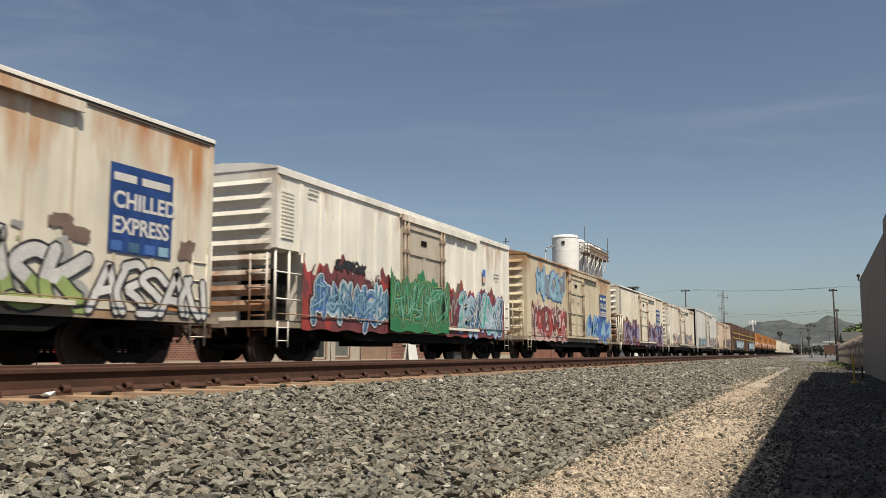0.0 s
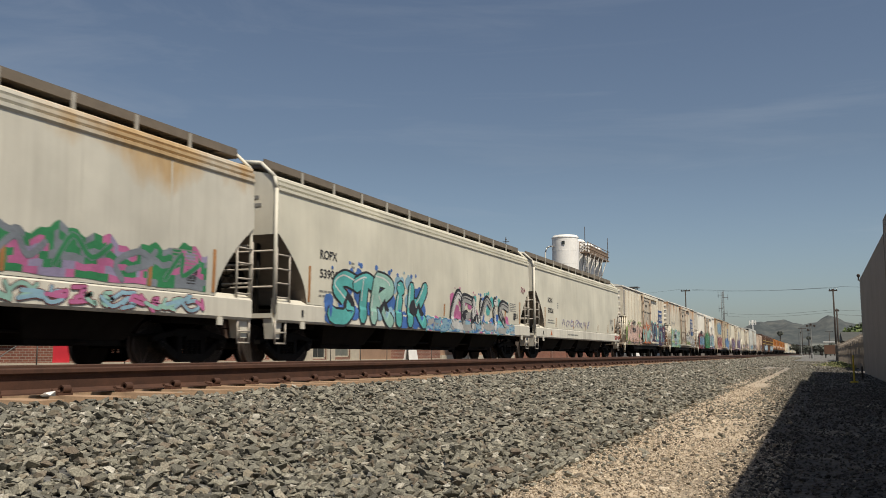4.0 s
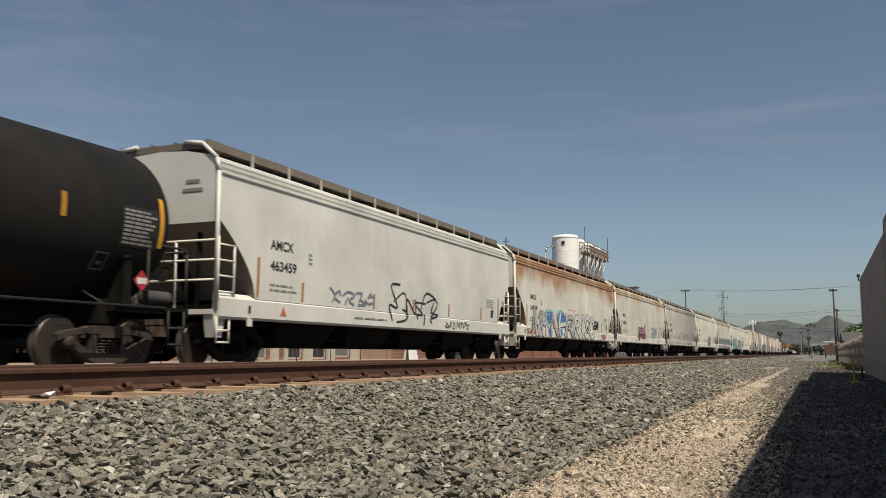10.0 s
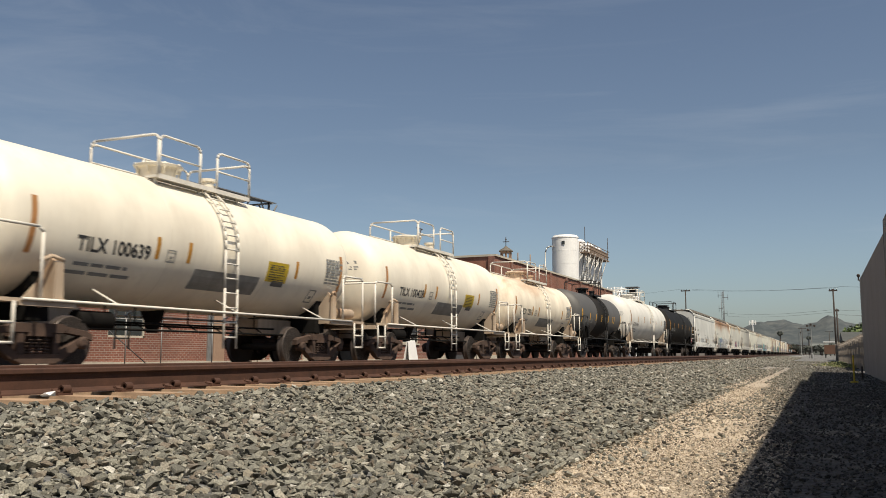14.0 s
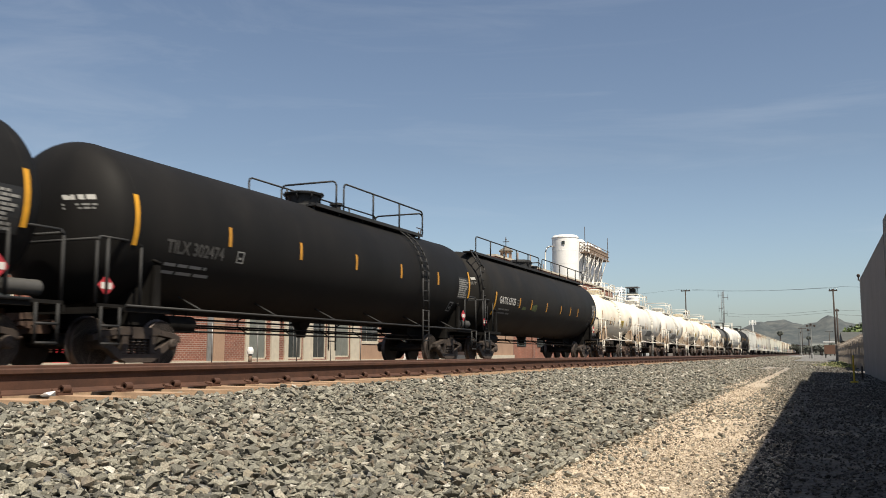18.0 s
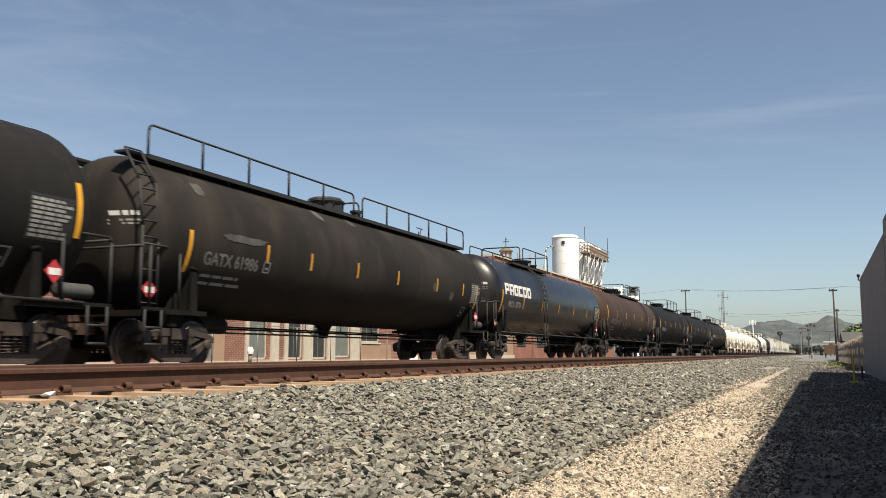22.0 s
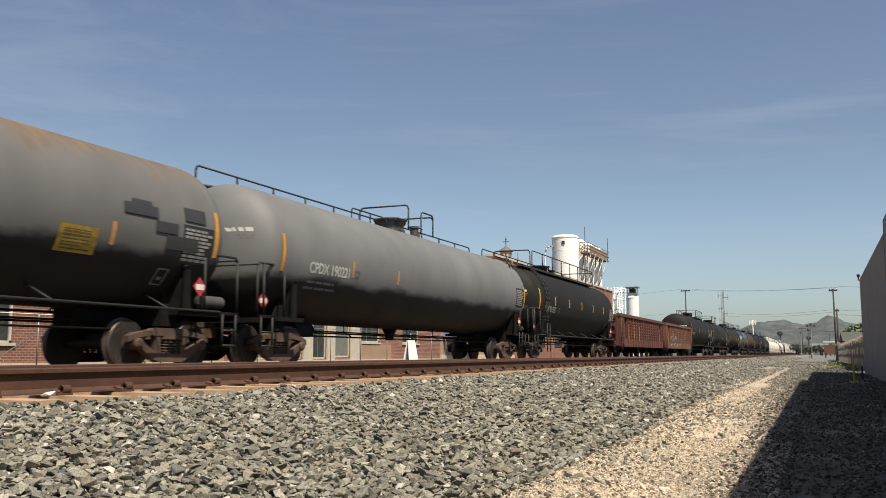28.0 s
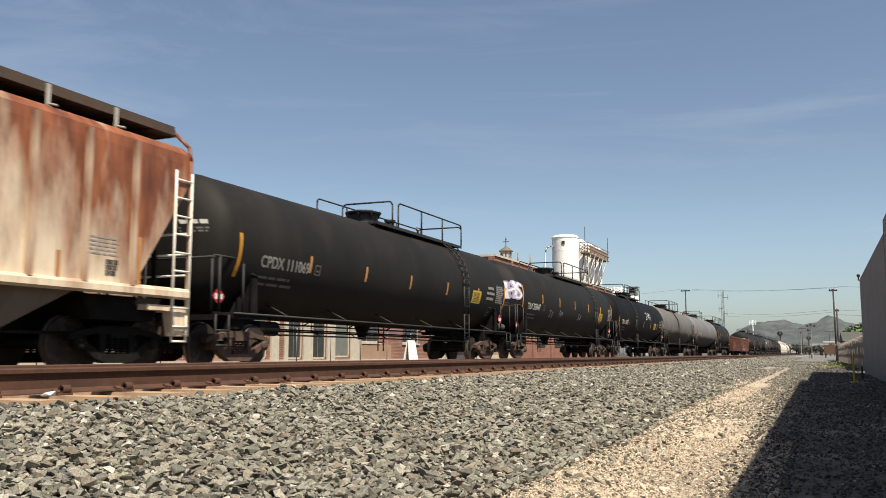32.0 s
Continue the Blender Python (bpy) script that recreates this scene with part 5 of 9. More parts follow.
            part("stirrup_step", bm, rail_mat, e)
        truck(e, s * ty, truck_mat or TRUCK_DARK)
    bm = bmesh.new()                    # air reservoir lying on the front platform
    lathe(bm, [(h - 1.30, 0.05), (h - 1.27, 0.13), (h - 0.62, 0.13), (h - 0.59, 0.05)], "y", 14, (1.22, 0, 1.30))
    part("air_reservoir", bm, saddle if white_rails else RESERVOIR, e)
    bm = bmesh.new()
    lathe(bm, [(-0.42, 0.05), (-0.40, 0.17), (0.40, 0.17), (0.42, 0.05)], "y", 14, (0.65, -ty + 1.5, 0.86))
    part("brake_cylinder", bm, UNDER, e)
    bm = bmesh.new()
    for x, z in ((0.45, 0.86), (0.75, 0.72), (-0.5, 0.86)):
        rod(bm, (x, -ty + 1.2, z), (x, ty - 1.2, z), 0.022)
    for y in np.linspace(-ty + 2.0, ty - 2.0, 7):
        rod(bm, (0.45, float(y), 0.88), (0.45, float(y), zc - R + 0.05), 0.016)
        rod(bm, (0.75, float(y), 0.70), (0.45, float(y), 0.88), 0.016)
    part("brake_rigging", bm, UNDER, e)
    bm = bmesh.new()
    lathe(bm, [(0.70, 0.12), (0.9, 0.16), (zc - R + 0.04, 0.26)], "z", 14, (0, dome_y, 0))
    part("outlet_valve", bm, UNDER, e)
    couplers(e, h, TRUCK_RUST)
    for s in (-1, 1):
        y = s * (yc - stripe_in)
        plate(y - 0.055, y + 0.055, zc + stripe_z[0], zc + stripe_z[1], surf, tape, e, "reflector", off=0.012)
    for y in [-yc + 2 * yc * k / 6 for k in range(1, 6)] if strips is None else strips:
        plate(y - 0.05, y + 0.05, zc + strip_z - 0.20, zc + strip_z + 0.20, surf, strip_tape or TAPE_DULL, e, "reflector", off=0.006)
    if placard:
        for s in (-1, 1):
            bm = bmesh.new()
            slab(bm, [(-0.19, 0), (0, -0.19), (0.19, 0), (0, 0.19)], 0, 0.012)
            pl = part("placard", bm, RED, e, "red diamond hazard placard with a white band")
            pl.matrix_basis = pose(1.46, ty + 0.30, 1.56) if s > 0 else pose(1.42, -h + 0.62, 1.42)
            bm = bmesh.new()
            slab(bm, [(-0.12, -0.055), (0.12, -0.055), (0.12, 0.055), (-0.12, 0.055)], 0.013, 0.017)
            part("placard_band", bm, INK_WHITE, pl)
    return e, surf, yc


# ---- gondola cars ----
def gondola(front, back, label, mat, mat2, marked=False):
    e, h = car_empty("gondola_car", label, "gondola", front, back)
    yb, W, z0, z1 = h - 0.42, 1.46, 0.78, 2.56
    for s in (-1, 1):
        bm = bmesh.new()
        box(bm, s * (W - 0.02), s * W, -yb, yb, z0, z1)
        part("side_sheet", bm, mat, e)
        bm = bmesh.new()
        box(bm, s * (W - 0.06), s * (W + 0.20), -yb - 0.02, yb + 0.02, z1 - 0.02, z1 + 0.16)
        part("top_chord", bm, mat, e)
        bm = bmesh.new()
        box(bm, s * W, s * (W + 0.15), -yb, yb, z0 - 0.06, z0 + 0.42)
        part("side_sill", bm, mat, e)
        bm = bmesh.new()
        box(bm, -W, W, s * yb, s * (yb + 0.02), z0, z1 + 0.1)
        part("end_sheet", bm, mat, e)
        bm = bmesh.new()
        for k in range(4):
            z = 1.05 + 0.45 * k
            box(bm, -W + 0.1, W - 0.1, s * (yb + 0.02), s * (yb + 0.14), z, z + 0.16)
        for x in (-W + 0.05, -0.5, 0.5, W - 0.05):
            box(bm, x - 0.05, x + 0.05, s * (yb + 0.02), s * (yb + 0.16), z0, z1)
        part("end_rib", bm, mat, e)
    bm = bmesh.new()
    box(bm, -W + 0.02, W - 0.02, -yb, yb, z0, z0 + 0.08)
    part("floor_deck", bm, mat2, e)
    bm = bmesh.new()
    slab(bm, [(-0.10, z0), (0.10, z0), (0.065, z1 - 0.35), (0.03, z1 - 0.02), (-0.03, z1 - 0.02), (-0.065, z1 - 0.35)], W, W + 0.18)
    post = mesh_of("side_post", bm, mat)
    n = round((2 * yb - 4.7) / 0.89)
    step = (2 * yb - 4.7) / n
    posts = [-yb + 1.1, -yb + 2.35] + [-yb + 2.35 + step * (k + 1) for k in range(n)] + [yb - 1.1]
    bays = [(-yb + 0.08, posts[0])] + [(a, b) for a, b in zip(posts[1:-2], posts[2:-1])] + [(posts[-1], yb - 0.08)]

    def rib_mesh(w):
        bm = bmesh.new()
        k = 8
        lo, low, mid, hi = [], [], [], []
        for i in range(k + 1):
            u = -1 + 2 * i / k
            d = 0.03 + 0.14 * math.sqrt(max(0.0, 1 - u ** 6))
            lo.append(bm.verts.new((W, u * w, -0.045)))
            low.append(bm.verts.new((W + d, u * w, -0.038)))
            mid.append(bm.verts.new((W + d - 0.012, u * w, -0.002 + 0.012 * (1 - u * u))))
            hi.append(bm.verts.new((W, u * w, 0.06)))
        for i in range(k):
            bm.faces.new((lo[i], lo[i + 1], low[i + 1], low[i]))
            bm.faces.new((low[i], low[i + 1], mid[i + 1], mid[i]))
            bm.faces.new((mid[i], mid[i + 1], hi[i + 1], hi[i]))
        bmesh.ops.recalc_face_normals(bm, faces=bm.faces)
        return mesh_of("pressed_rib", bm, mat2)

    ribs = {True: rib_mesh(step / 2 - 0.13), False: rib_mesh(0.36)}
    for y in posts + [-yb + 0.06, yb - 0.06]:
        child("side_post", post, e, (0, y, 0))
    for k, (a, b) in enumerate(bays):
        for j in range(6):
            child("pressed_rib", ribs[0 < k < len(bays) - 1], e, (0, (a + b) / 2 + (0.08 if k == 0 else 0), 1.36 + 0.19 * j))
    surf = lambda y, z: W + 0.006
    if marked:                          # black panels with the car's marks, scraped paint below
        plate(posts[0] + 0.16, posts[0] + 0.62, 2.08, 2.36, surf, INK_BLACK, e, "mark_panel", "black panel with white letters")
        bars(posts[0] + 0.2, 2.12, 0.36, 0.2, 1, surf, INK_WHITE, e, 4, fill=0.9, off=0.012)
        plate(posts[0] + 0.12, posts[0] + 1.1, 1.62, 1.90, surf, INK_BLACK, e, "mark_panel", "black panel with white numbers")
        bars(posts[0] + 0.16, 1.65, 0.88, 0.2, 1, surf, INK_WHITE, e, 6, fill=0.9, off=0.012)
        for k, (a, b) in enumerate(bays[1:8]):
            graffiti(a + 0.1, b - 0.1, 0.82, 1.18, lambda y, z: W + 0.155, e, "silver white", "silver", n=1, seed=k + 3, weight=0.09, wild=0.5)
        graffiti(bays[1][0] + 0.1, bays[4][1], 1.35, 1.9, lambda y, z: W + 0.178, e, "silver", "silver", n=5, seed=14, weight=0.05, wild=0.4)
    else:
        plate(posts[-2] + 0.42, posts[-2] + 0.75, 1.55, 1.95, surf, INK_WHITE, e, "notice_plate", "white notice plate with dark print")
        bars(posts[-2] + 0.46, 1.58, 0.25, 0.34, 4, surf, INK_BLACK, e, 8, off=0.014)
        plate(posts[-2] + 0.08, posts[-1] - 0.1, 1.32, 1.44, surf, INK_BLACK, e, "dark_strip", "dark painted strip")
        plate(posts[-2] + 0.75, posts[-2] + 0.9, 1.96, 2.06, surf, SPRAY["green"], e, "green_tag", "small green tag")
    for y in [yb - 0.1] + ([posts[0] + 0.08] if marked else [posts[k] + 0.08 for k in (1, 3, 5, -2)]):
        plate(y - 0.05, y + 0.05, 1.15, 2.05, lambda a, b: W + 0.185, TAPE_DULL, e, "reflector")
    for s in (-1, 1):
        bm = bmesh.new()
        ladder_bm(bm, W + 0.21, s * (yb - 0.10), s * (yb - 0.55), 0.45, 2.5, 6)
        part("side_ladder", bm, mat, e)
        truck(e, s * (yb - 1.7), UNDER)
    bm = bmesh.new()
    box(bm, -0.3, 0.3, -yb, yb, 0.45, 0.74)
    box(bm, -1.3, 1.3, -yb + 0.2, yb - 0.2, 0.66, 0.775)
    box(bm, 0.4, 1.2, -0.7, 0.5, 0.40, 0.66)
    part("underframe", bm, UNDER, e)
    couplers(e, h, TRUCK_RUST)
    return e, surf, yb


# ---- locomotives ----
def locomotive(front, back, label, mat, dark):
    e, h = car_empty("diesel_locomotive", label, "locomotive", front, back)
    yb = h - 0.6
    bm = bmesh.new()
    box(bm, -1.5, 1.5, -yb, yb, 1.15, 1.55)
    part("frame", bm, dark, e)
    bm = bmesh.new()
    prism(bm, [(-0.95, 1.55), (0.95, 1.55), (0.95, 4.1), (0.6, 4.45), (-0.6, 4.45), (-0.95, 4.1)], -yb + 0.8, yb - 6.0)
    part("long_hood", bm, mat, e)
    bm = bmesh.new()
    prism(bm, [(-1.5, 1.55), (1.5, 1.55), (1.5, 4.1), (1.0, 4.6), (-1.0, 4.6), (-1.5, 4.1)], yb - 5.6, yb - 3.2)
    cab = part("cab", bm, mat, e)
    for y in (yb - 5.2, yb - 4.1):
        bm = bmesh.new()
        box(bm, 1.50, 1.52, y, y + 0.8, 3.0, 3.8)
        part("cab_window", bm, GLASS_DARK, cab)
    bm = bmesh.new()
    prism(bm, [(-1.0, 1.55), (1.0, 1.55), (0.9, 2.9), (-0.9, 2.9)], yb - 3.15, yb - 1.2)
    part("nose", bm, mat, e)
    bm = bmesh.new()
    prism(bm, [(-1.45, 3.5), (1.45, 3.5), (1.45, 4.3), (0.9, 4.62), (-0.9, 4.62), (-1.45, 4.3)], -yb + 0.6, -yb + 4.4)
    part("radiator", bm, mat, e)
    for y in (-yb + 1.4, -yb + 2.7, -yb + 4.0):
        bm = bmesh.new()
        lathe(bm, [(4.60, 0.55), (4.74, 0.55), (4.76, 0.4)], "z", 16, (0, y, 0))
        part("radiator_fan", bm, dark, e)
    bm = bmesh.new()
    prism(bm, [(-1.4, 1.15), (1.4, 1.15), (1.2, 0.4), (-1.2, 0.4)], -2.8, 2.8)
    part("fuel_tank", bm, dark, e)
    bm = bmesh.new()
    rod(bm, (1.45, -yb + 0.3, 2.6), (1.45, yb - 6.0, 2.6), 0.025)
    for y in np.linspace(-yb + 0.4, yb - 6.0, 9):
        rod(bm, (1.45, float(y), 1.55), (1.45, float(y), 2.6), 0.02)
    part("hand_rail", bm, INK_WHITE, e)
    bm = bmesh.new()
    rod(bm, (0, -yb, 1.3), (0, -yb, 3.4), 0.03)
    box(bm, -1.4, 1.4, -yb + 0.02, -yb + 0.75, 1.55, 2.4)
    part("end_step", bm, dark, e)
    for s in (-1, 1):
        truck(e, s * (yb - 3.0), dark, 2.2)
    couplers(e, h, TRUCK_RUST)
    return e

# ---- the train's paints ----
END_RUST = paint("white end paint eaten by rust", (0.74, 0.71, 0.63), rust=0.85, rust_z=(3.9, 0.9), dirt=0.4, rust_col=((0.13, 0.06, 0.03), (0.32, 0.17, 0.085)))
SILL_GRIME = paint("grimy sill paint", (0.30, 0.25, 0.19), 0.7, dirt=0.7, dirt_col=(0.07, 0.05, 0.035), rust=0.4, rust_z=(0.5, 1.4))
DOOR_BEIGE = paint("grimy beige door paint", (0.52, 0.46, 0.37), dirt=0.45, rust=0.15)
POST_GRIME = paint("grimy post paint", (0.58, 0.50, 0.39), dirt=0.3, rust=0.15)
RAIL_BLACK = plain("black railing paint", (0.014, 0.014, 0.014), 0.7)
RAIL_WHITE = plain("white railing paint", (0.70, 0.66, 0.58), 0.6)
RUSTY_GRATE = plain("rusty grating steel", (0.055, 0.035, 0.025), 0.85)
GRATE = plain("weathered grating steel", (0.15, 0.125, 0.098), 0.75, 0.0)
ROD = plain("grimy lock rod paint", (0.36, 0.28, 0.21), 0.75, 0, 0.3)
BRACKET = plain("grey bracket paint", (0.34, 0.325, 0.29), 0.7, 0, 0.2)
GRILLE = plain("grey grille", (0.34, 0.31, 0.27), 0.7, 0, 0.2, 8)
EAVE_SHADE = plain("painted eave shade", (0.10, 0.085, 0.07), 0.8)
SIGN_BLUE = plain("blue sign enamel", (0.02, 0.06, 0.22), 0.45, 0, 0.25, 4)
TRUCK_DARK = plain("oily truck casting", (0.043, 0.031, 0.024), 0.75, 0, 0.4)
RESERVOIR = plain("grey reservoir paint", (0.06, 0.058, 0.054), 0.6, 0, 0.25)
GLASS_DARK = plain("dark cab glass", (0.02, 0.02, 0.025), 0.15)
CREAM_A = paint("cream boxcar paint", (0.78, 0.72, 0.58), rust=0.08, rust_z=(1.6, 5.0), dirt=0.35)
CREAM_B = paint("aged cream boxcar paint", (0.68, 0.63, 0.52), rust=0.34, rust_z=(1.0, 5.2), streak=16, dirt=0.28, rust_col=((0.42, 0.17, 0.06), (0.50, 0.30, 0.15)))
CREAM_C = paint("ivory boxcar paint", (0.71, 0.67, 0.57), rust=0.2, dirt=0.35)
WHITE_BOX = paint("white boxcar paint", (0.80, 0.77, 0.68), rust=0.12, rust_z=(1.4, 5.0), dirt=0.3, dirt_col=(0.30, 0.24, 0.18))
CREAM_D = paint("yellowed boxcar paint", (0.62, 0.54, 0.38), rust=0.4, dirt=0.5)
PINKISH = paint("pinkish white boxcar paint", (0.64, 0.52, 0.42), rust=0.25, dirt=0.4)
ROOF_WHITE = paint("white roof paint", (0.82, 0.80, 0.74), dirt=0.3, dirt_col=(0.30, 0.22, 0.15))
PALE = paint("pale grey boxcar paint", (0.60, 0.61, 0.58), dirt=0.3)
BROWN_BOX = paint("brown boxcar paint", (0.12, 0.06, 0.035), dirt=0.4)
ORANGE = paint("orange locomotive paint", (0.46, 0.17, 0.03), dirt=0.35)
HOP_A = paint("light grey hopper paint", (0.64, 0.615, 0.51), dirt=0.18, dirt_col=(0.30, 0.28, 0.24))
HOP_B = paint("dusty grey hopper paint", (0.50, 0.475, 0.40), dirt=0.3, dirt_col=(0.25, 0.23, 0.20), dusty=(-3.0, 5.0, (0.29, 0.275, 0.24)))
HOP_F = paint("pale cream hopper paint", (0.63, 0.605, 0.50), dirt=0.16, dirt_col=(0.32, 0.30, 0.25))
SILL_DUST = paint("dusty grey sill paint", (0.44, 0.42, 0.365), dirt=0.45, dirt_col=(0.16, 0.14, 0.12))
# slope sheets and ribbed pockets: grime plus underside shade, both in the colour
SLOPE_GRIME_SHADE = paint("grimy slope sheet paint darkened for shade", (0.17, 0.14, 0.11), 0.8, dirt=0.5, dirt_col=(0.07, 0.05, 0.04))
LADDER_GRIME = paint("grimy ladder paint", (0.40, 0.365, 0.315), dirt=0.5)
HOP_C = paint("grey hopper paint with light rust", (0.57, 0.55, 0.475), rust=0.22, rust_z=(2.4, 4.0), dirt=0.2, rust_col=((0.40, 0.26, 0.12), (0.52, 0.38, 0.21)))
HOP_D = paint("grey hopper paint with heavy rust", (0.63, 0.61, 0.53), rust=0.80, rust_z=(2.5, 3.9), streak=6.0, dirt=0.15, rust_col=((0.27, 0.13, 0.06), (0.42, 0.25, 0.13)))
HOP_E = paint("clean light grey hopper paint", (0.60, 0.595, 0.545), dirt=0.15, dirt_col=(0.35, 0.34, 0.31))
HOP_SILL = paint("cream sill paint", (0.64, 0.615, 0.53), dirt=0.3)
HOP_RUST = paint("rust-eaten hopper paint", (0.68, 0.57, 0.42), rust=0.76, rust_z=(-1.2, 4.6), streak=15, dirt=0.5, dirt_col=(0.22, 0.09, 0.05), rust_col=((0.09, 0.026, 0.011), (0.27, 0.09, 0.034)))
TANK_BLACK = paint("black tank paint", (0.0105, 0.0102, 0.010), 0.60, 0.10, dirt=0.3, streak=2.0, dirt_col=(0.024, 0.022, 0.021))
TANK_JET = paint("jet black tank paint", (0.007, 0.0068, 0.0068), 0.60, 0.08, dirt=0.25, streak=2.0, dirt_col=(0.017, 0.016, 0.016))
TANK_BLACK_B = paint("dusty black tank paint", (0.013, 0.0122, 0.011), 0.62, 0.14, dirt=0.4, streak=2.0, dirt_col=(0.034, 0.03, 0.026))
# worn black coat: its darker belly is underside shade put into the colour
TANK_BLACK_C = paint("worn black tank paint", (0.016, 0.014, 0.012), 0.66, 0.14, dirt=0.5, streak=2.0, dirt_col=(0.055, 0.045, 0.035), grime_shade=1.75)
TANK_SHINY = paint("glossy blue-black tank paint", (0.0055, 0.006, 0.0075), 0.30, 0.35, dirt=0.15, streak=2.0)
TANK_BROWN = paint("brown tank paint", (0.048, 0.027, 0.019), 0.62, 0.2, dirt=0.6, streak=2.0, dirt_col=(0.03, 0.026, 0.022), grime_shade=1.85)
TANK_GREY = paint("grey tank paint", (0.142, 0.142, 0.141), 0.6, 0.3, dirt=0.35, streak=2.0, dirt_col=(0.10, 0.095, 0.095), grime_shade=2.02)
TANK_RUSTY = paint("grey tank paint with rust runs", (0.112, 0.109, 0.107), 0.6, 0.3, rust=0.44, rust_z=(1.6, 4.6), streak=4.0, dirt=0.4, dirt_col=(0.09, 0.085, 0.08), rust_col=((0.10, 0.07, 0.045), (0.175, 0.122, 0.075)), grime_shade=2.12)
TANK_WHITE = paint("white tank paint", (0.67, 0.65, 0.59), 0.5, dirt=0.25, streak=2.0, dirt_col=(0.40, 0.37, 0.32))
TANK_CREAM = paint("cream tank paint", (0.78, 0.72, 0.595), 0.5, rust=0.14, rust_z=(3.2, 4.6), dirt=0.28, streak=2.5, dirt_col=(0.40, 0.32, 0.24), rust_col=((0.45, 0.28, 0.16), (0.55, 0.38, 0.24)))
TANK_CREAM_B = paint("stained cream tank paint", (0.80, 0.72, 0.57), 0.5, rust=0.42, rust_z=(0.6, 4.4), dirt=0.35, streak=2.5, dirt_col=(0.35, 0.24, 0.16), rust_col=((0.42, 0.25, 0.15), (0.55, 0.36, 0.22)))
TANK_SLATE = paint("slate grey tank paint", (0.078, 0.075, 0.07), 0.55, dirt=0.4, streak=2.0, dirt_col=(0.12, 0.11, 0.10))
GON_RED = paint("red oxide gondola paint", (0.115, 0.024, 0.016), 0.75, dirt=0.85, dirt_col=(0.045, 0.022, 0.015), rust=0.45, rust_z=(0.2, 3.0), rust_col=((0.05, 0.022, 0.013), (0.10, 0.05, 0.028)))
GON_RUST = paint("rusty gondola paint", (0.125, 0.042, 0.027), 0.85, dirt=0.7, dirt_col=(0.09, 0.052, 0.034), rust=0.44, rust_z=(3.0, -0.2), rust_col=((0.09, 0.045, 0.026), (0.165, 0.095, 0.05)))
CREAM_SADDLE = paint("grimy cream saddle paint", (0.46, 0.36, 0.26), 0.7, dirt=0.6, dirt_col=(0.14, 0.09, 0.06), rust=0.3, rust_z=(0, 3))


# ---- the train, from its head ----
def head_end():
    for a, b in ((275.13, 251.14), (251.14, 227.15), (227.15, 203.17), (203.17, 179.18)):
        locomotive(a, b, "orange and black diesel freight locomotive on the track", ORANGE, UNDER)
    a = 275.13                          # cream cars ahead of the engines
    for k in range(10):
        reefer(a + 19.0, a, "cream boxcar far ahead of the engines", (CREAM_A, CREAM_C, PALE)[k % 3], top=(4.3, 4.5, 4.2)[k % 3], bay=False, simple=True, flat_end=True)
        a += 19.0
    for a, b in ((179.18, 153.59), (153.59, 128.01)):
        e, s, yb = reefer(a, b, "long brown boxcar with yellow lines and graffiti", BROWN_BOX, top=4.5, bay=False, simple=True, end_mat=BROWN_BOX)
        for z in (2.5, 3.2):
            plate(-yb, yb, z, z + 0.1, lambda y, z: s(y, z) + 0.11, YELLOW, e, "painted_line")
        graffiti(-6.4, 7.46, 1.1, 2.3, lambda y, z: s(y, z) + 0.11, e, "sky white", "black", n=9, seed=int(a), edge="blue")
    e, s, yb = reefer(128.01, 109.35, "small pinkish white insulated boxcar with dark graffiti", PINKISH, top=4.1, bay=True)
    graffiti(-2.13, 7.46, 1.1, 2.2, s, e, "maroon slate", "black", n=8, seed=5)
    e, s, yb = reefer(109.35, 89.09, "tall pale grey boxcar with graffiti along its sill", PALE, top=4.75, bay=False, flat_end=True, end_mat=UNDER)
    graffiti(-7.46, 1.07, 1.1, 1.9, s, e, "sky slate", "black", n=8, seed=6)
    graffiti(2.13, 8.53, 1.1, 2.0, s, e, "salmon slate", "black", n=6, seed=7)
    e, s, yb = reefer(89.09, 70.44, "ivory insulated boxcar with dull graffiti low down", CREAM_C, top=4.3)
    graffiti(-5.33, 6.4, 1.1, 2.0, s, e, "slate salmon", "brown", n=9, seed=8)
    e, s, yb = reefer(70.44, 51.78, "cream insulated boxcar with a violet graffiti band and blue sign", CREAM_A, top=4.4, sign=True, roof_mat=ROOF_WHITE, end_mat=END_RUST)
    graffiti(-6.82, 7.89, 0.89, 2.35, s, e, "violet purple", "maroon", ground="purple maroon violet", n=12, seed=9, edge="salmon")
    e, s, yb = reefer(51.78, 33.44, "yellowed insulated boxcar with blue and maroon graffiti", CREAM_D, top=4.42, sign=True, bay=False)
    graffiti(-6.61, -2.13, 2.65, 4.0, s, e, "sky sky slate", "blue", n=5, seed=10, weight=0.34, wild=0.05)
    graffiti(-7.25, -1.92, 0.89, 2.35, s, e, "maroon red", "white", ground="maroon salmon brown", n=6, seed=11)
    graffiti(2.13, 7.78, 0.89, 2.3, s, e, "sky blue", "blue", n=6, seed=12, edge="white")
    e, s, yb = reefer(33.44, 15.15, "white insulated boxcar covered in blue, green and red graffiti", WHITE_BOX, door_mat=DOOR_BEIGE, post_mat=ROOF_WHITE, roof_mat=ROOF_WHITE, end_mat=END_RUST)
    door = lambda y, z: s(y, z) + 0.11
    graffiti(-6.85, -2.3, 0.89, 2.42, s, e, "black", "maroon", ground="maroon maroon maroon red", n=9, seed=13, weight=0.06, busy=0)
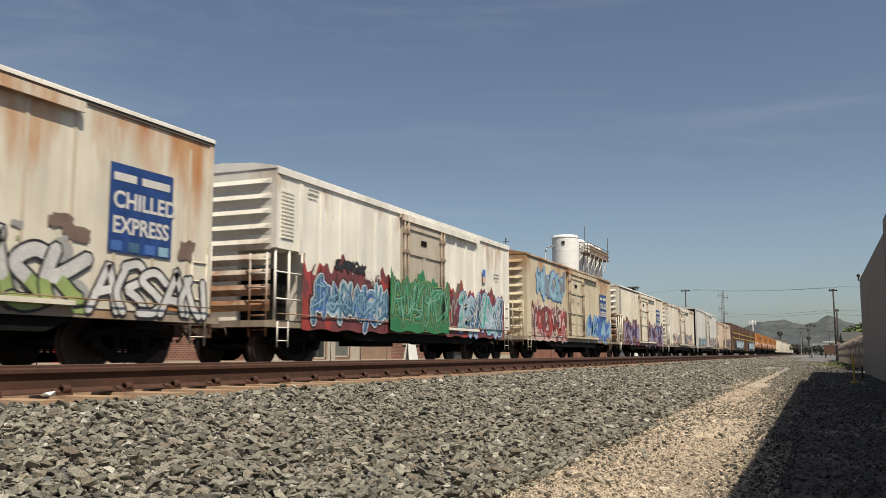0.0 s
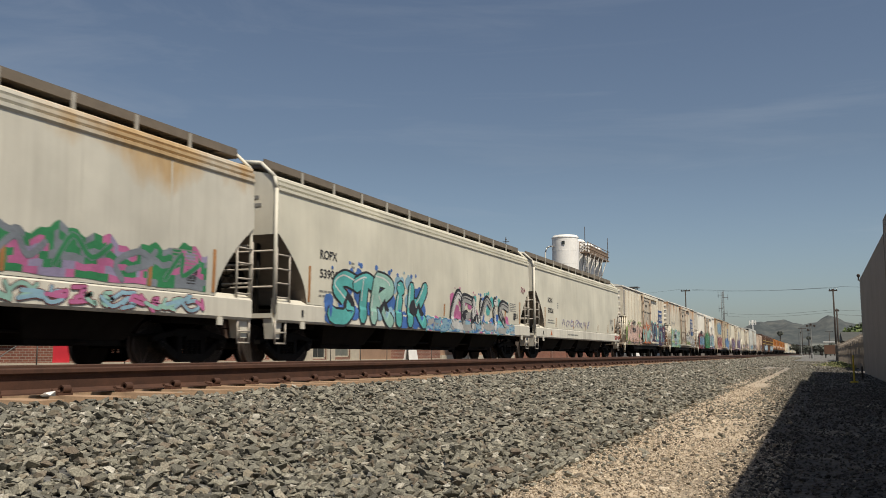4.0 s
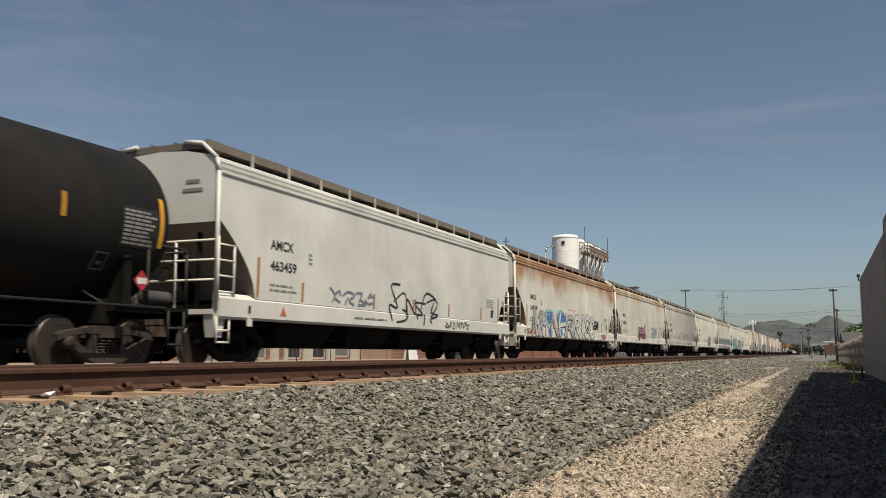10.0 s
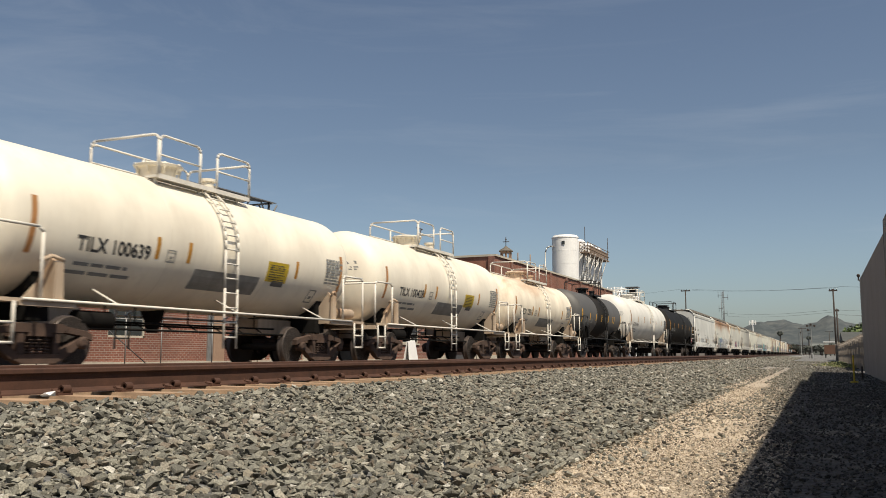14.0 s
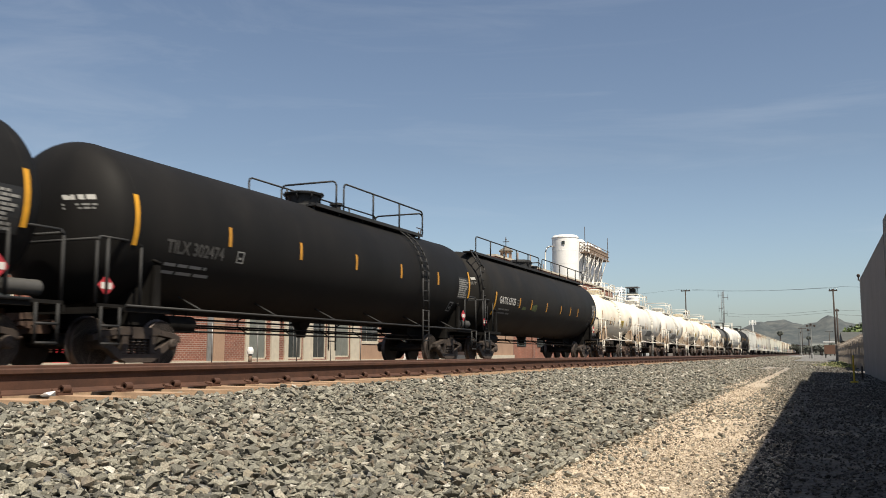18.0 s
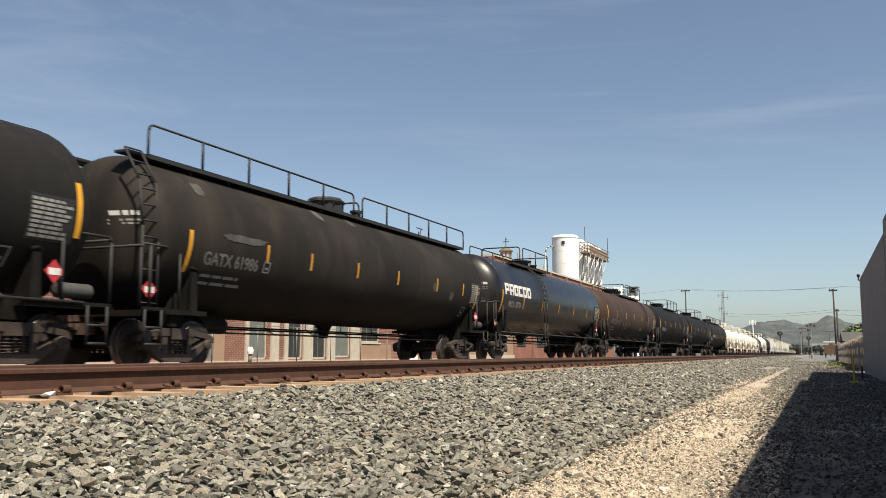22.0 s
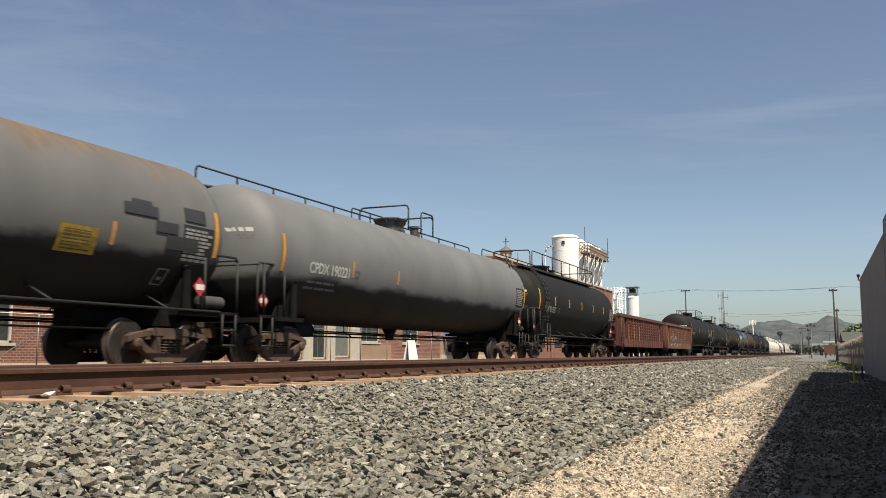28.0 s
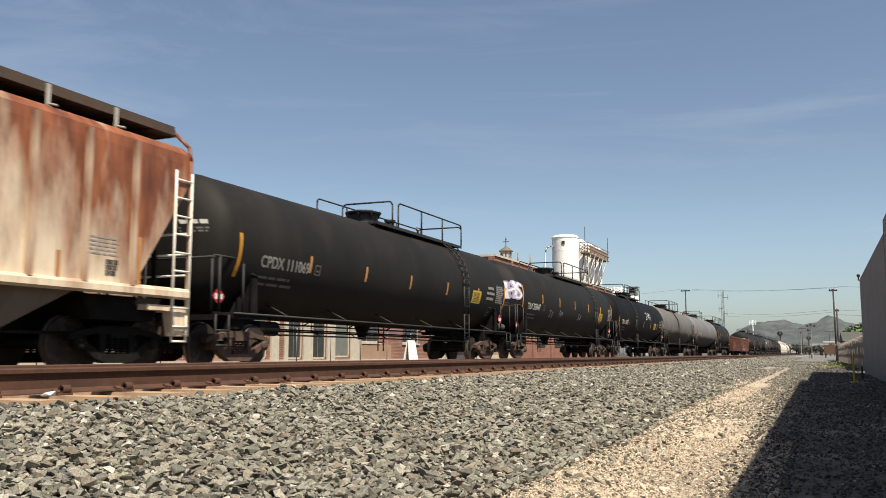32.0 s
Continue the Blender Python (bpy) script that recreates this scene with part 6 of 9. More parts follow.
    graffiti(-6.75, -2.55, 0.92, 2.12, s, e, "steel blue sky", "white", n=6, seed=13, edge="black", weight=0.28, wild=0.18, busy=3, shine="sky", inner="steel", off=0.016)
    graffiti(-5.6, -3.9, 2.30, 2.62, s, e, "black", "black", n=5, seed=30, weight=0.2, off=0.018)
    graffiti(1.5, 7.2, 0.89, 2.40, s, e, "black", "maroon", ground="maroon maroon red brown", n=6, seed=14, weight=0.05, busy=0)
    graffiti(2.6, 6.95, 0.92, 2.30, s, e, "teal sky steel", "white", n=5, seed=14, edge="blue", weight=0.34, wild=0.14, busy=3, shine="white", off=0.016)
    graffiti(1.6, 2.5, 1.1, 2.1, s, e, "silver", "silver", n=2, seed=26, weight=0.12, off=0.018)
    graffiti(-2.5, 1.5, 0.95, 2.45, door, e, "green green", "black", ground="green green", n=6, seed=15, edge="lime", shine="mint", wild=0.2, weight=0.22, busy=3)
    lettering("725 114", -4.0, 2.22, 0.24, s, INK_WHITE, e, off=0.045, width=0.85)
    bars(-6.75, 3.98, 0.6, 0.2, 2, s, INK_GREY, e, 3)
    bars(6.2, 3.0, 0.7, 0.25, 2, s, INK_GREY, e, 3)
    plate(5.0, 5.28, 3.02, 3.28, s, SPRAY["blue"], e, "shield_emblem", "small blue and red shield emblem")
    plate(5.0, 5.28, 2.80, 3.02, s, SPRAY["salmon"], e, "shield_emblem")
    e, s, yb = reefer(15.15, -3.05, "cream insulated boxcar with rust stains, blue sign and black-outlined graffiti", CREAM_B, top=4.48, sign=True, door_mat=DOOR_BEIGE, post_mat=POST_GRIME, roof_mat=ROOF_WHITE, end_mat=END_RUST)
    door = lambda y, z: s(y, z) + (0.11 if y < 1.55 else 0)
    tag_letters("ARSAN", 4.95, 7.85, 0.92, 1.82, s, e, "white", "black", seed=16, thick=0.19, rim=0.045, jitter=0.2, overlap=1.3)
    tag_letters("TASK", 2.0, 4.75, 0.92, 2.02, s, e, "white", "black", cloud="silver silver lime", low="lime", seed=17, thick=0.26, rim=0.045, jitter=0.18, overlap=1.25)
    graffiti(-6.65, -1.75, 0.90, 2.20, s, e, "mint lime violet mint", "slate", ground="mint lime silver mint", edge="teal", n=5, seed=18, weight=0.30, wild=0.2, shine="white")
    for y, z in ((-0.75, 1.45), (0.25, 1.38), (-0.25, 1.28)):
        smear(y, y + 0.42, z, z + 0.34, door, SPRAY["brown"], e, "paint_dab", "brown dab of paint over old tags")
    for a, b, c, d in ((3.95, 4.5, 2.24, 2.50), (4.25, 4.85, 2.06, 2.32), (7.0, 7.5, 2.0, 2.42), (1.75, 2.25, 2.40, 2.70)):
        smear(a, b, c, d, s, SPRAY["brown"], e, "paint_dab", "brown dab of paint over old tags")
    graffiti(-6.6, -4.3, 2.5, 3.0, s, e, "slate", "slate", n=4, seed=22, weight=0.04)
    lettering("902033", -5.3, 1.62, 0.30, s, INK_BLACK, e, off=0.022)
    e, s, yb = reefer(-3.05, -21.2, "cream insulated boxcar with pink, orange and purple graffiti", CREAM_A, top=4.46, sign=True, door_mat=DOOR_BEIGE, post_mat=POST_GRIME, roof_mat=ROOF_WHITE, end_mat=END_RUST)
    door = lambda y, z: s(y, z) + 0.11
    tag_letters("NAMIS", -6.4, -1.7, 0.92, 2.2, s, e, "salmon", "black", cloud="lime lime salmon", seed=20, thick=0.34, rim=0.035, slant=0.0, shine="white")
    graffiti(-6.95, -6.45, 1.15, 2.0, s, e, "black", "black", ground="lime", n=1, seed=23, weight=0.1)
    graffiti(-1.62, 1.36, 1.05, 2.25, door, e, "silver mint", "orange", ground="orange orange salmon", n=4, seed=21, weight=0.1, busy=0)
    tag_letters("UIMTD", -1.85, 1.55, 1.08, 1.95, door, e, "mint white mint", "slate", seed=21, thick=0.26, rim=0.025, off=0.014)
    tag_letters("TCUEM", 1.75, 7.85, 0.92, 2.40, s, e, "purple purple steel", "mint", cloud="purple purple steel", shine="mint", seed=24, thick=0.24, rim=0.035, slant=0.2, jitter=0.14, overlap=1.3)
    for y, z in ((4.3, 2.38), (4.6, 2.34), (5.1, 2.30), (7.2, 2.22), (7.4, 2.30), (7.9, 1.4)):
        graffiti(y, y + 0.14, z - 0.1, z + 0.08, s, e, "red", "red", n=1, seed=3, weight=0.6, busy=0)
    lettering("ARMN", -5.1, 2.18, 0.28, s, INK_BLACK, e, off=0.022, width=1.05)
    lettering("902098", -5.15, 1.68, 0.30, s, INK_BLACK, e, off=0.022, width=1.0)


def hoppers():
    def marks(e, s, code, number, ye, y=1.75):
        y = -ye + y
        lettering(code, y, 2.55, 0.21, s, INK_BLACK, e, 1.05)
        lettering(number, y, 2.09, 0.21, s, INK_BLACK, e, 1.18)
        bars(y + 1.55, 2.32, 0.18, 0.3, 3, s, INK_GREY, e, 2)

    e, s, ye = hopper(-21.2, -39.05, "light grey curved-side covered hopper with faint purple tag", HOP_A, HOP_SILL)
    marks(e, s, "ROIX", "57038", ye)
    graffiti(-4.48, 1.07, 1.5, 1.95, s, e, "violet", "violet", n=7, seed=31, weight=0.08)
    graffiti(7.04, 8.53, 1.08, 1.36, s, e, "red", "red", n=5, seed=32, weight=0.14)
    e, s, ye = hopper(-39.05, -58.4, "light grey covered hopper with teal, blue and pink graffiti", HOP_F, HOP_SILL)
    marks(e, s, "ROPX", "53906", ye)
    tag_letters("STRIK", -6.9, -1.4, 1.0, 2.35, s, e, "teal teal mint", "black", cloud="blue blue blue sky", shine="white", seed=33, thick=0.27, rim=0.06, jitter=0.1)
    graffiti(-1.4, -0.5, 1.02, 1.36, s, e, "blue", "sky", ground="blue", n=2, seed=27, weight=0.2)
    graffiti(-1.4, 7.1, 1.0, 1.38, s, e, "sky silver sky", "blue", ground="blue sky white pink silver", n=14, seed=34, weight=0.24, edge="teal", wild=0.2)
    tag_letters("CEMCIS", 0.9, 6.3, 1.02, 2.20, s, e, "white silver", "black", cloud="pink pink teal blue teal pink", shine="black", seed=35, thick=0.2, rim=0.055, jitter=0.16, overlap=1.3)
    graffiti(8.05, 8.6, 2.68, 2.96, s, e, "maroon", "pink", n=3, seed=35, weight=0.14)
    graffiti(7.2, 7.7, 1.6, 1.9, s, e, "black", "black", n=3, seed=36, weight=0.1)
    e, s, ye = hopper(-58.4, -77.5, "grey covered hopper with a smeared green and pink graffiti band", HOP_C, HOP_SILL)
    marks(e, s, "AMCX", "463276", ye)
    graffiti(-7.04, 7.46, 1.5, 2.2, s, e, "slate green", "slate", ground="green slate green pink violet", n=12, seed=36, weight=0.12)
    graffiti(-7.04, 7.46, 1.02, 1.36, s, e, "mint sky pink", "maroon", n=26, seed=37, weight=0.2)
    graffiti(-8.1, -6.29, 2.6, 3.5, s, e, "slate", "slate", n=2, seed=38, weight=0.05)
    e, s, ye = hopper(-77.5, -96.38, "cream-grey curved-side covered hopper with a slate tag", HOP_F, HOP_SILL)
    marks(e, s, "AMCX", "463201", ye)
    graffiti(0.3, 3.0, 1.05, 2.25, s, e, "slate", "slate", n=4, seed=39, weight=0.24)
    graffiti(5.54, 6.72, 1.5, 2.2, s, e, "black", "black", n=4, seed=40, weight=0.06)
    graffiti(-4.16, 2.77, 1.48, 1.95, s, e, "silver", "silver", n=7, seed=41, weight=0.06)
    e, s, ye = hopper(-96.38, -115.2, "dusty grey covered hopper with faded grey tags", HOP_B, SILL_DUST)
    marks(e, s, "AMCX", "463202", ye)
    graffiti(-3.73, 4.8, 1.5, 2.2, s, e, "silver", "silver", n=8, seed=42, weight=0.08)
    graffiti(-5.33, -4.05, 1.5, 1.9, s, e, "lime", "lime", n=2, seed=43, weight=0.1)
    graffiti(2.67, 5.86, 1.06, 1.36, s, e, "slate", "slate", n=8, seed=44, weight=0.1)
    e, s, ye = hopper(-115.2, -134.07, "grey covered hopper with rust haze and a red tag", HOP_C, HOP_SILL)
    marks(e, s, "AMCX", "104506", ye)
    graffiti(-2.13, 0.21, 1.25, 2.1, s, e, "red red", "purple", n=3, seed=45, weight=0.3, edge="purple", shine="white")
    graffiti(2.56, 4.9, 1.25, 2.2, s, e, "silver", "slate", n=4, seed=46, weight=0.18)
    graffiti(5.2, 6.1, 1.10, 1.32, s, e, "slate", "slate", n=3, seed=47, weight=0.08)
    e, s, ye = hopper(-134.07, -152.95, "grey covered hopper with heavy brown rust and white graffiti", HOP_D, HOP_SILL)
    marks(e, s, "AMCX", "104599", ye)
    tag_letters("AWRH", -6.95, -4.9, 1.02, 2.15, s, e, "silver white", "black", seed=48, thick=0.22, rim=0.025)
    tag_letters("TT", -5.2, -1.75, 1.02, 2.15, s, e, "blue", "mint", edge="sky", shine="mint", seed=50, thick=0.34, rim=0.045, overlap=0.7, slant=0.0)
    tag_letters("NHR", -4.2, -0.2, 1.02, 2.1, s, e, "silver white silver", "black", seed=52, off=0.02, thick=0.18, rim=0.025)
    tag_letters("RISC", 0.05, 4.0, 1.02, 2.2, s, e, "white", "black", seed=49, thick=0.2, rim=0.035, slant=0.05)
    graffiti(3.8, 5.05, 1.5, 2.05, s, e, "black", "black", n=3, seed=50, weight=0.16)
    graffiti(-7.75, -7.05, 1.06, 1.34, s, e, "red", "red", n=4, seed=51, weight=0.14)
    graffiti(5.7, 6.9, 1.06, 1.34, s, e, "red", "red", n=4, seed=53, weight=0.12)
    bars(-1.2, 2.32, 1.5, 0.10, 1, s, SPRAY["salmon"], e, 17)
    e, s, ye = hopper(-152.95, -171.75, "clean light grey covered hopper with black looping tags", HOP_E, HOP_E)
    marks(e, s, "AMCX", "463459", ye)
    graffiti(-1.6, 1.9, 1.05, 2.25, s, e, "black", "black", n=3, seed=52, weight=0.04, wild=0.3)
    graffiti(-1.2, 2.2, 1.10, 2.10, s, e, "black", "black", n=3, seed=55, weight=0.035, wild=0.3)
    graffiti(-4.69, -2.13, 1.48, 1.9, s, e, "slate", "slate", n=4, seed=53, weight=0.1)
    graffiti(2.56, 4.69, 1.06, 1.34, s, e, "black", "black", n=7, seed=54, weight=0.08)


def tanks():
    INK_SOFT = plain("slightly worn white stencil paint", (0.46, 0.45, 0.42), 0.7)
    INK_PALE = plain("soft white stencil paint", (0.22, 0.215, 0.20), 0.7)
    INK_DIM = plain("faded stencil paint", (0.12, 0.116, 0.108), 0.75)
    INK_DARK = plain("nearly worn-off stencil paint", (0.05, 0.048, 0.045), 0.75)
    PANEL_GREY = plain("grey panel paint", (0.24, 0.23, 0.21), 0.7, 0, 0.25)
    MOSS = plain("mossy green smear", (0.045, 0.06, 0.012), 0.8, 0, 0.4)
    SCUFF = plain("scuffed grey patch", (0.06, 0.057, 0.05), 0.8, 0, 0.4)
    YELLOW_DULL = plain("dulled yellow enamel", (0.30, 0.19, 0.018), 0.6, 0, 0.3, 5)
    PANEL_DARK = plain("black stencil panel", (0.012, 0.012, 0.012), 0.6)

    def frame_mark(e, s, y, z, a, ink):
        """A small stencilled square with a letter bar in it."""
        bm = bmesh.new()
        for q, r, u, v in ((0, a, 0, 0.025), (0, a, a - 0.025, a), (0, 0.03, 0.025, a - 0.025), (a - 0.03, a, 0.025, a - 0.025), (a * 0.3, a * 0.7, a * 0.3, a * 0.5)):
            bm.faces.new([bm.verts.new(on_side(s, y + b, z + c, 0.012)) for b, c in ((q, u), (r, u), (r, v), (q, v))])
        tagged(part("frame_mark", bm, ink, e), kind="stuff")

    def small_print(e, s, yc, ink, zc, code="", size=0.24, y=None, rear=0.85, print_ink=None, words=False, plate_y=None, data=True, strip=True):
        y = -yc + rear if y is None else y
        fine = print_ink or (INK_DIM if ink is INK_PALE or ink is INK_SOFT else INK_GREY)
        if code:
            lettering(code, y, zc - 0.47, size, s, ink, e, 0.95, off=0.005, lean=-0.1)
            frame_mark(e, s, y + len(code) * size * 0.80, zc - 0.48, 0.24, fine)
        bars(y + 0.05, zc - 0.72, 1.6, 0.07, 1, s, fine, e, 3, fill=0.8)
        bars(y - 0.05, zc - 0.86, 1.9, 0.07, 1, s, fine, e, 13, fill=0.8)
        if data:
            if ink is not INK_BLACK:
                plate(yc - 0.98, yc - 0.08, zc - 0.50, zc + 0.22, s, PANEL_DARK, e, "data_panel", "dark panel with fine white print")
            bars(yc - 0.94, zc - 0.47, 0.82, 0.64, 9, s, INK_PALE if ink is not INK_BLACK else INK_GREY, e, 4, fill=0.65, off=0.016)
        frame_mark(e, s, yc - 1.42, zc - 0.94, 0.30, fine)
        if words:
            for k, (a, b) in enumerate(((0.12, 0.70), (0.0, 0.86), (0.0, 0.92))):
                bars(yc - 1.92 + a, zc - 0.02 - 0.19 * k, b - a, 0.11, 1, s, INK_PALE, e, k + 23, "warning_bar", off=0.014, fill=0.9)
        if plate_y is not None:
            py = yc + plate_y
            plate(py - 0.2, py + 0.62, zc - 0.58, zc - 0.14, s, YELLOW_DULL if ink is INK_DIM else YELLOW, e, "notice_plate", "yellow notice plate")
            bars(py - 0.12, zc - 0.55, 0.66, 0.36, 7, s, INK_DARK, e, 5, fill=0.35, off=0.016)
            if strip:
                plate(py + 0.08, py + 0.55, zc - 0.67, zc - 0.55, s, INK_DIM, e, "notice_strip", "small pale notice strip")
        bars(-yc - 0.715, zc + 0.30, 0.20, 0.10, 1, s, fine if ink is INK_BLACK else INK_SOFT, e, 9, "end_mark", off=0.012, fill=0.9)
        bars(-yc - 0.725, zc + 0.12, 0.20, 0.13, 2, s, fine, e, 19, "end_mark", off=0.012)

    black = dict(placard=True, far_back=1.5, rail_mat=RAIL_BLACK, fit_mat=RAIL_BLACK)
    rear_cage = dict(cage=(-3.4, -3.0, 1.9), dome_y=0.0, ladder_y=-3.1)
    white = dict(rail_mat=RAIL_WHITE, saddle=CREAM_SADDLE, tape=TAPE_OLD, truck_mat=TRUCK_RUST, R=1.33, zc=2.46, head=0.66, inset=0.45, cage=(-1.54, -0.28, 0.28, 1.43), rail_h=0.74, dome_r=0.45, dome_y=-0.55, ladder_y=0.13, stripe_in=0.2, strips=(-1.95, -1.06, 2.77), strip_z=-0.24, stripe_z=(-0.62, 0.28), seams=(-1.6, 1.6))
    e, s, yc = tank(-171.75, -187.77, "black tank car with short top platform", TANK_BLACK_B, zc=2.63, cage=(-0.9, -0.3, 1.2), dome_y=-1.0, ladder_y=1.0, seams=(-2.0, 2.0), **black)
    small_print(e, s, yc, INK_PALE, 2.63, "ACFX 200345", 0.25)
    e, s, yc = tank(-187.77, -204.19, "large white tank car with white railings", TANK_WHITE, R=1.54, zc=2.60, rail_mat=RAIL_WHITE, saddle=CREAM_SADDLE, tape=TAPE_OLD, truck_mat=TRUCK_RUST, cage=(-1.2, -0.3, 0.25, 1.6), dome_y=-0.4, ladder_y=0.7, seams=(-3.4, 0.4, 3.6))
    small_print(e, s, yc, INK_GREY, 2.60, "GGWX 4481", 0.22)
    e, s, yc = tank(-204.19, -215.81, "short slate and black tank car", TANK_SLATE, R=1.27, zc=2.43, strip_z=-0.15, strips=(-3.04, -1.65, -0.28, 1.42, 2.57, 2.98), dome_r=0.34, rail_h=0.76, head=0.62, inset=0.42, cage=(-0.35, 0.15, 0.85, 1.34), dome_y=0.3, ladder_y=0.43, stripe_z=(-0.5, 0.2), tape=REFLECT_NEW, strip_tape=REFLECT_NEW, rail_mat=RAIL_BLACK, fit_mat=RAIL_BLACK)
    bm = bmesh.new()
    lathe(bm, [(-1.35, 1.26), (-1.35, 1.278), (1.55, 1.278), (1.55, 1.26)], "y", 56, (0, 0, 2.43))
    part("jacket_band", bm, TANK_BLACK_C, e, "black band round the tank")
    small_print(e, s, yc, INK_PALE, 2.43, "GATX 6339", 0.24, data=False)
    e, s, yc = tank(-215.81, -226.97, "short cream tank car with brown stains", TANK_CREAM_B, **dict(white, R=1.25, zc=2.35))
    small_print(e, s, yc, INK_BLACK, 2.40, "PVCX 13311", 0.25)
    plate(-0.79, 1.40, 1.50, 1.86, s, PANEL_GREY, e, "grey_panel", "grey painted panel behind the ladder")
    e, s, yc = tank(-226.97, -238.88, "short cream tank car with white railings", TANK_CREAM, **white)
    small_print(e, s, yc, INK_BLACK, 2.46, "TILX 100428", 0.24, rear=1.15, plate_y=-3.2)
    plate(-0.79, 1.40, 1.56, 1.94, s, PANEL_GREY, e, "grey_panel", "grey painted panel behind the ladder")
    e, s, yc = tank(-238.88, -251.1, "cream tank car with a caged top platform", TANK_CREAM, **white)
    small_print(e, s, yc, INK_BLACK, 2.46, "TILX 100639", 0.245, rear=1.15, plate_y=-3.2)
    plate(-0.79, 1.40, 1.56, 1.94, s, PANEL_GREY, e, "grey_panel", "grey painted panel behind the ladder")
    e, s, yc = tank(-251.1, -263.0, "white tank car with grey scrawled tags", TANK_WHITE, **white)
    small_print(e, s, yc, INK_BLACK, 2.46, "UTLX 13606", 0.25, rear=1.15, plate_y=-3.2)
    plate(-0.79, 1.40, 1.56, 1.94, s, PANEL_GREY, e, "grey_panel", "grey painted panel behind the ladder")
    tag_letters("EIK", 0.70, 1.95, 2.05, 2.75, s, e, "white", "brown", seed=61, thick=0.18, rim=0.03)
    e, s, yc = tank(-263.0, -274.9, "short white tank car with dusty shell", TANK_WHITE, **white)
    small_print(e, s, yc, INK_BLACK, 2.46, "TILX 100414", 0.24)
    plate(-0.79, 1.40, 1.56, 1.94, s, PANEL_GREY, e, "grey_panel", "grey painted panel behind the ladder")
    e, s, yc = tank(-274.9, -285.85, "short cream-white tank car with brown mark on its end", TANK_CREAM, **white)
    small_print(e, s, yc, INK_BLACK, 2.46, "UTLX 125624", 0.24, rear=1.15, plate_y=-3.2)
    e, s, yc = tank(-285.85, -304.7, "black tank car with a full-length roof walkway", TANK_BLACK_B, zc=2.58, walkway=(-8.2, 8.07), rail_h=0.54, dome_y=-0.15, ladder_y=-8.62, strips=(-4.9, -3.35, -1.08, 1.25, 2.96, 4.37), stripe_in=0.42, stripe_z=(-0.85, 0.0), strip_z=-0.27, hand_rail=False, **black)
    small_print(e, s, yc, INK_SOFT, 2.66, "GATX 63125", 0.26, rear=0.9)
    smear(-4.55, -4.0, 2.05, 2.2, s, MOSS, e, "paint_smear", "faded green paint smear")
    smear(-3.2, -2.5, 2.05, 2.35, s, MOSS, e, "paint_smear", "faded green paint smear")
    e, s, yc = tank(-304.7, -323.14, "long black tank car with top railings", TANK_BLACK, **black)
    small_print(e, s, yc, INK_DARK, 2.62, "TILX 302474", 0.24)
    e, s, yc = tank(-323.14, -341.2, "long black tank car with amber reflector strips", TANK_BLACK, **black)
    small_print(e, s, yc, INK_PALE, 2.55, "SHPX 224203", 0.25, rear=1.15)
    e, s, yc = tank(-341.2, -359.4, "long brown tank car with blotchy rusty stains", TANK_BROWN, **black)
    small_print(e, s, yc, INK_DIM, 2.55, "SHPX 222231", 0.25, rear=1.15)
    graffiti(-3.6, -1.0, 1.75, 2.25, s, e, "brown", "brown", n=3, seed=62, weight=0.06)
    smear(2.2, 3.2, 1.85, 2.0, s, YELLOW_DULL, e, "paint_smear", "faded yellow paint smear")
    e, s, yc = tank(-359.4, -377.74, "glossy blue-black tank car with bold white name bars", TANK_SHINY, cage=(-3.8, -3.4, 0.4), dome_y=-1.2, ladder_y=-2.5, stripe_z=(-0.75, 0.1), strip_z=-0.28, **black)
    for k in range(6):
        y = -yc + 0.30 + 0.56 * k
        plate(y, y + 0.49, 2.56, 3.0, s, INK_WHITE, e, "name_block")
        if k not in (0, 1):
            plate(y + 0.15, y + 0.34 if k != 3 else y + 0.49, 2.68, 2.88, s, TANK_SHINY, e, "name_counter", off=0.010)
        else:
            plate(y + 0.14, y + 0.36, 2.80, 2.90, s, TANK_SHINY, e, "name_counter", off=0.010)
            plate(y + 0.16, y + 0.49 if k == 0 else y + 0.32, 2.56, 2.70, s, TANK_SHINY, e, "name_counter", off=0.010)
    small_print(e, s, yc, INK_PALE, 2.58, "PROX 30739", 0.22, rear=0.8)
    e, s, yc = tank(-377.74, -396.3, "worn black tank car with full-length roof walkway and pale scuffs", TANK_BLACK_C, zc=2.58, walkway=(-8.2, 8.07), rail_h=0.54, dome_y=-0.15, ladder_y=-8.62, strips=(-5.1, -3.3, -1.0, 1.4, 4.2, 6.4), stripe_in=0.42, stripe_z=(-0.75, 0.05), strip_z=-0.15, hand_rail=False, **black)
    small_print(e, s, yc, INK_DIM, 2.50, "GATX 61986", 0.25, rear=0.9)
    smear(-6.7, -5.1, 2.56, 2.72, s, SCUFF, e, "scuff", "pale scraped patch")
    for y, z in ((-7.3, 3.4), (-2.4, 3.6), (-0.6, 3.7), (3.9, 2.2), (5.3, 2.0)):
        smear(y, y + 0.35, z, z + 0.3, s, SCUFF, e, "scuff", "pale scraped patch")
    e, s, yc = tank(-396.3, -414.9, "dusty black tank car with a grey scrawl", TANK_BLACK_B, zc=2.58, **dict(rear_cage, cage=(-4.0, -3.5, 1.3), ladder_y=-3.7), **black)
    small_print(e, s, yc, INK_DIM, 2.52, "TILX 307712", 0.25, rear=1.0)
    graffiti(1.4, 4.2, 2.0, 2.45, s, e, "slate", "slate", n=6, seed=65, weight=0.09)
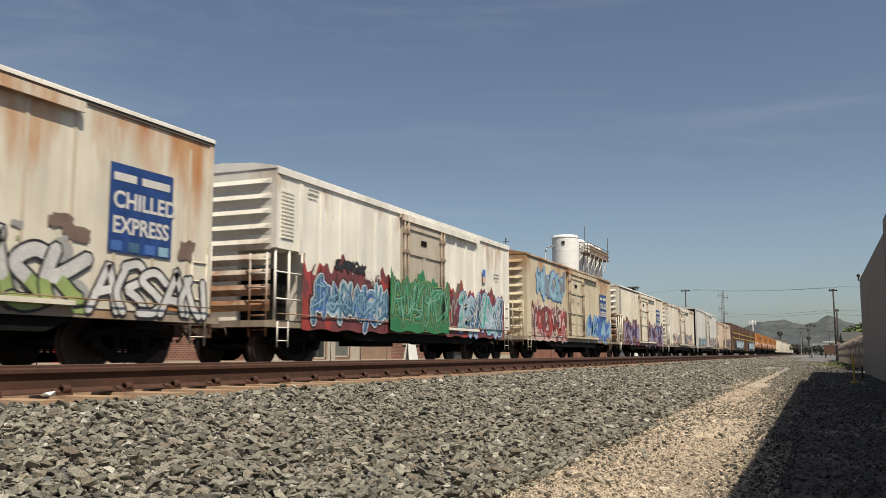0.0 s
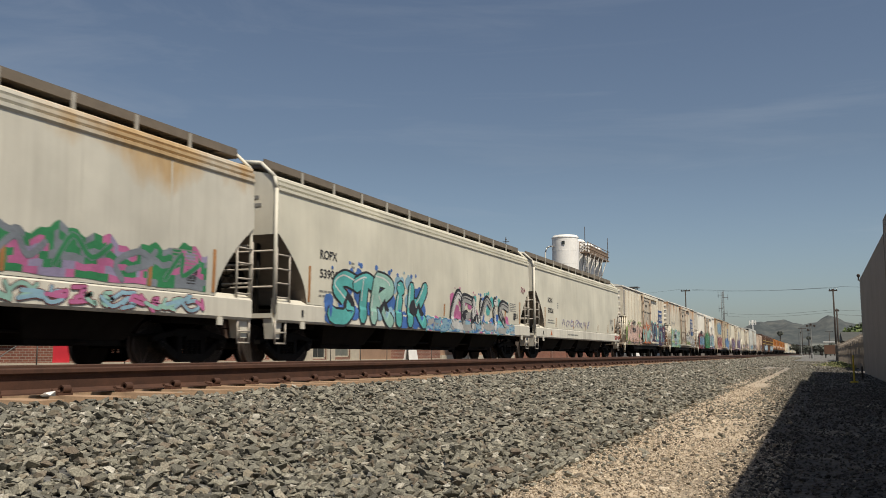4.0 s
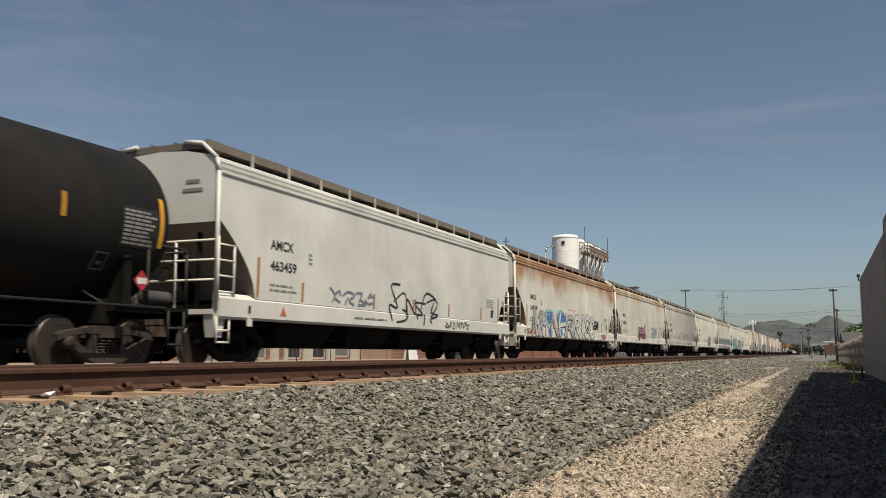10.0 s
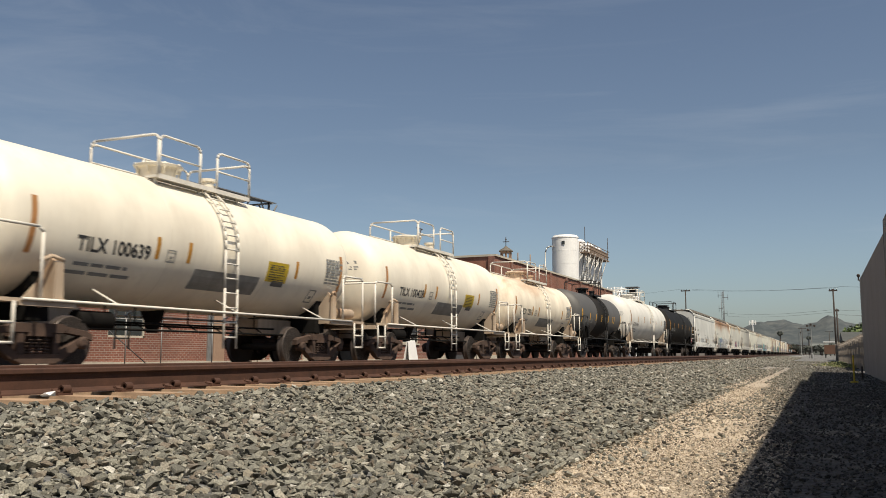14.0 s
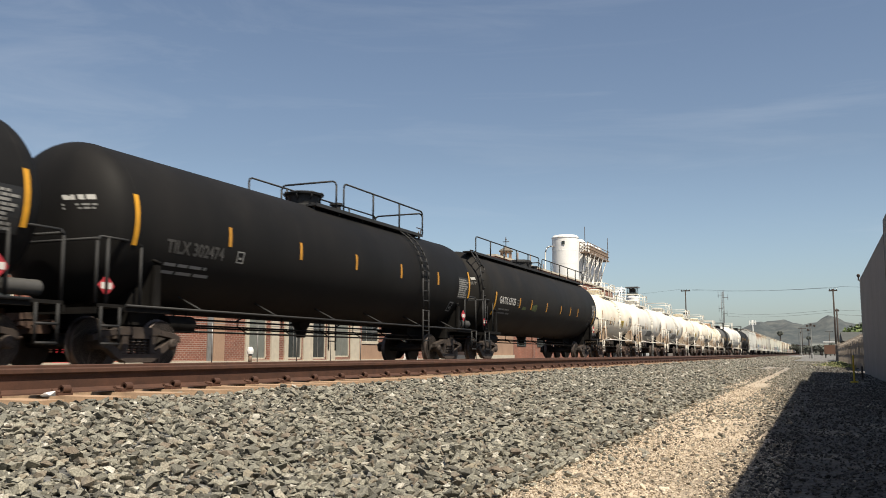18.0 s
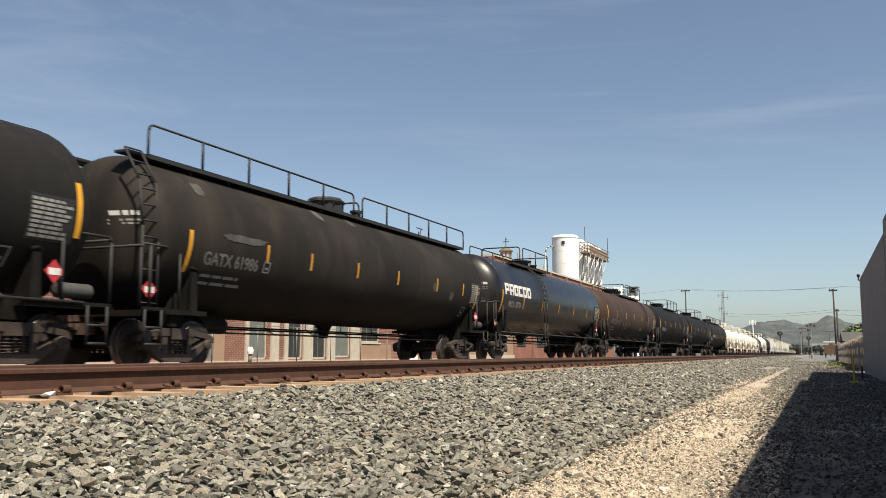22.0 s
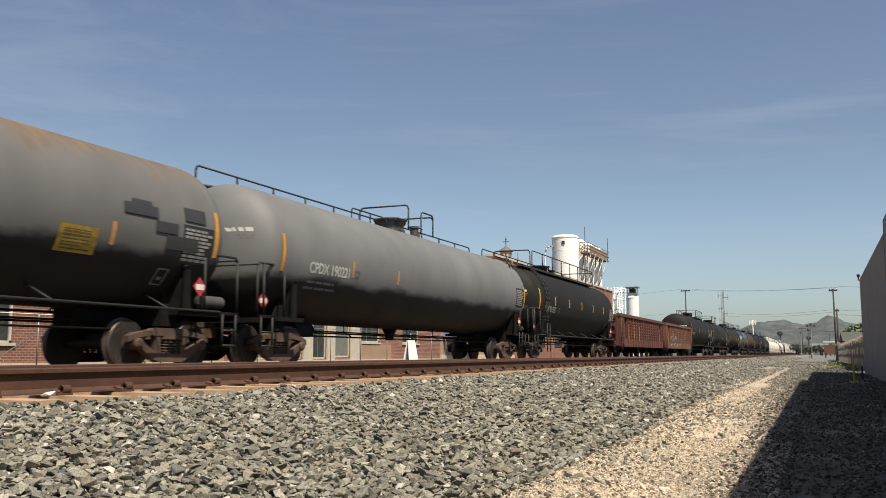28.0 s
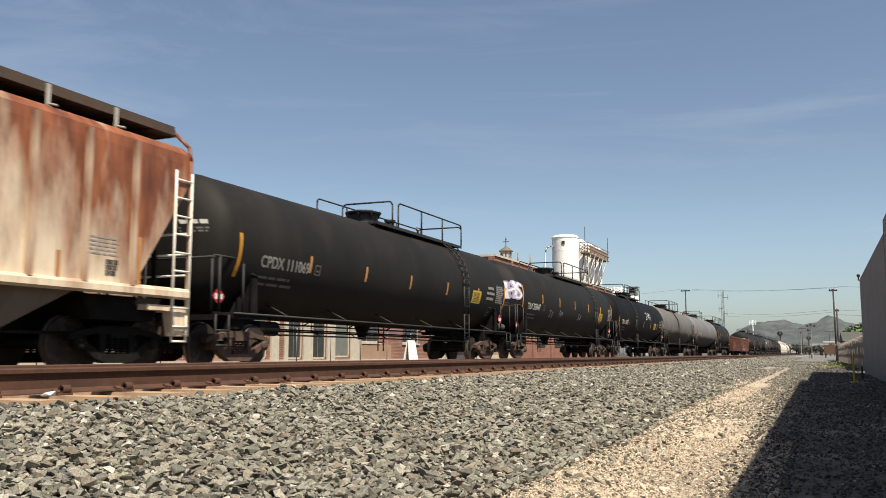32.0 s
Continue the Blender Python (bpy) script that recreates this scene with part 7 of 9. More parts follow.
    e, s, yc = tank(-414.9, -433.93, "dusty black tank car with a yellow notice plate", TANK_BLACK_B, **black)
    small_print(e, s, yc, INK_PALE, 2.60, "TILX 307997", 0.25, rear=0.75, plate_y=-2.4, words=False)
    gondola(-433.93, -450.03, "rusty red-brown gondola with louvred ribs and scraped graffiti", GON_RUST, GON_RUST, True)
    gondola(-450.03, -467.09, "red oxide gondola with pressed ribs and yellow reflectors", GON_RED, GON_RED)
    e, s, yc = tank(-467.09, -484.14, "black tank car with long top railing", TANK_BLACK_B, zc=2.65, cage=(-6.6, -6.3, 5.2), dome_y=-2.4, ladder_y=-6.4, **black)
    small_print(e, s, yc, INK_PALE, 2.62, "TILX 301552", 0.25)
    e, s, yc = tank(-484.14, -504.05, "long pale grey tank car with low roof railing and belly darkened by grime and shade", TANK_GREY, truck_mat=TRUCK_RUST, tape=TAPE_DULL, strip_tape=TAPE_OLD, strips=(-5.55, -2.9), R=1.57, walkway=(-8.9, 7.8), dome_y=-0.33, ladder_y=8.5, rail_h=0.30, placard=True, fit_mat=RESERVOIR, deck=False, stripe_z=(-0.5, 0.35), strip_z=-0.2, hand_rail=False)
    small_print(e, s, yc, INK_SOFT, 2.66, "CPDX 190221", 0.25, rear=1.15, data=True)
    e, s, yc = tank(-504.05, -522.95, "grey tank car with brown rust runs, dark patches and belly darkened by grime and shade", TANK_RUSTY, truck_mat=TRUCK_RUST, tape=TAPE_DULL, strip_tape=TAPE_OLD, strip_z=-0.30, **dict(rear_cage, cage=(-3.2, -2.8, 2.0), dome_y=-2.6, ladder_y=-2.8), **black)
    small_print(e, s, yc, INK_DIM, 2.49, "CPDX 40768", 0.24, plate_y=-3.7, strip=False)
    for y, z, a, b in ((yc - 2.55, 2.72, 0.85, 0.2), (yc - 2.35, 2.88, 0.5, 0.12), (yc - 0.95, 2.78, 0.6, 0.26), (yc - 1.75, 2.48, 0.6, 0.2), (yc - 1.45, 2.2, 0.9, 0.25)):
        plate(y, y + a, z, z + b, s, INK_BLACK, e, "patch", "black paint patch", off=0.02)
    graffiti(-1.6, 1.4, 2.0, 2.7, s, e, "brown", "brown", n=4, seed=66, weight=0.12)
    e, s, yc = tank(-522.95, -541.7, "long black tank car with a white scrawl", TANK_JET, stripe_z=(-0.95, -0.05), strip_z=-0.33, strip_tape=TAPE_OLD, tape=TAPE_DULL, truck_mat=TRUCK_RUST, **dict(rear_cage, cage=(-3.6, -3.2, 2.1)), **black)
    small_print(e, s, yc, INK_SOFT, 2.62, "CPDX 110070", 0.25, words=True, plate_y=-4.0, strip=False)
    graffiti(0.6, 2.6, 2.6, 3.2, s, e, "white", "white", n=3, seed=67, weight=0.07)
    e, s, yc = tank(-541.7, -560.7, "black tank car with a white and violet end tag", TANK_BLACK_B, tape=TAPE_DULL, truck_mat=TRUCK_RUST, **black)
    small_print(e, s, yc, INK_SOFT, 2.62, "TILX 303647", 0.25, rear=0.75, plate_y=-2.9)
    for y, z, q in ((-4.3, 2.06, 70), (-2.7, 2.15, 71), (0.8, 2.10, 72)):
        graffiti(y, y + 0.7, z - 0.16, z + 0.16, s, e, "slate", "slate", n=2, seed=q, weight=0.09)
    tag_letters("HS", -yc - 0.62, -yc - 0.16, 2.50, 3.15, s, e, "white", "violet", edge="violet", off=0.02, thick=0.26, rim=0.03)
    e, s, yc = tank(-560.7, -579.8, "long black tank car coupled to a rusty hopper", TANK_BLACK_B, stripe_z=(-0.75, 0.16), strip_z=-0.25, strip_tape=TAPE_OLD, tape=TAPE_DULL, truck_mat=TRUCK_RUST, **black)
    small_print(e, s, yc, INK_PALE, 2.62, "CPDX 111069", 0.25, rear=0.8, words=True, plate_y=-3.1, strip=False)
    hopper(-579.8, -599.07, "rust-eaten cream covered hopper with ribbed sides", HOP_RUST, HOP_RUST, ribbed=True)


head_end()
hoppers()
tanks()


# ---- buildings behind the tracks ----
def brick_material(name, a, b, mortar):
    m, n, l, p = shader(name, 0.9)
    tc = n.new("ShaderNodeTexCoord")
    sep, com = n.new("ShaderNodeSeparateXYZ"), n.new("ShaderNodeCombineXYZ")
    l.new(tc.outputs["Object"], sep.inputs[0])
    add = n.new("ShaderNodeMath")
    l.new(sep.outputs[0], add.inputs[0])
    l.new(sep.outputs[1], add.inputs[1])
    l.new(add.outputs[0], com.inputs[0])
    l.new(sep.outputs[2], com.inputs[1])
    t = n.new("ShaderNodeTexBrick")
    t.inputs["Scale"].default_value = 1.0
    t.inputs["Brick Width"].default_value, t.inputs["Row Height"].default_value = 0.30, 0.11
    t.inputs["Mortar Size"].default_value = 0.012
    t.inputs["Color1"].default_value, t.inputs["Color2"].default_value, t.inputs["Mortar"].default_value = (*a, 1), (*b, 1), (*mortar, 1)
    l.new(com.outputs[0], t.inputs["Vector"])
    stain = ramp(n, l, noise_tex(n, l, 0.35, 6), [(0.35, (0.72, 0.72, 0.72)), (0.7, (1.12, 1.1, 1.08))])
    l.new(mixed(n, l, 1.0, t.outputs["Color"], stain, "MULTIPLY"), p.inputs["Base Color"])
    bump(n, l, p, t.outputs["Fac"], 0.4, -0.01)
    return m


BRICK = brick_material("red brick", (0.24, 0.088, 0.056), (0.175, 0.062, 0.042), (0.34, 0.275, 0.225))
BRICK_B = brick_material("orange brick", (0.28, 0.10, 0.06), (0.22, 0.078, 0.05), (0.30, 0.20, 0.15))
TAN_WALL = plain("tan painted wall", (0.33, 0.215, 0.145), 0.9, 0, 0.12, 0.6)
CAP_WHITE = plain("pale parapet paint", (0.74, 0.69, 0.58), 0.7, 0, 0.1)
CREAM_TRIM = plain("cream painted trim", (0.49, 0.44, 0.35), 0.7, 0, 0.1)
PANE = plain("dusty dark pane", (0.045, 0.05, 0.048), 0.25, 0, 0.2)
SHUTTER = plain("grey-green shutter", (0.155, 0.165, 0.145), 0.6)
DOOR_RED = plain("red painted door", (0.56, 0.03, 0.045), 0.5, 0, 0.06)
ROOF_GREY = plain("grey roof sheet", (0.16, 0.16, 0.16), 0.6, 0.2)
SILO = plain("white silo paint", (0.80, 0.79, 0.76), 0.6, 0, 0.08, 0.3)
GALV = plain("galvanised steel", (0.36, 0.35, 0.33), 0.45, 0.6)
GALV_DARK = plain("tarnished steel", (0.13, 0.13, 0.13), 0.6, 0.4)
CUPOLA_WALL = plain("weathered cupola paint", (0.30, 0.20, 0.14), 0.85, 0, 0.2)
CUPOLA = plain("weathered cupola sheet", (0.15, 0.13, 0.105), 0.8, 0.1, 0.25)
RUSTY = plain("rusty platform steel", (0.24, 0.17, 0.12), 0.8, 0, 0.25)
WOOD_POLE = plain("weathered pole wood", (0.045, 0.034, 0.028), 0.9)
GREY_WALL = plain("grey rendered wall", (0.26, 0.228, 0.20), 0.95, 0, 0.10, 0.8)
SHINGLE = plain("dark grey-green shingle", (0.075, 0.078, 0.07), 0.95, 0, 0.2, 2)
FENCE_WOOD = plain("grey fence wood", (0.26, 0.22, 0.18), 0.9, 0, 0.25, 2)


def holed_wall(bm, x0, x1, y0, y1, z0, z1, holes):
    """A wall slab along y with openings (ya, yb, za, zb)."""
    cuts = sorted({y0, y1, *(h[0] for h in holes), *(h[1] for h in holes)})
    for a, b in zip(cuts, cuts[1:]):
        here = sorted((h[2], h[3]) for h in holes if h[0] <= a and h[1] >= b)
        z = z0
        for lo, hi in here:
            if lo > z:
                box(bm, x0, x1, a, b, z, lo)
            z = hi
        if z < z1:
            box(bm, x0, x1, a, b, z, z1)
    bmesh.ops.remove_doubles(bm, verts=bm.verts, dist=0.0005)


def window(parent, x, ya, yb, za, zb, kind="window", mat=None, panes=2, sill=True):
    """A recessed window or door: frame, leaves, sill."""
    bm = bmesh.new()
    w = 0.09
    for a, b, c, d in ((ya, ya + w, za, zb), (yb - w, yb, za, zb), (ya, yb, zb - w, zb), (ya, yb, za, za + w)):
        box(bm, x - 0.16, x - 0.06, a, b, c, d)
    fr = part(kind + "_frame", bm, CREAM_TRIM, parent)
    for k in range(panes):
        a, b = ya + w + (yb - ya - 2 * w) * k / panes, ya + w + (yb - ya - 2 * w) * (k + 1) / panes
        bm = bmesh.new()
        box(bm, x - 0.15, x - 0.11, a + 0.02, b - 0.02, za + w, zb - w)
        part("pane" if mat is None else "leaf", bm, mat or PANE, fr)
        bm = bmesh.new()
        box(bm, x - 0.112, x - 0.09, b - 0.05, b - 0.02, za + w, zb - w)
        part("glazing_bar", bm, GALV, fr)
    if sill:
        bm = bmesh.new()
        box(bm, x - 0.05, x + 0.10, ya - 0.1, yb + 0.1, za - 0.12, za)
        part("sill", bm, CREAM_TRIM, parent)


def warehouse():
    w = new("brick_warehouse")
    tagged(w, "long red brick warehouse with cream parapet and recessed windows", "warehouse")
    X, z0, top = -30.0, -0.43, 7.12
    wins = [(22.6, 26.0, 0.55, 2.75), (31.2, 33.67, 0.88, 2.75), (10.0, 12.4, 0.5, 2.7), (16.0, 18.4, 0.5, 2.7), (55.75, 58.5, 0.95, 2.3), (62.5, 65.5, 0.95, 2.3)]
    doors = [(42.1, 43.95, -0.2, 2.45), (46.15, 47.85, -0.2, 2.5), (49.05, 50.8, -0.2, 2.5), (51.9, 54.0, -0.1, 2.5)]
    red = (28.1, 29.07, z0 + 0.05, 1.68)
    bm = bmesh.new()
    holed_wall(bm, X - 0.3, X, 2.0, 70.0, z0, top, wins + doors + [red])
    part("wall", bm, BRICK, w)
    bm = bmesh.new()
    box(bm, X - 28, X - 0.3, 2.0, 2.3, z0, top)
    box(bm, X - 28, X - 0.3, 69.7, 70.0, z0, top)
    box(bm, X - 28, X - 27.7, 2.3, 69.7, z0, top)
    part("wall", bm, BRICK, w)
    bm = bmesh.new()
    box(bm, X - 27.7, X - 0.3, 2.3, 69.7, 6.5, 6.7)
    part("roof", bm, ROOF_GREY, w)
    bm = bmesh.new()
    box(bm, X - 0.35, X + 0.06, 2.0, 70.05, top, top + 0.16)
    part("parapet_cap", bm, CAP_WHITE, w, "pale concrete parapet cap")
    bm = bmesh.new()
    box(bm, X - 0.02, X + 0.14, 2.0, 70.0, z0, z0 + 0.16)
    part("plinth", bm, CREAM_TRIM, w, "white concrete plinth strip")
    for q in wins:
        window(w, X, *q, panes=2 if 31 < q[0] < 32 else 3, sill=not 31 < q[0] < 32)
    window(w, X, *doors[0], "door", SHUTTER, 2, False)
    for q in doors[1:3]:
        window(w, X, *q, "door", None, 2, False)
    window(w, X, *doors[3], "door", SHUTTER, 2, False)
    bm = bmesh.new()
    box(bm, X - 0.12, X - 0.05, red[0], red[1], red[2], red[3])
    d = part("door", bm, DOOR_RED, w, "bright red door in the brick wall")
    bm = bmesh.new()
    box(bm, X - 0.05, X - 0.04, 28.35, 28.75, 1.05, 1.2)
    part("notice", bm, INK_WHITE, d)
    for y0, y1 in ((44.3, 45.1), (45.75, 46.12), (47.9, 49.0), (50.85, 51.85), (54.05, 55.25), (41.75, 42.05)):
        bm = bmesh.new()
        box(bm, X, X + 0.10, y0, y1, z0 + 0.16, 2.9)
        part("pilaster", bm, CREAM_TRIM, w)
    for y0, y1, m in ((38.35, 38.78, GALV), (38.85, 39.8, TAN_WALL)):
        bm = bmesh.new()
        box(bm, X, X + 0.08, y0, y1, z0 + 0.16, 3.2)
        part("panel", bm, m, w)
    bm = bmesh.new()
    box(bm, X, X + 0.05, 55.3, 60.4, z0 + 0.16, 0.82)
    part("panel", bm, TAN_WALL, w)
    for y in (33.2, 50.8, 66.0):
        bm = bmesh.new()
        rod(bm, (X, y, top - 0.35), (X + 0.5, y, top + 0.25), 0.03)
        slab(bm, [(y - 0.3, top + 0.15), (y + 0.3, top + 0.15), (y + 0.25, top + 0.45), (y - 0.25, top + 0.45)], X + 0.25, X + 0.75)
        part("flood_light", bm, GALV, w)
    return w


def roof_canopy():
    c = new("roof_canopy")
    tagged(c, "open-sided dark metal canopy on posts above the warehouse roof", "canopy")
    x0, x1, y0, y1, z = -35.3, -31.2, 40.3, 46.0, 9.56
    bm = bmesh.new()
    xm = (x0 + x1) / 2
    for q in (x0, x1):                  # two thin sheets that meet in a shallow ridge
        prism(bm, [(q, z), (xm, z + 0.36), (xm, z + 0.42), (q, z + 0.06)], y0 - 0.4, y1 + 0.4)
    box(bm, xm - 0.35, xm + 0.35, y0 - 0.42, y1 + 0.42, z + 0.40, z + 0.46)
    bmesh.ops.recalc_face_normals(bm, faces=bm.faces)
    part("roof_sheet", bm, ROOF_GREY, c)
    for x in (x0 + 0.3, x1 - 0.3):
        for y in (y0, (y0 + y1) / 2, y1):
            bm = bmesh.new()
            rod(bm, (x, y, 6.7), (x, y, z + 0.05), 0.08, 8)
            for s in (-1, 1):
                rod(bm, (x, y, z - 1.1), (x, y + s * 0.9, z), 0.05)
            rod(bm, (x, y, z - 1.1), (x + (0.8 if x < -34 else -0.8), y, z), 0.05)
            part("post", bm, GALV, c)
    for y in (y0, (y0 + y1) / 2, y1):
        bm = bmesh.new()
        rod(bm, (x0, y, z - 0.02), (x1, y, z - 0.02), 0.06)
        part("beam", bm, GALV, c)


def roof_things():
    for nm, lab, cat, y0, y1, x0, x1, h, m in (("air_handler", "white rooftop air handling unit with a dark grille", "air conditioner", 41.2, 43.1, -33.6, -31.8, 1.5, SILO), ("air_handler", "white rooftop air unit with a red band", "air conditioner", 43.5, 45.2, -33.6, -31.8, 1.65, SILO), ("air_handler", "low dark-grilled rooftop air unit", "air conditioner", 39.6, 40.7, -34.4, -33.0, 0.9, GALV)):
        e = new(nm)
        tagged(e, lab, cat)
        bm = bmesh.new()
        box(bm, x0, x1, y0, y1, 6.7, 6.9 + h)
        bmesh.ops.bevel(bm, geom=bm.edges[:], offset=0.06, segments=1, affect="EDGES")
        part("casing", bm, m, e)
        bm = bmesh.new()
        box(bm, x1, x1 + 0.03, y0 + (y1 - y0) * 0.45, y0 + (y1 - y0) * 0.75, 7.0, 6.75 + h)
        part("grille", bm, PANE, e)
        bm = bmesh.new()
        box(bm, x1, x1 + 0.02, y0 + 0.1, y1 - 0.1, 7.35, 7.5)
        part("stripe", bm, RED, e)
    for y, x, r, h in ((34.4, -31.2, 0.3, 0.75), (40.2, -33.5, 0.28, 1.6), (52.5, -31.5, 0.12, 1.0), (54.5, -31.5, 0.12, 1.0)):
        bm = bmesh.new()
        lathe(bm, [(6.7, r), (6.7 + h, r), (6.75 + h, r * 1.5), (6.85 + h, r * 1.4), (7.05 + h, 0.04)], "z", 14, (x, y, 0))
        tagged(part("roof_vent", bm, GALV), "galvanised round vent on the warehouse roof", "vent", "roof vents")
    e = new("solar_panel")
    tagged(e, "low black solar panels tilted behind the parapet", "solar panel")
    for y0, y1, z in ((30.4, 32.6, 7.56), (32.7, 35.3, 7.42)):
        bm = bmesh.new()
        slab(bm, [(y0, z), (y1, z + 0.02), (y1, z + 0.10), (y0, z + 0.08)], -32.4, -30.7)
        part("panel", bm, PANE, e)
        bm = bmesh.new()
        for y in (y0 + 0.2, y1 - 0.2):
            rod(bm, (-32.2, y, 6.7), (-32.2, y, z + 0.02), 0.04)
            rod(bm, (-30.9, y, 6.7), (-30.9, y, z + 0.02), 0.04)
        part("stand", bm, GALV, e)
    # sloped monitor with ribbed sides
    e = new("roof_monitor")
    tagged(e, "cream ribbed rooftop monitor with a dark flat cap", "roof monitor")
    bm = bmesh.new()
    slab(bm, [(58.9, 6.7), (65.0, 6.7), (61.2, 8.85), (59.1, 8.85)], -33.6, -32)
    bmesh.ops.recalc_face_normals(bm, faces=bm.faces)
    part("body", bm, CREAM_TRIM, e)
    bm = bmesh.new()
    box(bm, -33.8, -31.8, 58.7, 61.5, 8.85, 8.98)
    part("cap", bm, ROOF_GREY, e)
    for k in range(7):
        bm = bmesh.new()
        y = 59.3 + 0.3 * k
        box(bm, -32, -31.94, y, y + 0.06, 7.0, 8.8)
        part("rib", bm, CREAM_TRIM, e)
    for x, y, z in ((-31.6, 70.8, 6.9), (-31.8, 75.2, 7.0)):
        e = new("roof_stack")
        tagged(e, "grey capped flue on the lower roof", "flue", "roof flues")
        bm = bmesh.new()
        lathe(bm, [(z - 3.6, 0.55), (z + 0.2, 0.55)], "z", 14, (x, y, 0))
        part("pipe", bm, SHUTTER, e)
        bm = bmesh.new()
        lathe(bm, [(z + 0.45, 1.0), (z + 0.5, 1.0), (z + 0.95, 0.2), (z + 1.05, 0.1)], "z", 14, (x, y, 0))
        rod(bm, (x + 0.4, y, z), (x + 0.4, y, z + 0.5), 0.03)
        rod(bm, (x - 0.4, y, z), (x - 0.4, y, z + 0.5), 0.03)
        part("cowl", bm, GALV, e)
    e = new("roof_light_pole")
    tagged(e, "thin dark pole with forked top on the roof", "pole")
    bm = bmesh.new()
    rod(bm, (-33, 72, 5.35), (-33, 72, 11.2), 0.06)
    rod(bm, (-33, 72, 10.4), (-33, 72.6, 11.5), 0.05)
    rod(bm, (-33, 71.6, 11.5), (-33, 72.8, 11.5), 0.05)
    part("pole", bm, WOOD_POLE, e)


def annex():
    """Low tan annex and the taller brick building beyond it."""
    a = new("tan_annex")
    tagged(a, "low tan-walled annex with white base along the tracks", "building")
    bm = bmesh.new()
    box(bm, -44, -30.0, 70.05, 89.9, -0.43, 5.2)
    part("wall", bm, TAN_WALL, a)
    bm = bmesh.new()
    box(bm, -44, -29.9, 70.05, 89.9, 5.2, 5.4)
    part("roof", bm, ROOF_GREY, a)
    bm = bmesh.new()
    box(bm, -29.998, -29.85, 70.05, 89.9, -0.43, 0.0)
    part("plinth", bm, CREAM_TRIM, a)
    b = new("tall_brick_building")
    tagged(b, "tall orange brick building with pilasters and a rooftop cupola", "building")
    x0, x1, y0, y1, top = -56.0, -32.0, 90.0, 150.0, 10.75
    bm = bmesh.new()
    box(bm, x0, x1, y0, y1, -0.43, top)
    part("wall", bm, BRICK_B, b)
    bm = bmesh.new()
    box(bm, x0 - 0.15, x1 + 0.15, y0 - 0.15, y1 + 0.15, top, top + 0.22)
    part("cornice", bm, CREAM_TRIM, b)
    for x in (-52, -45, -38.5, -32.4):
        bm = bmesh.new()
        box(bm, x - 0.35, x + 0.35, y0 - 0.22, y0, -0.43, top)
        part("pilaster", bm, BRICK, b)
    for x in (-48.5, -41.8, -35.4):
        bm = bmesh.new()
        box(bm, x - 2.6, x + 2.6, y0 - 0.06, y0, 8.0, 8.7)
        part("brick_panel", bm, TAN_WALL, b)
    for y in np.arange(y0 + 5, y1, 8.0):
        bm = bmesh.new()
        box(bm, x1, x1 + 0.2, float(y), float(y) + 0.6, -0.43, top)
        part("pilaster", bm, BRICK, b)
        bm = bmesh.new()
        box(bm, x1, x1 + 0.06, float(y) + 2.2, float(y) + 5.6, 1.0, 3.4)
        part("window", bm, PANE, b)
    cy = 98.3
    bm = bmesh.new()
    for k in range(8):
        a = k * math.pi / 4 + 0.39
        rod(bm, (-33.6 + 0.60 * math.cos(a), cy + 0.60 * math.sin(a), top), (-33.6 + 0.60 * math.cos(a), cy + 0.60 * math.sin(a), 12.22), 0.09, 4)
    lathe(bm, [(top, 0.70), (top + 0.62, 0.70), (top + 0.66, 0.52)], "z", 8, (-33.6, cy, 0), smooth=False)
    lathe(bm, [(12.04, 0.64), (12.22, 0.70)], "z", 8, (-33.6, cy, 0), smooth=False)
    cu = part("cupola", bm, CUPOLA_WALL, b, "pale brown cupola with open arches")
    bm = bmesh.new()
    lathe(bm, [(12.20, 0.84), (12.27, 0.86), (12.46, 0.66), (12.68, 0.30), (12.90, 0.08)], "z", 12, (-33.6, cy, 0))
    part("cupola_roof", bm, CUPOLA, cu, "dark weathered cupola roof")
    bm = bmesh.new()
    rod(bm, (-33.6, cy, 12.8), (-33.6, cy, 14.0), 0.05)
    rod(bm, (-34.0, cy, 13.4), (-33.2, cy, 13.4), 0.04)
    slab(bm, [(cy - 0.35, 13.55), (cy + 0.35, 13.62), (cy, 13.85)], -33.62, -33.58)
    part("weather_vane", bm, WOOD_POLE, cu)
    for y, h in ((101, 1.6), (106, 1.9), (112, 1.2)):
        bm = bmesh.new()
        rod(bm, (-33, y, top), (-33, y, top + h), 0.08)
        part("vent_pipe", bm, RUSTY, b)


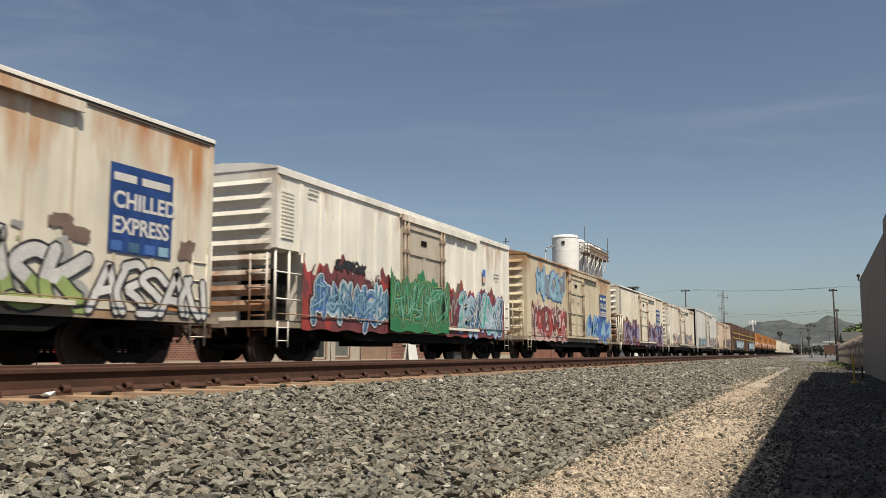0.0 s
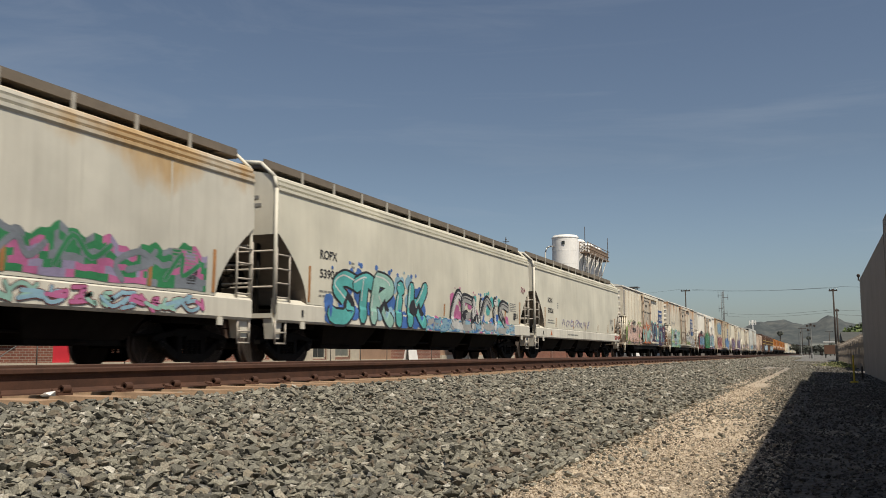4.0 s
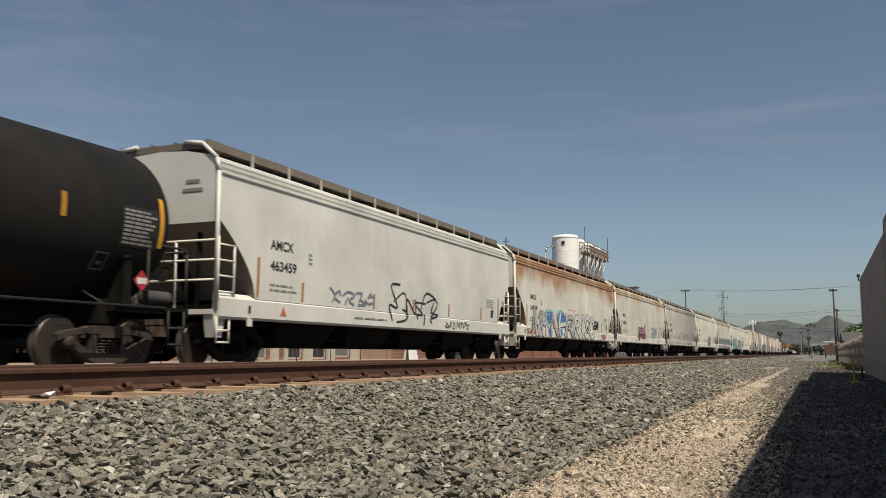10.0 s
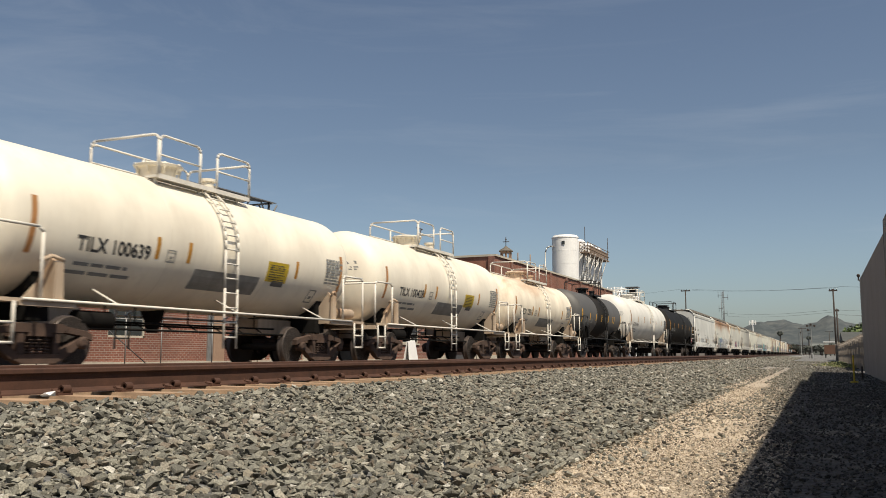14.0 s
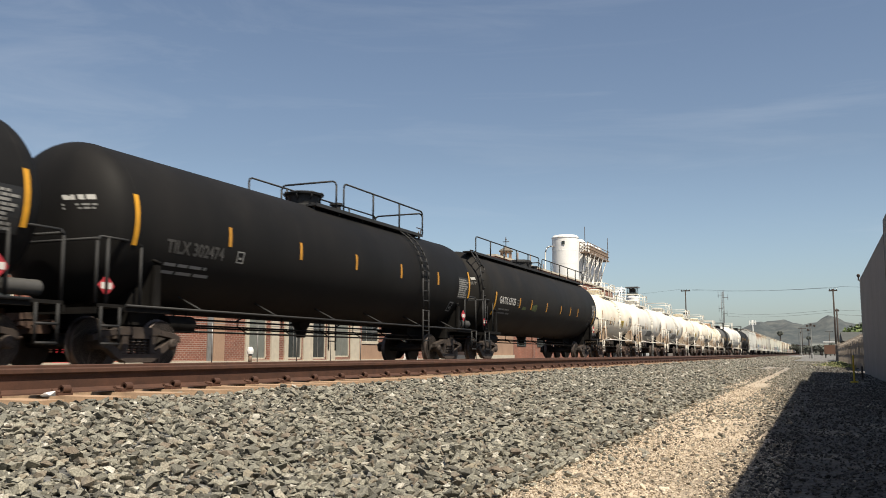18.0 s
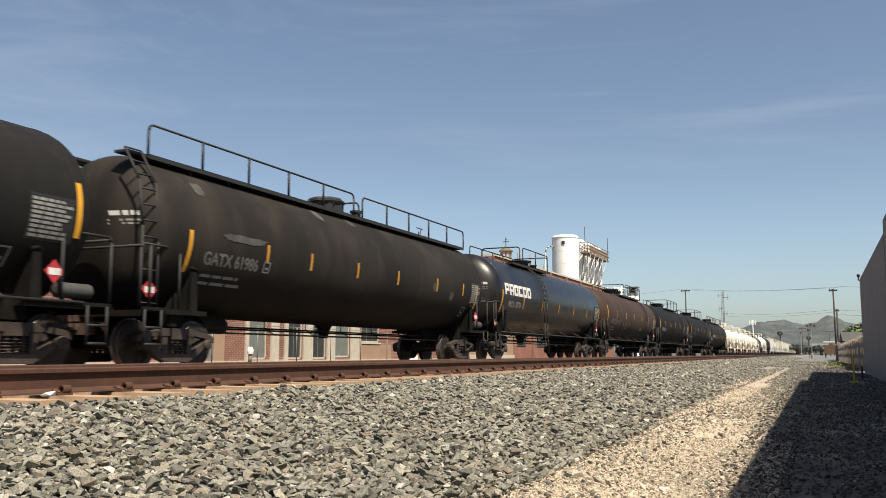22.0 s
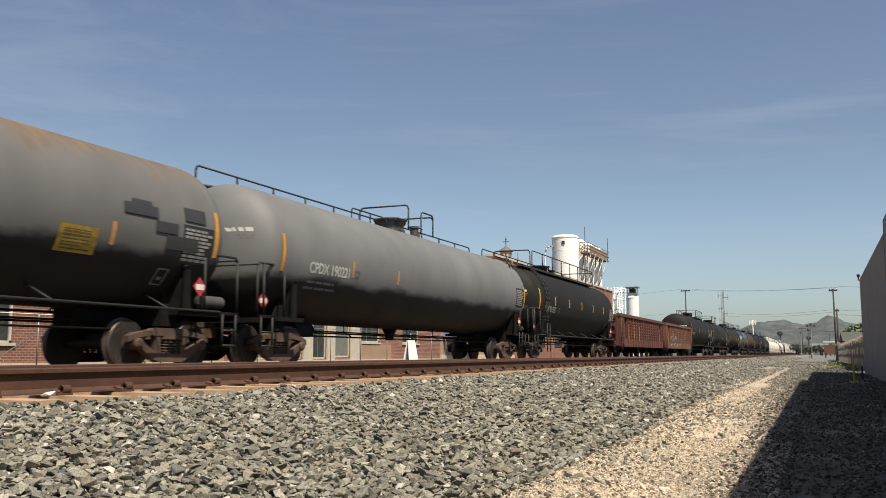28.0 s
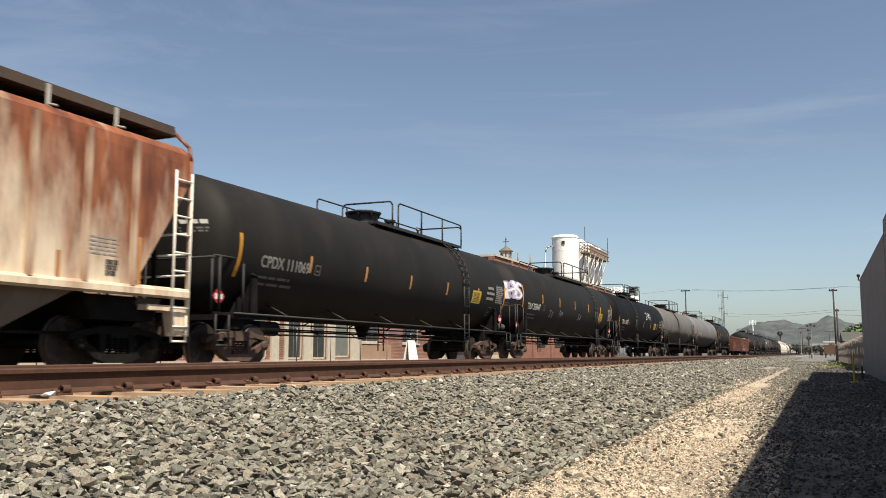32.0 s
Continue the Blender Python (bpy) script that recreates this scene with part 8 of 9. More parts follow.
# ---- silos ----
def silos():
    def silo(x, y, r, top):
        e = new("grain_silo")
        tagged(e, "white painted cylindrical storage silo with dome cap", "silo", "silos behind the train")
        bm = bmesh.new()
        lathe(bm, [(-0.43, r), (top - 0.6, r), (top - 0.55, r + 0.08), (top - 0.4, r + 0.08), (top - 0.35, r), (top, r * 0.9)], "z", 28, (x, y, 0))
        part("shell", bm, SILO, e)
        for z in np.arange(2.0, top - 2, 2.6):
            bm = bmesh.new()
            lathe(bm, [(float(z), r - 0.01), (float(z), r + 0.02), (float(z) + 0.08, r + 0.02), (float(z) + 0.08, r - 0.01)], "z", 28, (x, y, 0))
            part("ring", bm, SILO, e)
        return e

    e = silo(-44.9, 167.5, 2.6, 23.3)
    bm = bmesh.new()
    box(bm, -44.9, -44.3, 164.80, 165.1, 21.3, 22.0)
    part("hatch", bm, PANE, e)
    bm = bmesh.new()
    pipe(bm, [(-46.6, 165.5, 21.05), (-47.4, 165.2, 21.1), (-47.95, 165.0, 20.75), (-48.25, 165.0, 19.9), (-48.3, 165.0, 5)], 0.14, 8)
    part("down_pipe", bm, GALV, e)
    for y in (175.0, 182.5, 190.0):
        silo(-45.4, y, 2.6, 23.3)
    silo(-45.75, 240.0, 1.65, 15.8)
    p = new("silo_platform")
    tagged(p, "rusty steel gallery with railings bracketed to the silos", "platform")
    x0, x1, y0, y1, z = -42.75, -41.2, 170.5, 190.5, 20.4
    bm = bmesh.new()
    box(bm, x0, x1, y0, y1, z - 0.25, z)
    part("deck", bm, RUSTY, p)
    for x in (x0, x1):
        bm = bmesh.new()
        for zz in (z + 0.7, z + 1.3, z + 1.9):
            rod(bm, (x, y0, zz), (x, y1, zz), 0.07)
        for y in np.arange(y0, y1 + 0.1, 3.0):
            rod(bm, (x, float(y), z), (x, float(y), z + 1.9), 0.07)
        part("railing", bm, RUSTY, p)
    bm = bmesh.new()
    box(bm, x1 - 0.05, x1, y0 + 2, y1 - 1, z + 0.1, z + 1.5)
    part("side_panel", bm, RUSTY, p)
    for y in np.arange(y0 + 3, y1, 3.6):
        bm = bmesh.new()
        rod(bm, (x1, float(y), z - 0.2), (x0 - 0.1, float(y) - 2, z - 6.5), 0.13)
        rod(bm, (x0, float(y), z - 0.2), (x0 - 0.1, float(y) - 2, z - 6.5), 0.13)
        part("bracket", bm, GALV, p)
    bm = bmesh.new()
    for x in (x0 + 0.3, x1 - 0.3):
        rod(bm, (x, 172.2, 3), (x, 172.2, z + 2), 0.07)
    for k in range(40):
        rod(bm, (x0 + 0.3, 172.2, 4 + 0.45 * k), (x1 - 0.3, 172.2, 4 + 0.45 * k), 0.05)
    part("ladder", bm, GALV, p)
    for x, y, h in ((-44, 180, 6.4), (-41.4, 190, 5.0)):
        bm = bmesh.new()
        rod(bm, (x, y, z), (x, y, z + h), 0.07)
        part("antenna", bm, WOOD_POLE, p)
    q = new("pipe_rack")
    tagged(q, "white steel pipe rack with railed levels beside the silos", "pipe rack")
    px0, px1, py0, py1 = -46.6, -43.2, 213.0, 217.0
    for x in (px0, (px0 + px1) / 2, px1):
        for y in (py0, py1):
            bm = bmesh.new()
            rod(bm, (x, y, -0.43), (x, y, 16.4), 0.11)
            part("post", bm, SILO, q)
    for z in (8.5, 11.0, 13.4, 15.2):
        bm = bmesh.new()
        for zz in (z, z + 0.55, z + 1.0):
            for y in (py0, py1):
                rod(bm, (px0, y, zz), (px1, y, zz), 0.06 if zz > z else 0.12)
            for x in (px0, px1):
                rod(bm, (x, py0, zz), (x, py1, zz), 0.06 if zz > z else 0.12)
        part("level", bm, SILO, q)
    for k, x in enumerate((-46.0, -45.4, -44.2, -43.7)):
        bm = bmesh.new()
        pipe(bm, [(x, 212.6, 2.0), (x, 212.6, 12.6 + 0.9 * k), (x + 0.3, 212.8, 13.2 + 0.9 * k), (x + 1.0, 214.5, 13.3 + 0.9 * k)], 0.16, 8)
        part("pipe", bm, SILO if k % 2 else GALV, q)
    h = new("silo_head_house")
    tagged(h, "small open-sided dark house on top of a silo", "silo house")
    bm = bmesh.new()
    box(bm, -47.0, -44.4, 238.7, 241.3, 15.8, 16.7)
    part("body", bm, SHUTTER, h)
    for x in (-46.9, -44.5):
        for y in (238.8, 241.2):
            bm = bmesh.new()
            rod(bm, (x, y, 16.6), (x, y, 18.0), 0.09)
            part("post", bm, WOOD_POLE, h)
    bm = bmesh.new()
    box(bm, -46.4, -45.0, 239.2, 240.8, 16.7, 17.8)
    part("hoist", bm, WOOD_POLE, h)
    bm = bmesh.new()
    box(bm, -47.4, -44.0, 238.2, 241.8, 18.0, 18.25)
    part("roof", bm, ROOF_GREY, h)


# ---- poles, wires, signals ----
def utility_pole(x, y, h, arms=((-0.3, 2.2),), lean=0.0, label="weathered wooden utility pole with a crossarm"):
    e = new("utility_pole")
    tagged(e, label, "utility pole", "utility poles")
    bm = bmesh.new()
    lathe(bm, [(-0.6, 0.13), (h, 0.085)], "z", 10)
    pl = part("pole", bm, WOOD_POLE, e)
    for dz, w in arms:
        bm = bmesh.new()
        box(bm, -w / 2, w / 2, -0.07, 0.07, h + dz - 0.08, h + dz + 0.08)
        arm = part("crossarm", bm, WOOD_POLE, e)
        for k in range(4):
            bm = bmesh.new()
            rod(bm, (-w / 2 + 0.12 + (w - 0.24) * k / 3, 0, h + dz + 0.08), (-w / 2 + 0.12 + (w - 0.24) * k / 3, 0, h + dz + 0.25), 0.05, 6)
            part("insulator", bm, PANE, arm)
    e.matrix_basis = pose(x, y, -0.5, 0, lean, 0)
    return e


def wire(a, b, sag, r=0.016):
    bm = bmesh.new()
    pts = []
    for k in range(13):
        t = k / 12
        p = Vector(a).lerp(Vector(b), t)
        p.z -= sag * 4 * t * (1 - t)
        pts.append(p)
    pipe(bm, pts, r, 4)
    tagged(part("overhead_wire", bm, WOOD_POLE), "thin dark overhead wire between utility poles", "wire", "overhead wires")


def signal_mast(x, y, h, heads):
    e = new("railway_signal")
    tagged(e, "grey railway signal mast with dark lamp heads", "railway signal", "railway signals")
    bm = bmesh.new()
    lathe(bm, [(-0.6, 0.2), (0.2, 0.18), (0.25, 0.065), (h, 0.06)], "z", 10, (x, y, 0))
    part("mast", bm, GALV, e)
    for dx, z in heads:
        bm = bmesh.new()
        lathe(bm, [(y - 0.18, 0.15), (y - 0.12, 0.16), (y + 0.15, 0.10), (y + 0.25, 0.08)], "y", 14, (x + dx, 0, z))
        rod(bm, (x, y, z), (x + dx, y, z), 0.05)
        part("lamp_head", bm, WOOD_POLE, e)
    bm = bmesh.new()
    rod(bm, (x - 0.4, y + 0.3, -0.5), (x - 0.4, y + 0.3, h - 0.5), 0.03)
    for k in range(int(h / 0.4)):
        rod(bm, (x - 0.4, y + 0.3, 0.3 + 0.4 * k), (x - 0.1, y + 0.2, 0.3 + 0.4 * k), 0.02, 4)
    part("ladder", bm, GALV_DARK, e)


def poles():
    utility_pole(-19.8, 150, 11.2, ((-0.15, 1.5), (-3.9, 0.9)))
    utility_pole(2.2, 120, 8.7, ((-0.2, 1.0),), -0.4)
    utility_pole(2.65, 130, 6.7, ((-0.3, 0.6),), 0.0, "dark wooden utility pole beside the fence")
    for px, py, ph in ((40, 118, 9.6), (40.4, 129, 7.6), (-90, 160, 11.6)):
        utility_pole(px, py, ph)
    utility_pole(-4.5, 320, 9.5, ((-0.3, 2.4),))
    utility_pole(4.0, 330, 8.5, ((-0.3, 2.4),))
    for (a, b, s) in (((-20.9, 150, 10.8), (1.5, 120, 8.4), 0.35), ((-18.7, 150, 10.8), (2.8, 120, 8.4), 0.35), ((-20.3, 219.7, 9.9), (1.9, 120, 5.6), 0.5), ((-20.3, 219.7, 9.2), (1.9, 120, 5.3), 0.45), ((-90, 160, 11), (-20.9, 150, 10.8), 1.5), ((-90, 160, 7), (-19.8, 150, 7.0), 1.2),
                      ((2.8, 120, 8.5), (40, 118, 9), 0.8), ((2.4, 130, 6.0), (40, 128, 7), 0.8), ((2.4, 130, 5.4), (40, 130, 5.8), 0.7)):
        wire(a, b, s)
    # lattice radio mast
    e = new("radio_mast")
    tagged(e, "slim grey lattice radio mast with small antennas", "radio mast")
    bm = bmesh.new()
    for dx, dy in ((-0.3, -0.3), (0.3, -0.3), (0, 0.35)):
        rod(bm, (-20.4 + dx, 220 + dy, -0.5), (-20.4 + dx, 220 + dy, 15.0), 0.06)
    for k in range(26):
        z = 0.2 + 0.57 * k
        rod(bm, (-20.7, 219.7, z), (-20.1, 219.7, z + 0.57), 0.025, 4)
        rod(bm, (-20.1, 219.7, z), (-20.4, 220.35, z + 0.57), 0.025, 4)
    part("lattice", bm, GALV_DARK, e)
    for dx, z in ((-1.0, 14.2), (1.2, 13.6), (0.9, 9.8), (-0.9, 11.0), (-0.8, 8.0)):
        bm = bmesh.new()
        rod(bm, (-20.4, 220, z), (-20.4 + dx, 220, z), 0.05)
        rod(bm, (-20.4 + dx, 220, z - 0.7), (-20.4 + dx, 220, z + 0.7), 0.05)
        part("antenna", bm, GALV_DARK, e)
    signal_mast(-0.75, 140, 4.4, ((-0.5, 4.2), (0.5, 4.2), (0.0, 4.4), (-0.4, 3.6)))
    signal_mast(-3.1, 200, 5.2, ((-0.6, 1.9), (0.6, 1.9), (0.0, 4.6)))
    e = new("cell_mast")
    tagged(e, "white mast with panel antennas beyond the train", "antenna mast")
    bm = bmesh.new()
    rod(bm, (-18.8, 300, -0.5), (-18.8, 300, 11.0), 0.12, 8)
    part("mast", bm, SILO, e)
    for dx in (-0.9, -0.3, 0.3, 0.9):
        bm = bmesh.new()
        box(bm, -18.8 + dx - 0.12, -18.8 + dx + 0.12, 299.8, 300.1, 9.4, 10.9)
        part("panel_antenna", bm, SILO, e)
    bm = bmesh.new()
    rod(bm, (-19.8, 300, 10.2), (-17.8, 300, 10.2), 0.06)
    part("bracket", bm, SILO, e)


# ---- the wall, fence and things beside it ----
def east_side():
    X = 1.45
    bm = bmesh.new()
    slab(bm, [(-14, -0.6), (33.2, -0.6), (33.2, 2.66), (21.4, 2.74), (21.3, 3.02), (-14, 3.06)], X, X + 0.3)
    bmesh.ops.recalc_face_normals(bm, faces=bm.faces)
    w = tagged(part("wall_east", bm, GREY_WALL), "tall plain grey rendered wall beside the path", "wall", kind="structure")
    bm = bmesh.new()
    box(bm, X - 0.012, X, 21.25, 21.34, -0.55, 2.72)
    part("joint_strip", bm, GREY_WALL, w)
    rnd = random.Random(9)
    for k in range(26):
        bm = bmesh.new()
        z = -0.45 + 0.12 * k
        d = rnd.uniform(0.03, 0.07)
        box(bm, X - 0.01, X + 0.2, 33.2, 33.2 + d, z, z + 0.085)
        part("edge_block", bm, GREY_WALL, w)
    bm = bmesh.new()
    rod(bm, (X - 0.04, 33.15, 2.6), (X - 0.04, 33.15, 2.76), 0.025)
    lathe(bm, [(2.72, 0.04), (2.79, 0.06), (2.83, 0.03)], "z", 10, (X - 0.04, 33.15, 0))
    part("wall_lamp", bm, WOOD_POLE, w)
    # bollard
    e = new("bollard")
    tagged(e, "thin yellow marker post standing in the wall's shade", "marker post")
    bm = bmesh.new()
    lathe(bm, [(-0.55, 0.02), (0.04, 0.02), (0.08, 0.014)], "z", 12, (0.74, 22.2, 0))
    part("post", bm, YELLOW, e)
    bm = bmesh.new()
    lathe(bm, [(-0.56, 0.09), (-0.51, 0.08)], "z", 12, (0.74, 22.2, 0))
    part("base", bm, YELLOW, e)
    e = new("pipe_stub")
    tagged(e, "short dark pipe standing against the wall", "pipe")
    bm = bmesh.new()
    rod(bm, (1.05, 25.5, -0.57), (1.05, 25.5, -0.22), 0.025, 8)
    part("pipe", bm, WOOD_POLE, e)
    # board fence
    f = new("board_fence")
    tagged(f, "weathered grey wooden board fence with leaning boards", "fence")
    k = 0
    y = 37.0
    while y < 100:
        bm = bmesh.new()
        h = 1.38 + rnd.uniform(-0.08, 0.08) + (0.25 if y > 80 else 0)
        slab(bm, [(0, 0), (0.145, 0), (0.145, h - 0.05), (0.0725, h), (0, h - 0.05)], 0, 0.02)
        b = part("board", bm, FENCE_WOOD, f)
        b.matrix_basis = pose(1.72 + rnd.uniform(-0.02, 0.02), y, -0.58, rnd.uniform(-2, 2), rnd.uniform(-2, 2), 0)
        y += 0.16 if y < 60 else 0.32
    for z in (0.1, 0.62):
        bm = bmesh.new()
        box(bm, 1.75, 1.80, 37, 100, z - 0.05, z + 0.05)
        part("fence_rail", bm, FENCE_WOOD, f)
    for y in np.arange(37, 100, 2.6):
        bm = bmesh.new()
        box(bm, 1.80, 1.90, float(y), float(y) + 0.1, -0.6, 1.0)
        part("fence_post", bm, FENCE_WOOD, f)
    # low house behind the fence
    h = new("low_house")
    tagged(h, "low house with a grey shingled roof behind the fence", "house")
    bm = bmesh.new()
    box(bm, 3.2, 11, 86, 100, -0.55, 1.3)
    part("wall", bm, GREY_WALL, h)
    bm = bmesh.new()
    slab(bm, [(85.3, 1.25), (100.7, 1.25), (93, 2.2)], 2.1, 11.5)
    bmesh.ops.recalc_face_normals(bm, faces=bm.faces)
    part("roof", bm, SHINGLE, h)
    bm = bmesh.new()
    box(bm, 3.15, 3.2, 90, 92, 0.1, 1.0)
    part("window", bm, PANE, h)
    # dark parked trailer far down the path
    t = new("utility_trailer")
    tagged(t, "small dark trailer with a pale roof parked by the fence", "trailer")
    bm = bmesh.new()
    box(bm, 1.0, 2.9, 150, 153, 0.1, 1.5)
    part("body", bm, BROWN_BOX, t)
    bm = bmesh.new()
    box(bm, 0.9, 3.0, 149.9, 153.1, 1.9, 2.05)
    part("roof", bm, SILO, t)
    for x in (1.0, 2.9):
        for y in (150.1, 152.9):
            bm = bmesh.new()
            rod(bm, (x, y, 1.5), (x, y, 1.9), 0.04)
            part("post", bm, GALV, t)
    for x in (1.1, 2.7):
        bm = bmesh.new()
        lathe(bm, [(x, 0.32), (x + 0.15, 0.32)], "x", 14, (0, 151.5, -0.2))
        part("wheel", bm, UNDER, t)


# ---- plants, far town and hills ----
LEAF = stone_material("green leaves", [(0.0, (0.035, 0.055, 0.018)), (0.5, (0.07, 0.11, 0.03)), (1.0, (0.15, 0.19, 0.05))], 30, 0.7)
# far trees: distance haze put into the leaf colour, greyer and lighter
LEAF_HAZED = stone_material("hazed dark leaves", [(0.0, (0.06, 0.07, 0.06)), (0.6, (0.10, 0.11, 0.09)), (1.0, (0.15, 0.15, 0.12))], 30, 0.7)
GRASS = stone_material("dry and green grass", [(0.0, (0.08, 0.11, 0.03)), (0.5, (0.15, 0.18, 0.06)), (1.0, (0.30, 0.26, 0.13))], 30, 0.8)


def leaf_cloud(blobs, n, size, seed):
    rs = np.random.RandomState(seed)
    V = []
    for cx, cy, cz, rx, ry, rz in blobs:
        d = rs.normal(size=(n, 3))
        d /= np.linalg.norm(d, axis=1)[:, None]
        p = d * rs.uniform(0.55, 1.08, (n, 1)) * np.array([rx, ry, rz]) + np.array([cx, cy, cz])
        u = rs.normal(size=(n, 3))
        w = np.cross(u, d)
        u *= size / np.linalg.norm(u, axis=1)[:, None]
        w *= size * 0.6 / np.maximum(1e-6, np.linalg.norm(w, axis=1))[:, None]
        V.append(np.stack([p - u, p + w, p + u, p - w], 1).reshape(-1, 3))
    V = np.concatenate(V)
    me = bpy.data.meshes.new("leaves")
    me.from_pydata(V.tolist(), [], [(i, i + 1, i + 2, i + 3) for i in range(0, len(V), 4)])
    return me


def tree(x, y, h, r, seed, mat=None, label="leafy green tree beyond the tracks"):
    rnd = random.Random(seed)
    e = new("tree")
    tagged(e, label, "tree", "trees")
    bm = bmesh.new()
    lathe(bm, [(-0.6, r * 0.12), (h * 0.4, r * 0.08), (h * 0.75, r * 0.03)], "z", 8)
    for k in range(5):
        a = k * 1.26 + rnd.random()
        rod(bm, (0, 0, h * 0.35), (math.cos(a) * r * 0.6, math.sin(a) * r * 0.6, h * 0.65), r * 0.035, 5)
    part("trunk", bm, WOOD_POLE, e)
    blobs = [(rnd.uniform(-0.6, 0.6) * r, rnd.uniform(-0.6, 0.6) * r, h * rnd.uniform(0.5, 0.85), r * rnd.uniform(0.35, 0.6), r * rnd.uniform(0.35, 0.6), h * rnd.uniform(0.12, 0.22)) for _ in range(9)]
    me = leaf_cloud(blobs, 170, r * 0.09, seed)
    me.materials.append(mat or LEAF)
    c = new("crown", me)
    c.parent = e
    e.matrix_basis = pose(x, y, -0.5)


def palm(x, y, h, seed):
    rnd = random.Random(seed)
    e = new("palm_tree")
    tagged(e, "tall fan palm far beyond the crossing", "palm tree", "trees")
    bm = bmesh.new()
    lathe(bm, [(-0.5, 0.35), (h, 0.22)], "z", 8)
    part("trunk", bm, WOOD_POLE, e)
    me = leaf_cloud([(0, 0, h + 0.3, 1.3, 1.3, 0.9)], 160, 0.55, seed)
    me.materials.append(LEAF_HAZED)
    c = new("crown", me)
    c.parent = e
    e.matrix_basis = pose(x, y, -0.5)


def plants():
    for k, (x, y) in enumerate(((6, 108), (8.5, 112), (5, 116), (10, 106))):
        tree(x, y, 4.2 + 0.3 * k, 2.6, 40 + k, LEAF, "bright green bushy tree behind the low house")
    rnd = random.Random(21)
    for k in range(34):
        y = rnd.uniform(380, 680)
        tree(rnd.uniform(-30, 16) * y / 400, y, rnd.uniform(3.0, 5.5), rnd.uniform(2.2, 4.5), 60 + k, LEAF_HAZED, "dark green tree in the distant town")
    palm(-15, 420, 9.5, 5)
    palm(-4, 520, 9, 6)
    me = leaf_cloud([(1.2, 46 + 2.2 * k, -0.55, 0.75, 1.5, 0.13) for k in range(12)] + [(0.2 + 0.25 * k, 52 + 4 * k, -0.55, 0.7, 1.6, 0.10) for k in range(6)], 150, 0.06, 7)
    me.materials.append(GRASS)
    tagged(new("grass_patch", me), "patchy green grass at the foot of the fence", "grass", kind="stuff")


def town():
    rnd = random.Random(33)
    mats = [CREAM_TRIM, GREY_WALL, SHUTTER, GREY_WALL, PALE]
    for k in range(34):
        y = rnd.uniform(300, 640)
        x = rnd.uniform(-34, 14) * y / 420
        if -24 < x < 16 and y < 600:
            x += -30 if x < -4 else 26
        e = new("far_house")
        tagged(e, "small pale house in the distant town", "house", "far houses")
        w, d, h = rnd.uniform(6, 14), rnd.uniform(8, 16), rnd.uniform(2.8, 5.5)
        bm = bmesh.new()
        box(bm, -w / 2, w / 2, -d / 2, d / 2, -0.5, h)
        part("wall", bm, rnd.choice(mats), e)
        bm = bmesh.new()
        slab(bm, [(-d / 2 - 0.4, h), (d / 2 + 0.4, h), (0, h + rnd.uniform(0.6, 1.8))], -w / 2 - 0.4, w / 2 + 0.4)
        bmesh.ops.recalc_face_normals(bm, faces=bm.faces)
        part("roof", bm, rnd.choice([ROOF_GREY, RUSTY, SHUTTER]), e)
        for s in (-0.25, 0.25):
            bm = bmesh.new()
            box(bm, s * w - 0.6, s * w + 0.6, -d / 2 - 0.05, -d / 2, 0.8, 2.0)
            part("window", bm, PANE, e)
        e.matrix_basis = pose(x, y, 0, 0, 0, rnd.choice((0, 90)))
    for x, y, w, h in ((-24, 380, 14, 3.4), (-30, 330, 10, 4.5), (-22, 460, 12, 4)):
        e = new("depot")
        tagged(e, "plain grey flat-roofed depot beside the far tracks", "building", "depots")
        bm = bmesh.new()
        box(bm, x - w / 2, x + w / 2, y - 15, y + 15, -0.5, h)
        part("wall", bm, GREY_WALL, e)
        bm = bmesh.new()
        box(bm, x - w / 2 - 0.2, x + w / 2 + 0.2, y - 15.2, y + 15.2, h, h + 0.3)
        part("roof", bm, ROOF_GREY, e)


def hills():
    m, n, l, b = shader("dry scrub hillside", 1.0)
    c = ramp(n, l, noise_tex(n, l, 0.022, 9, rough=0.72), [(0.35, (0.036, 0.046, 0.05)), (0.5, (0.058, 0.068, 0.07)), (0.65, (0.10, 0.105, 0.10))])
    l.new(c, b.inputs["Base Color"])
    for y0, hmax, seed, amp in ((2300, 150, 3.0, 1.0), (3000, 205, 8.0, 0.9)):
        bm = bmesh.new()
        nx, ny = 260, 16
        g = []
        for i in range(nx + 1):
            x = -2600 + 4800 * i / nx
            ridge = hmax * (0.62 + 0.06 * noise.noise(Vector((x * 0.0022, seed, 0))) + 0.11 * noise.noise(Vector((x * 0.006, seed, 3))) + 0.16 * noise.noise(Vector((x * 0.013, seed, 5))) + 0.06 * noise.noise(Vector((x * 0.04, seed, 7))))
            fade = min(1, max(0.05, (x + 430) / 280))
            row = []
            for j in range(ny + 1):
                t = j / ny
                z = ridge * amp * fade * math.sin(min(1, t * 1.25) * math.pi / 2) ** 1.3 + 60 * t * (1 - t) * noise.noise(Vector((x * 0.016, t * 3, seed + 9)))
                row.append(bm.verts.new((x, y0 + t * 550, -2 + z)))
            g.append(row)
        for i in range(nx):
            for j in range(ny):
                bm.faces.new((g[i][j], g[i + 1][j], g[i + 1][j + 1], g[i][j + 1])).smooth = True
        tagged(part("backdrop_hills", bm, m), "grey-green dry hills on the horizon", "hills", kind="structure")


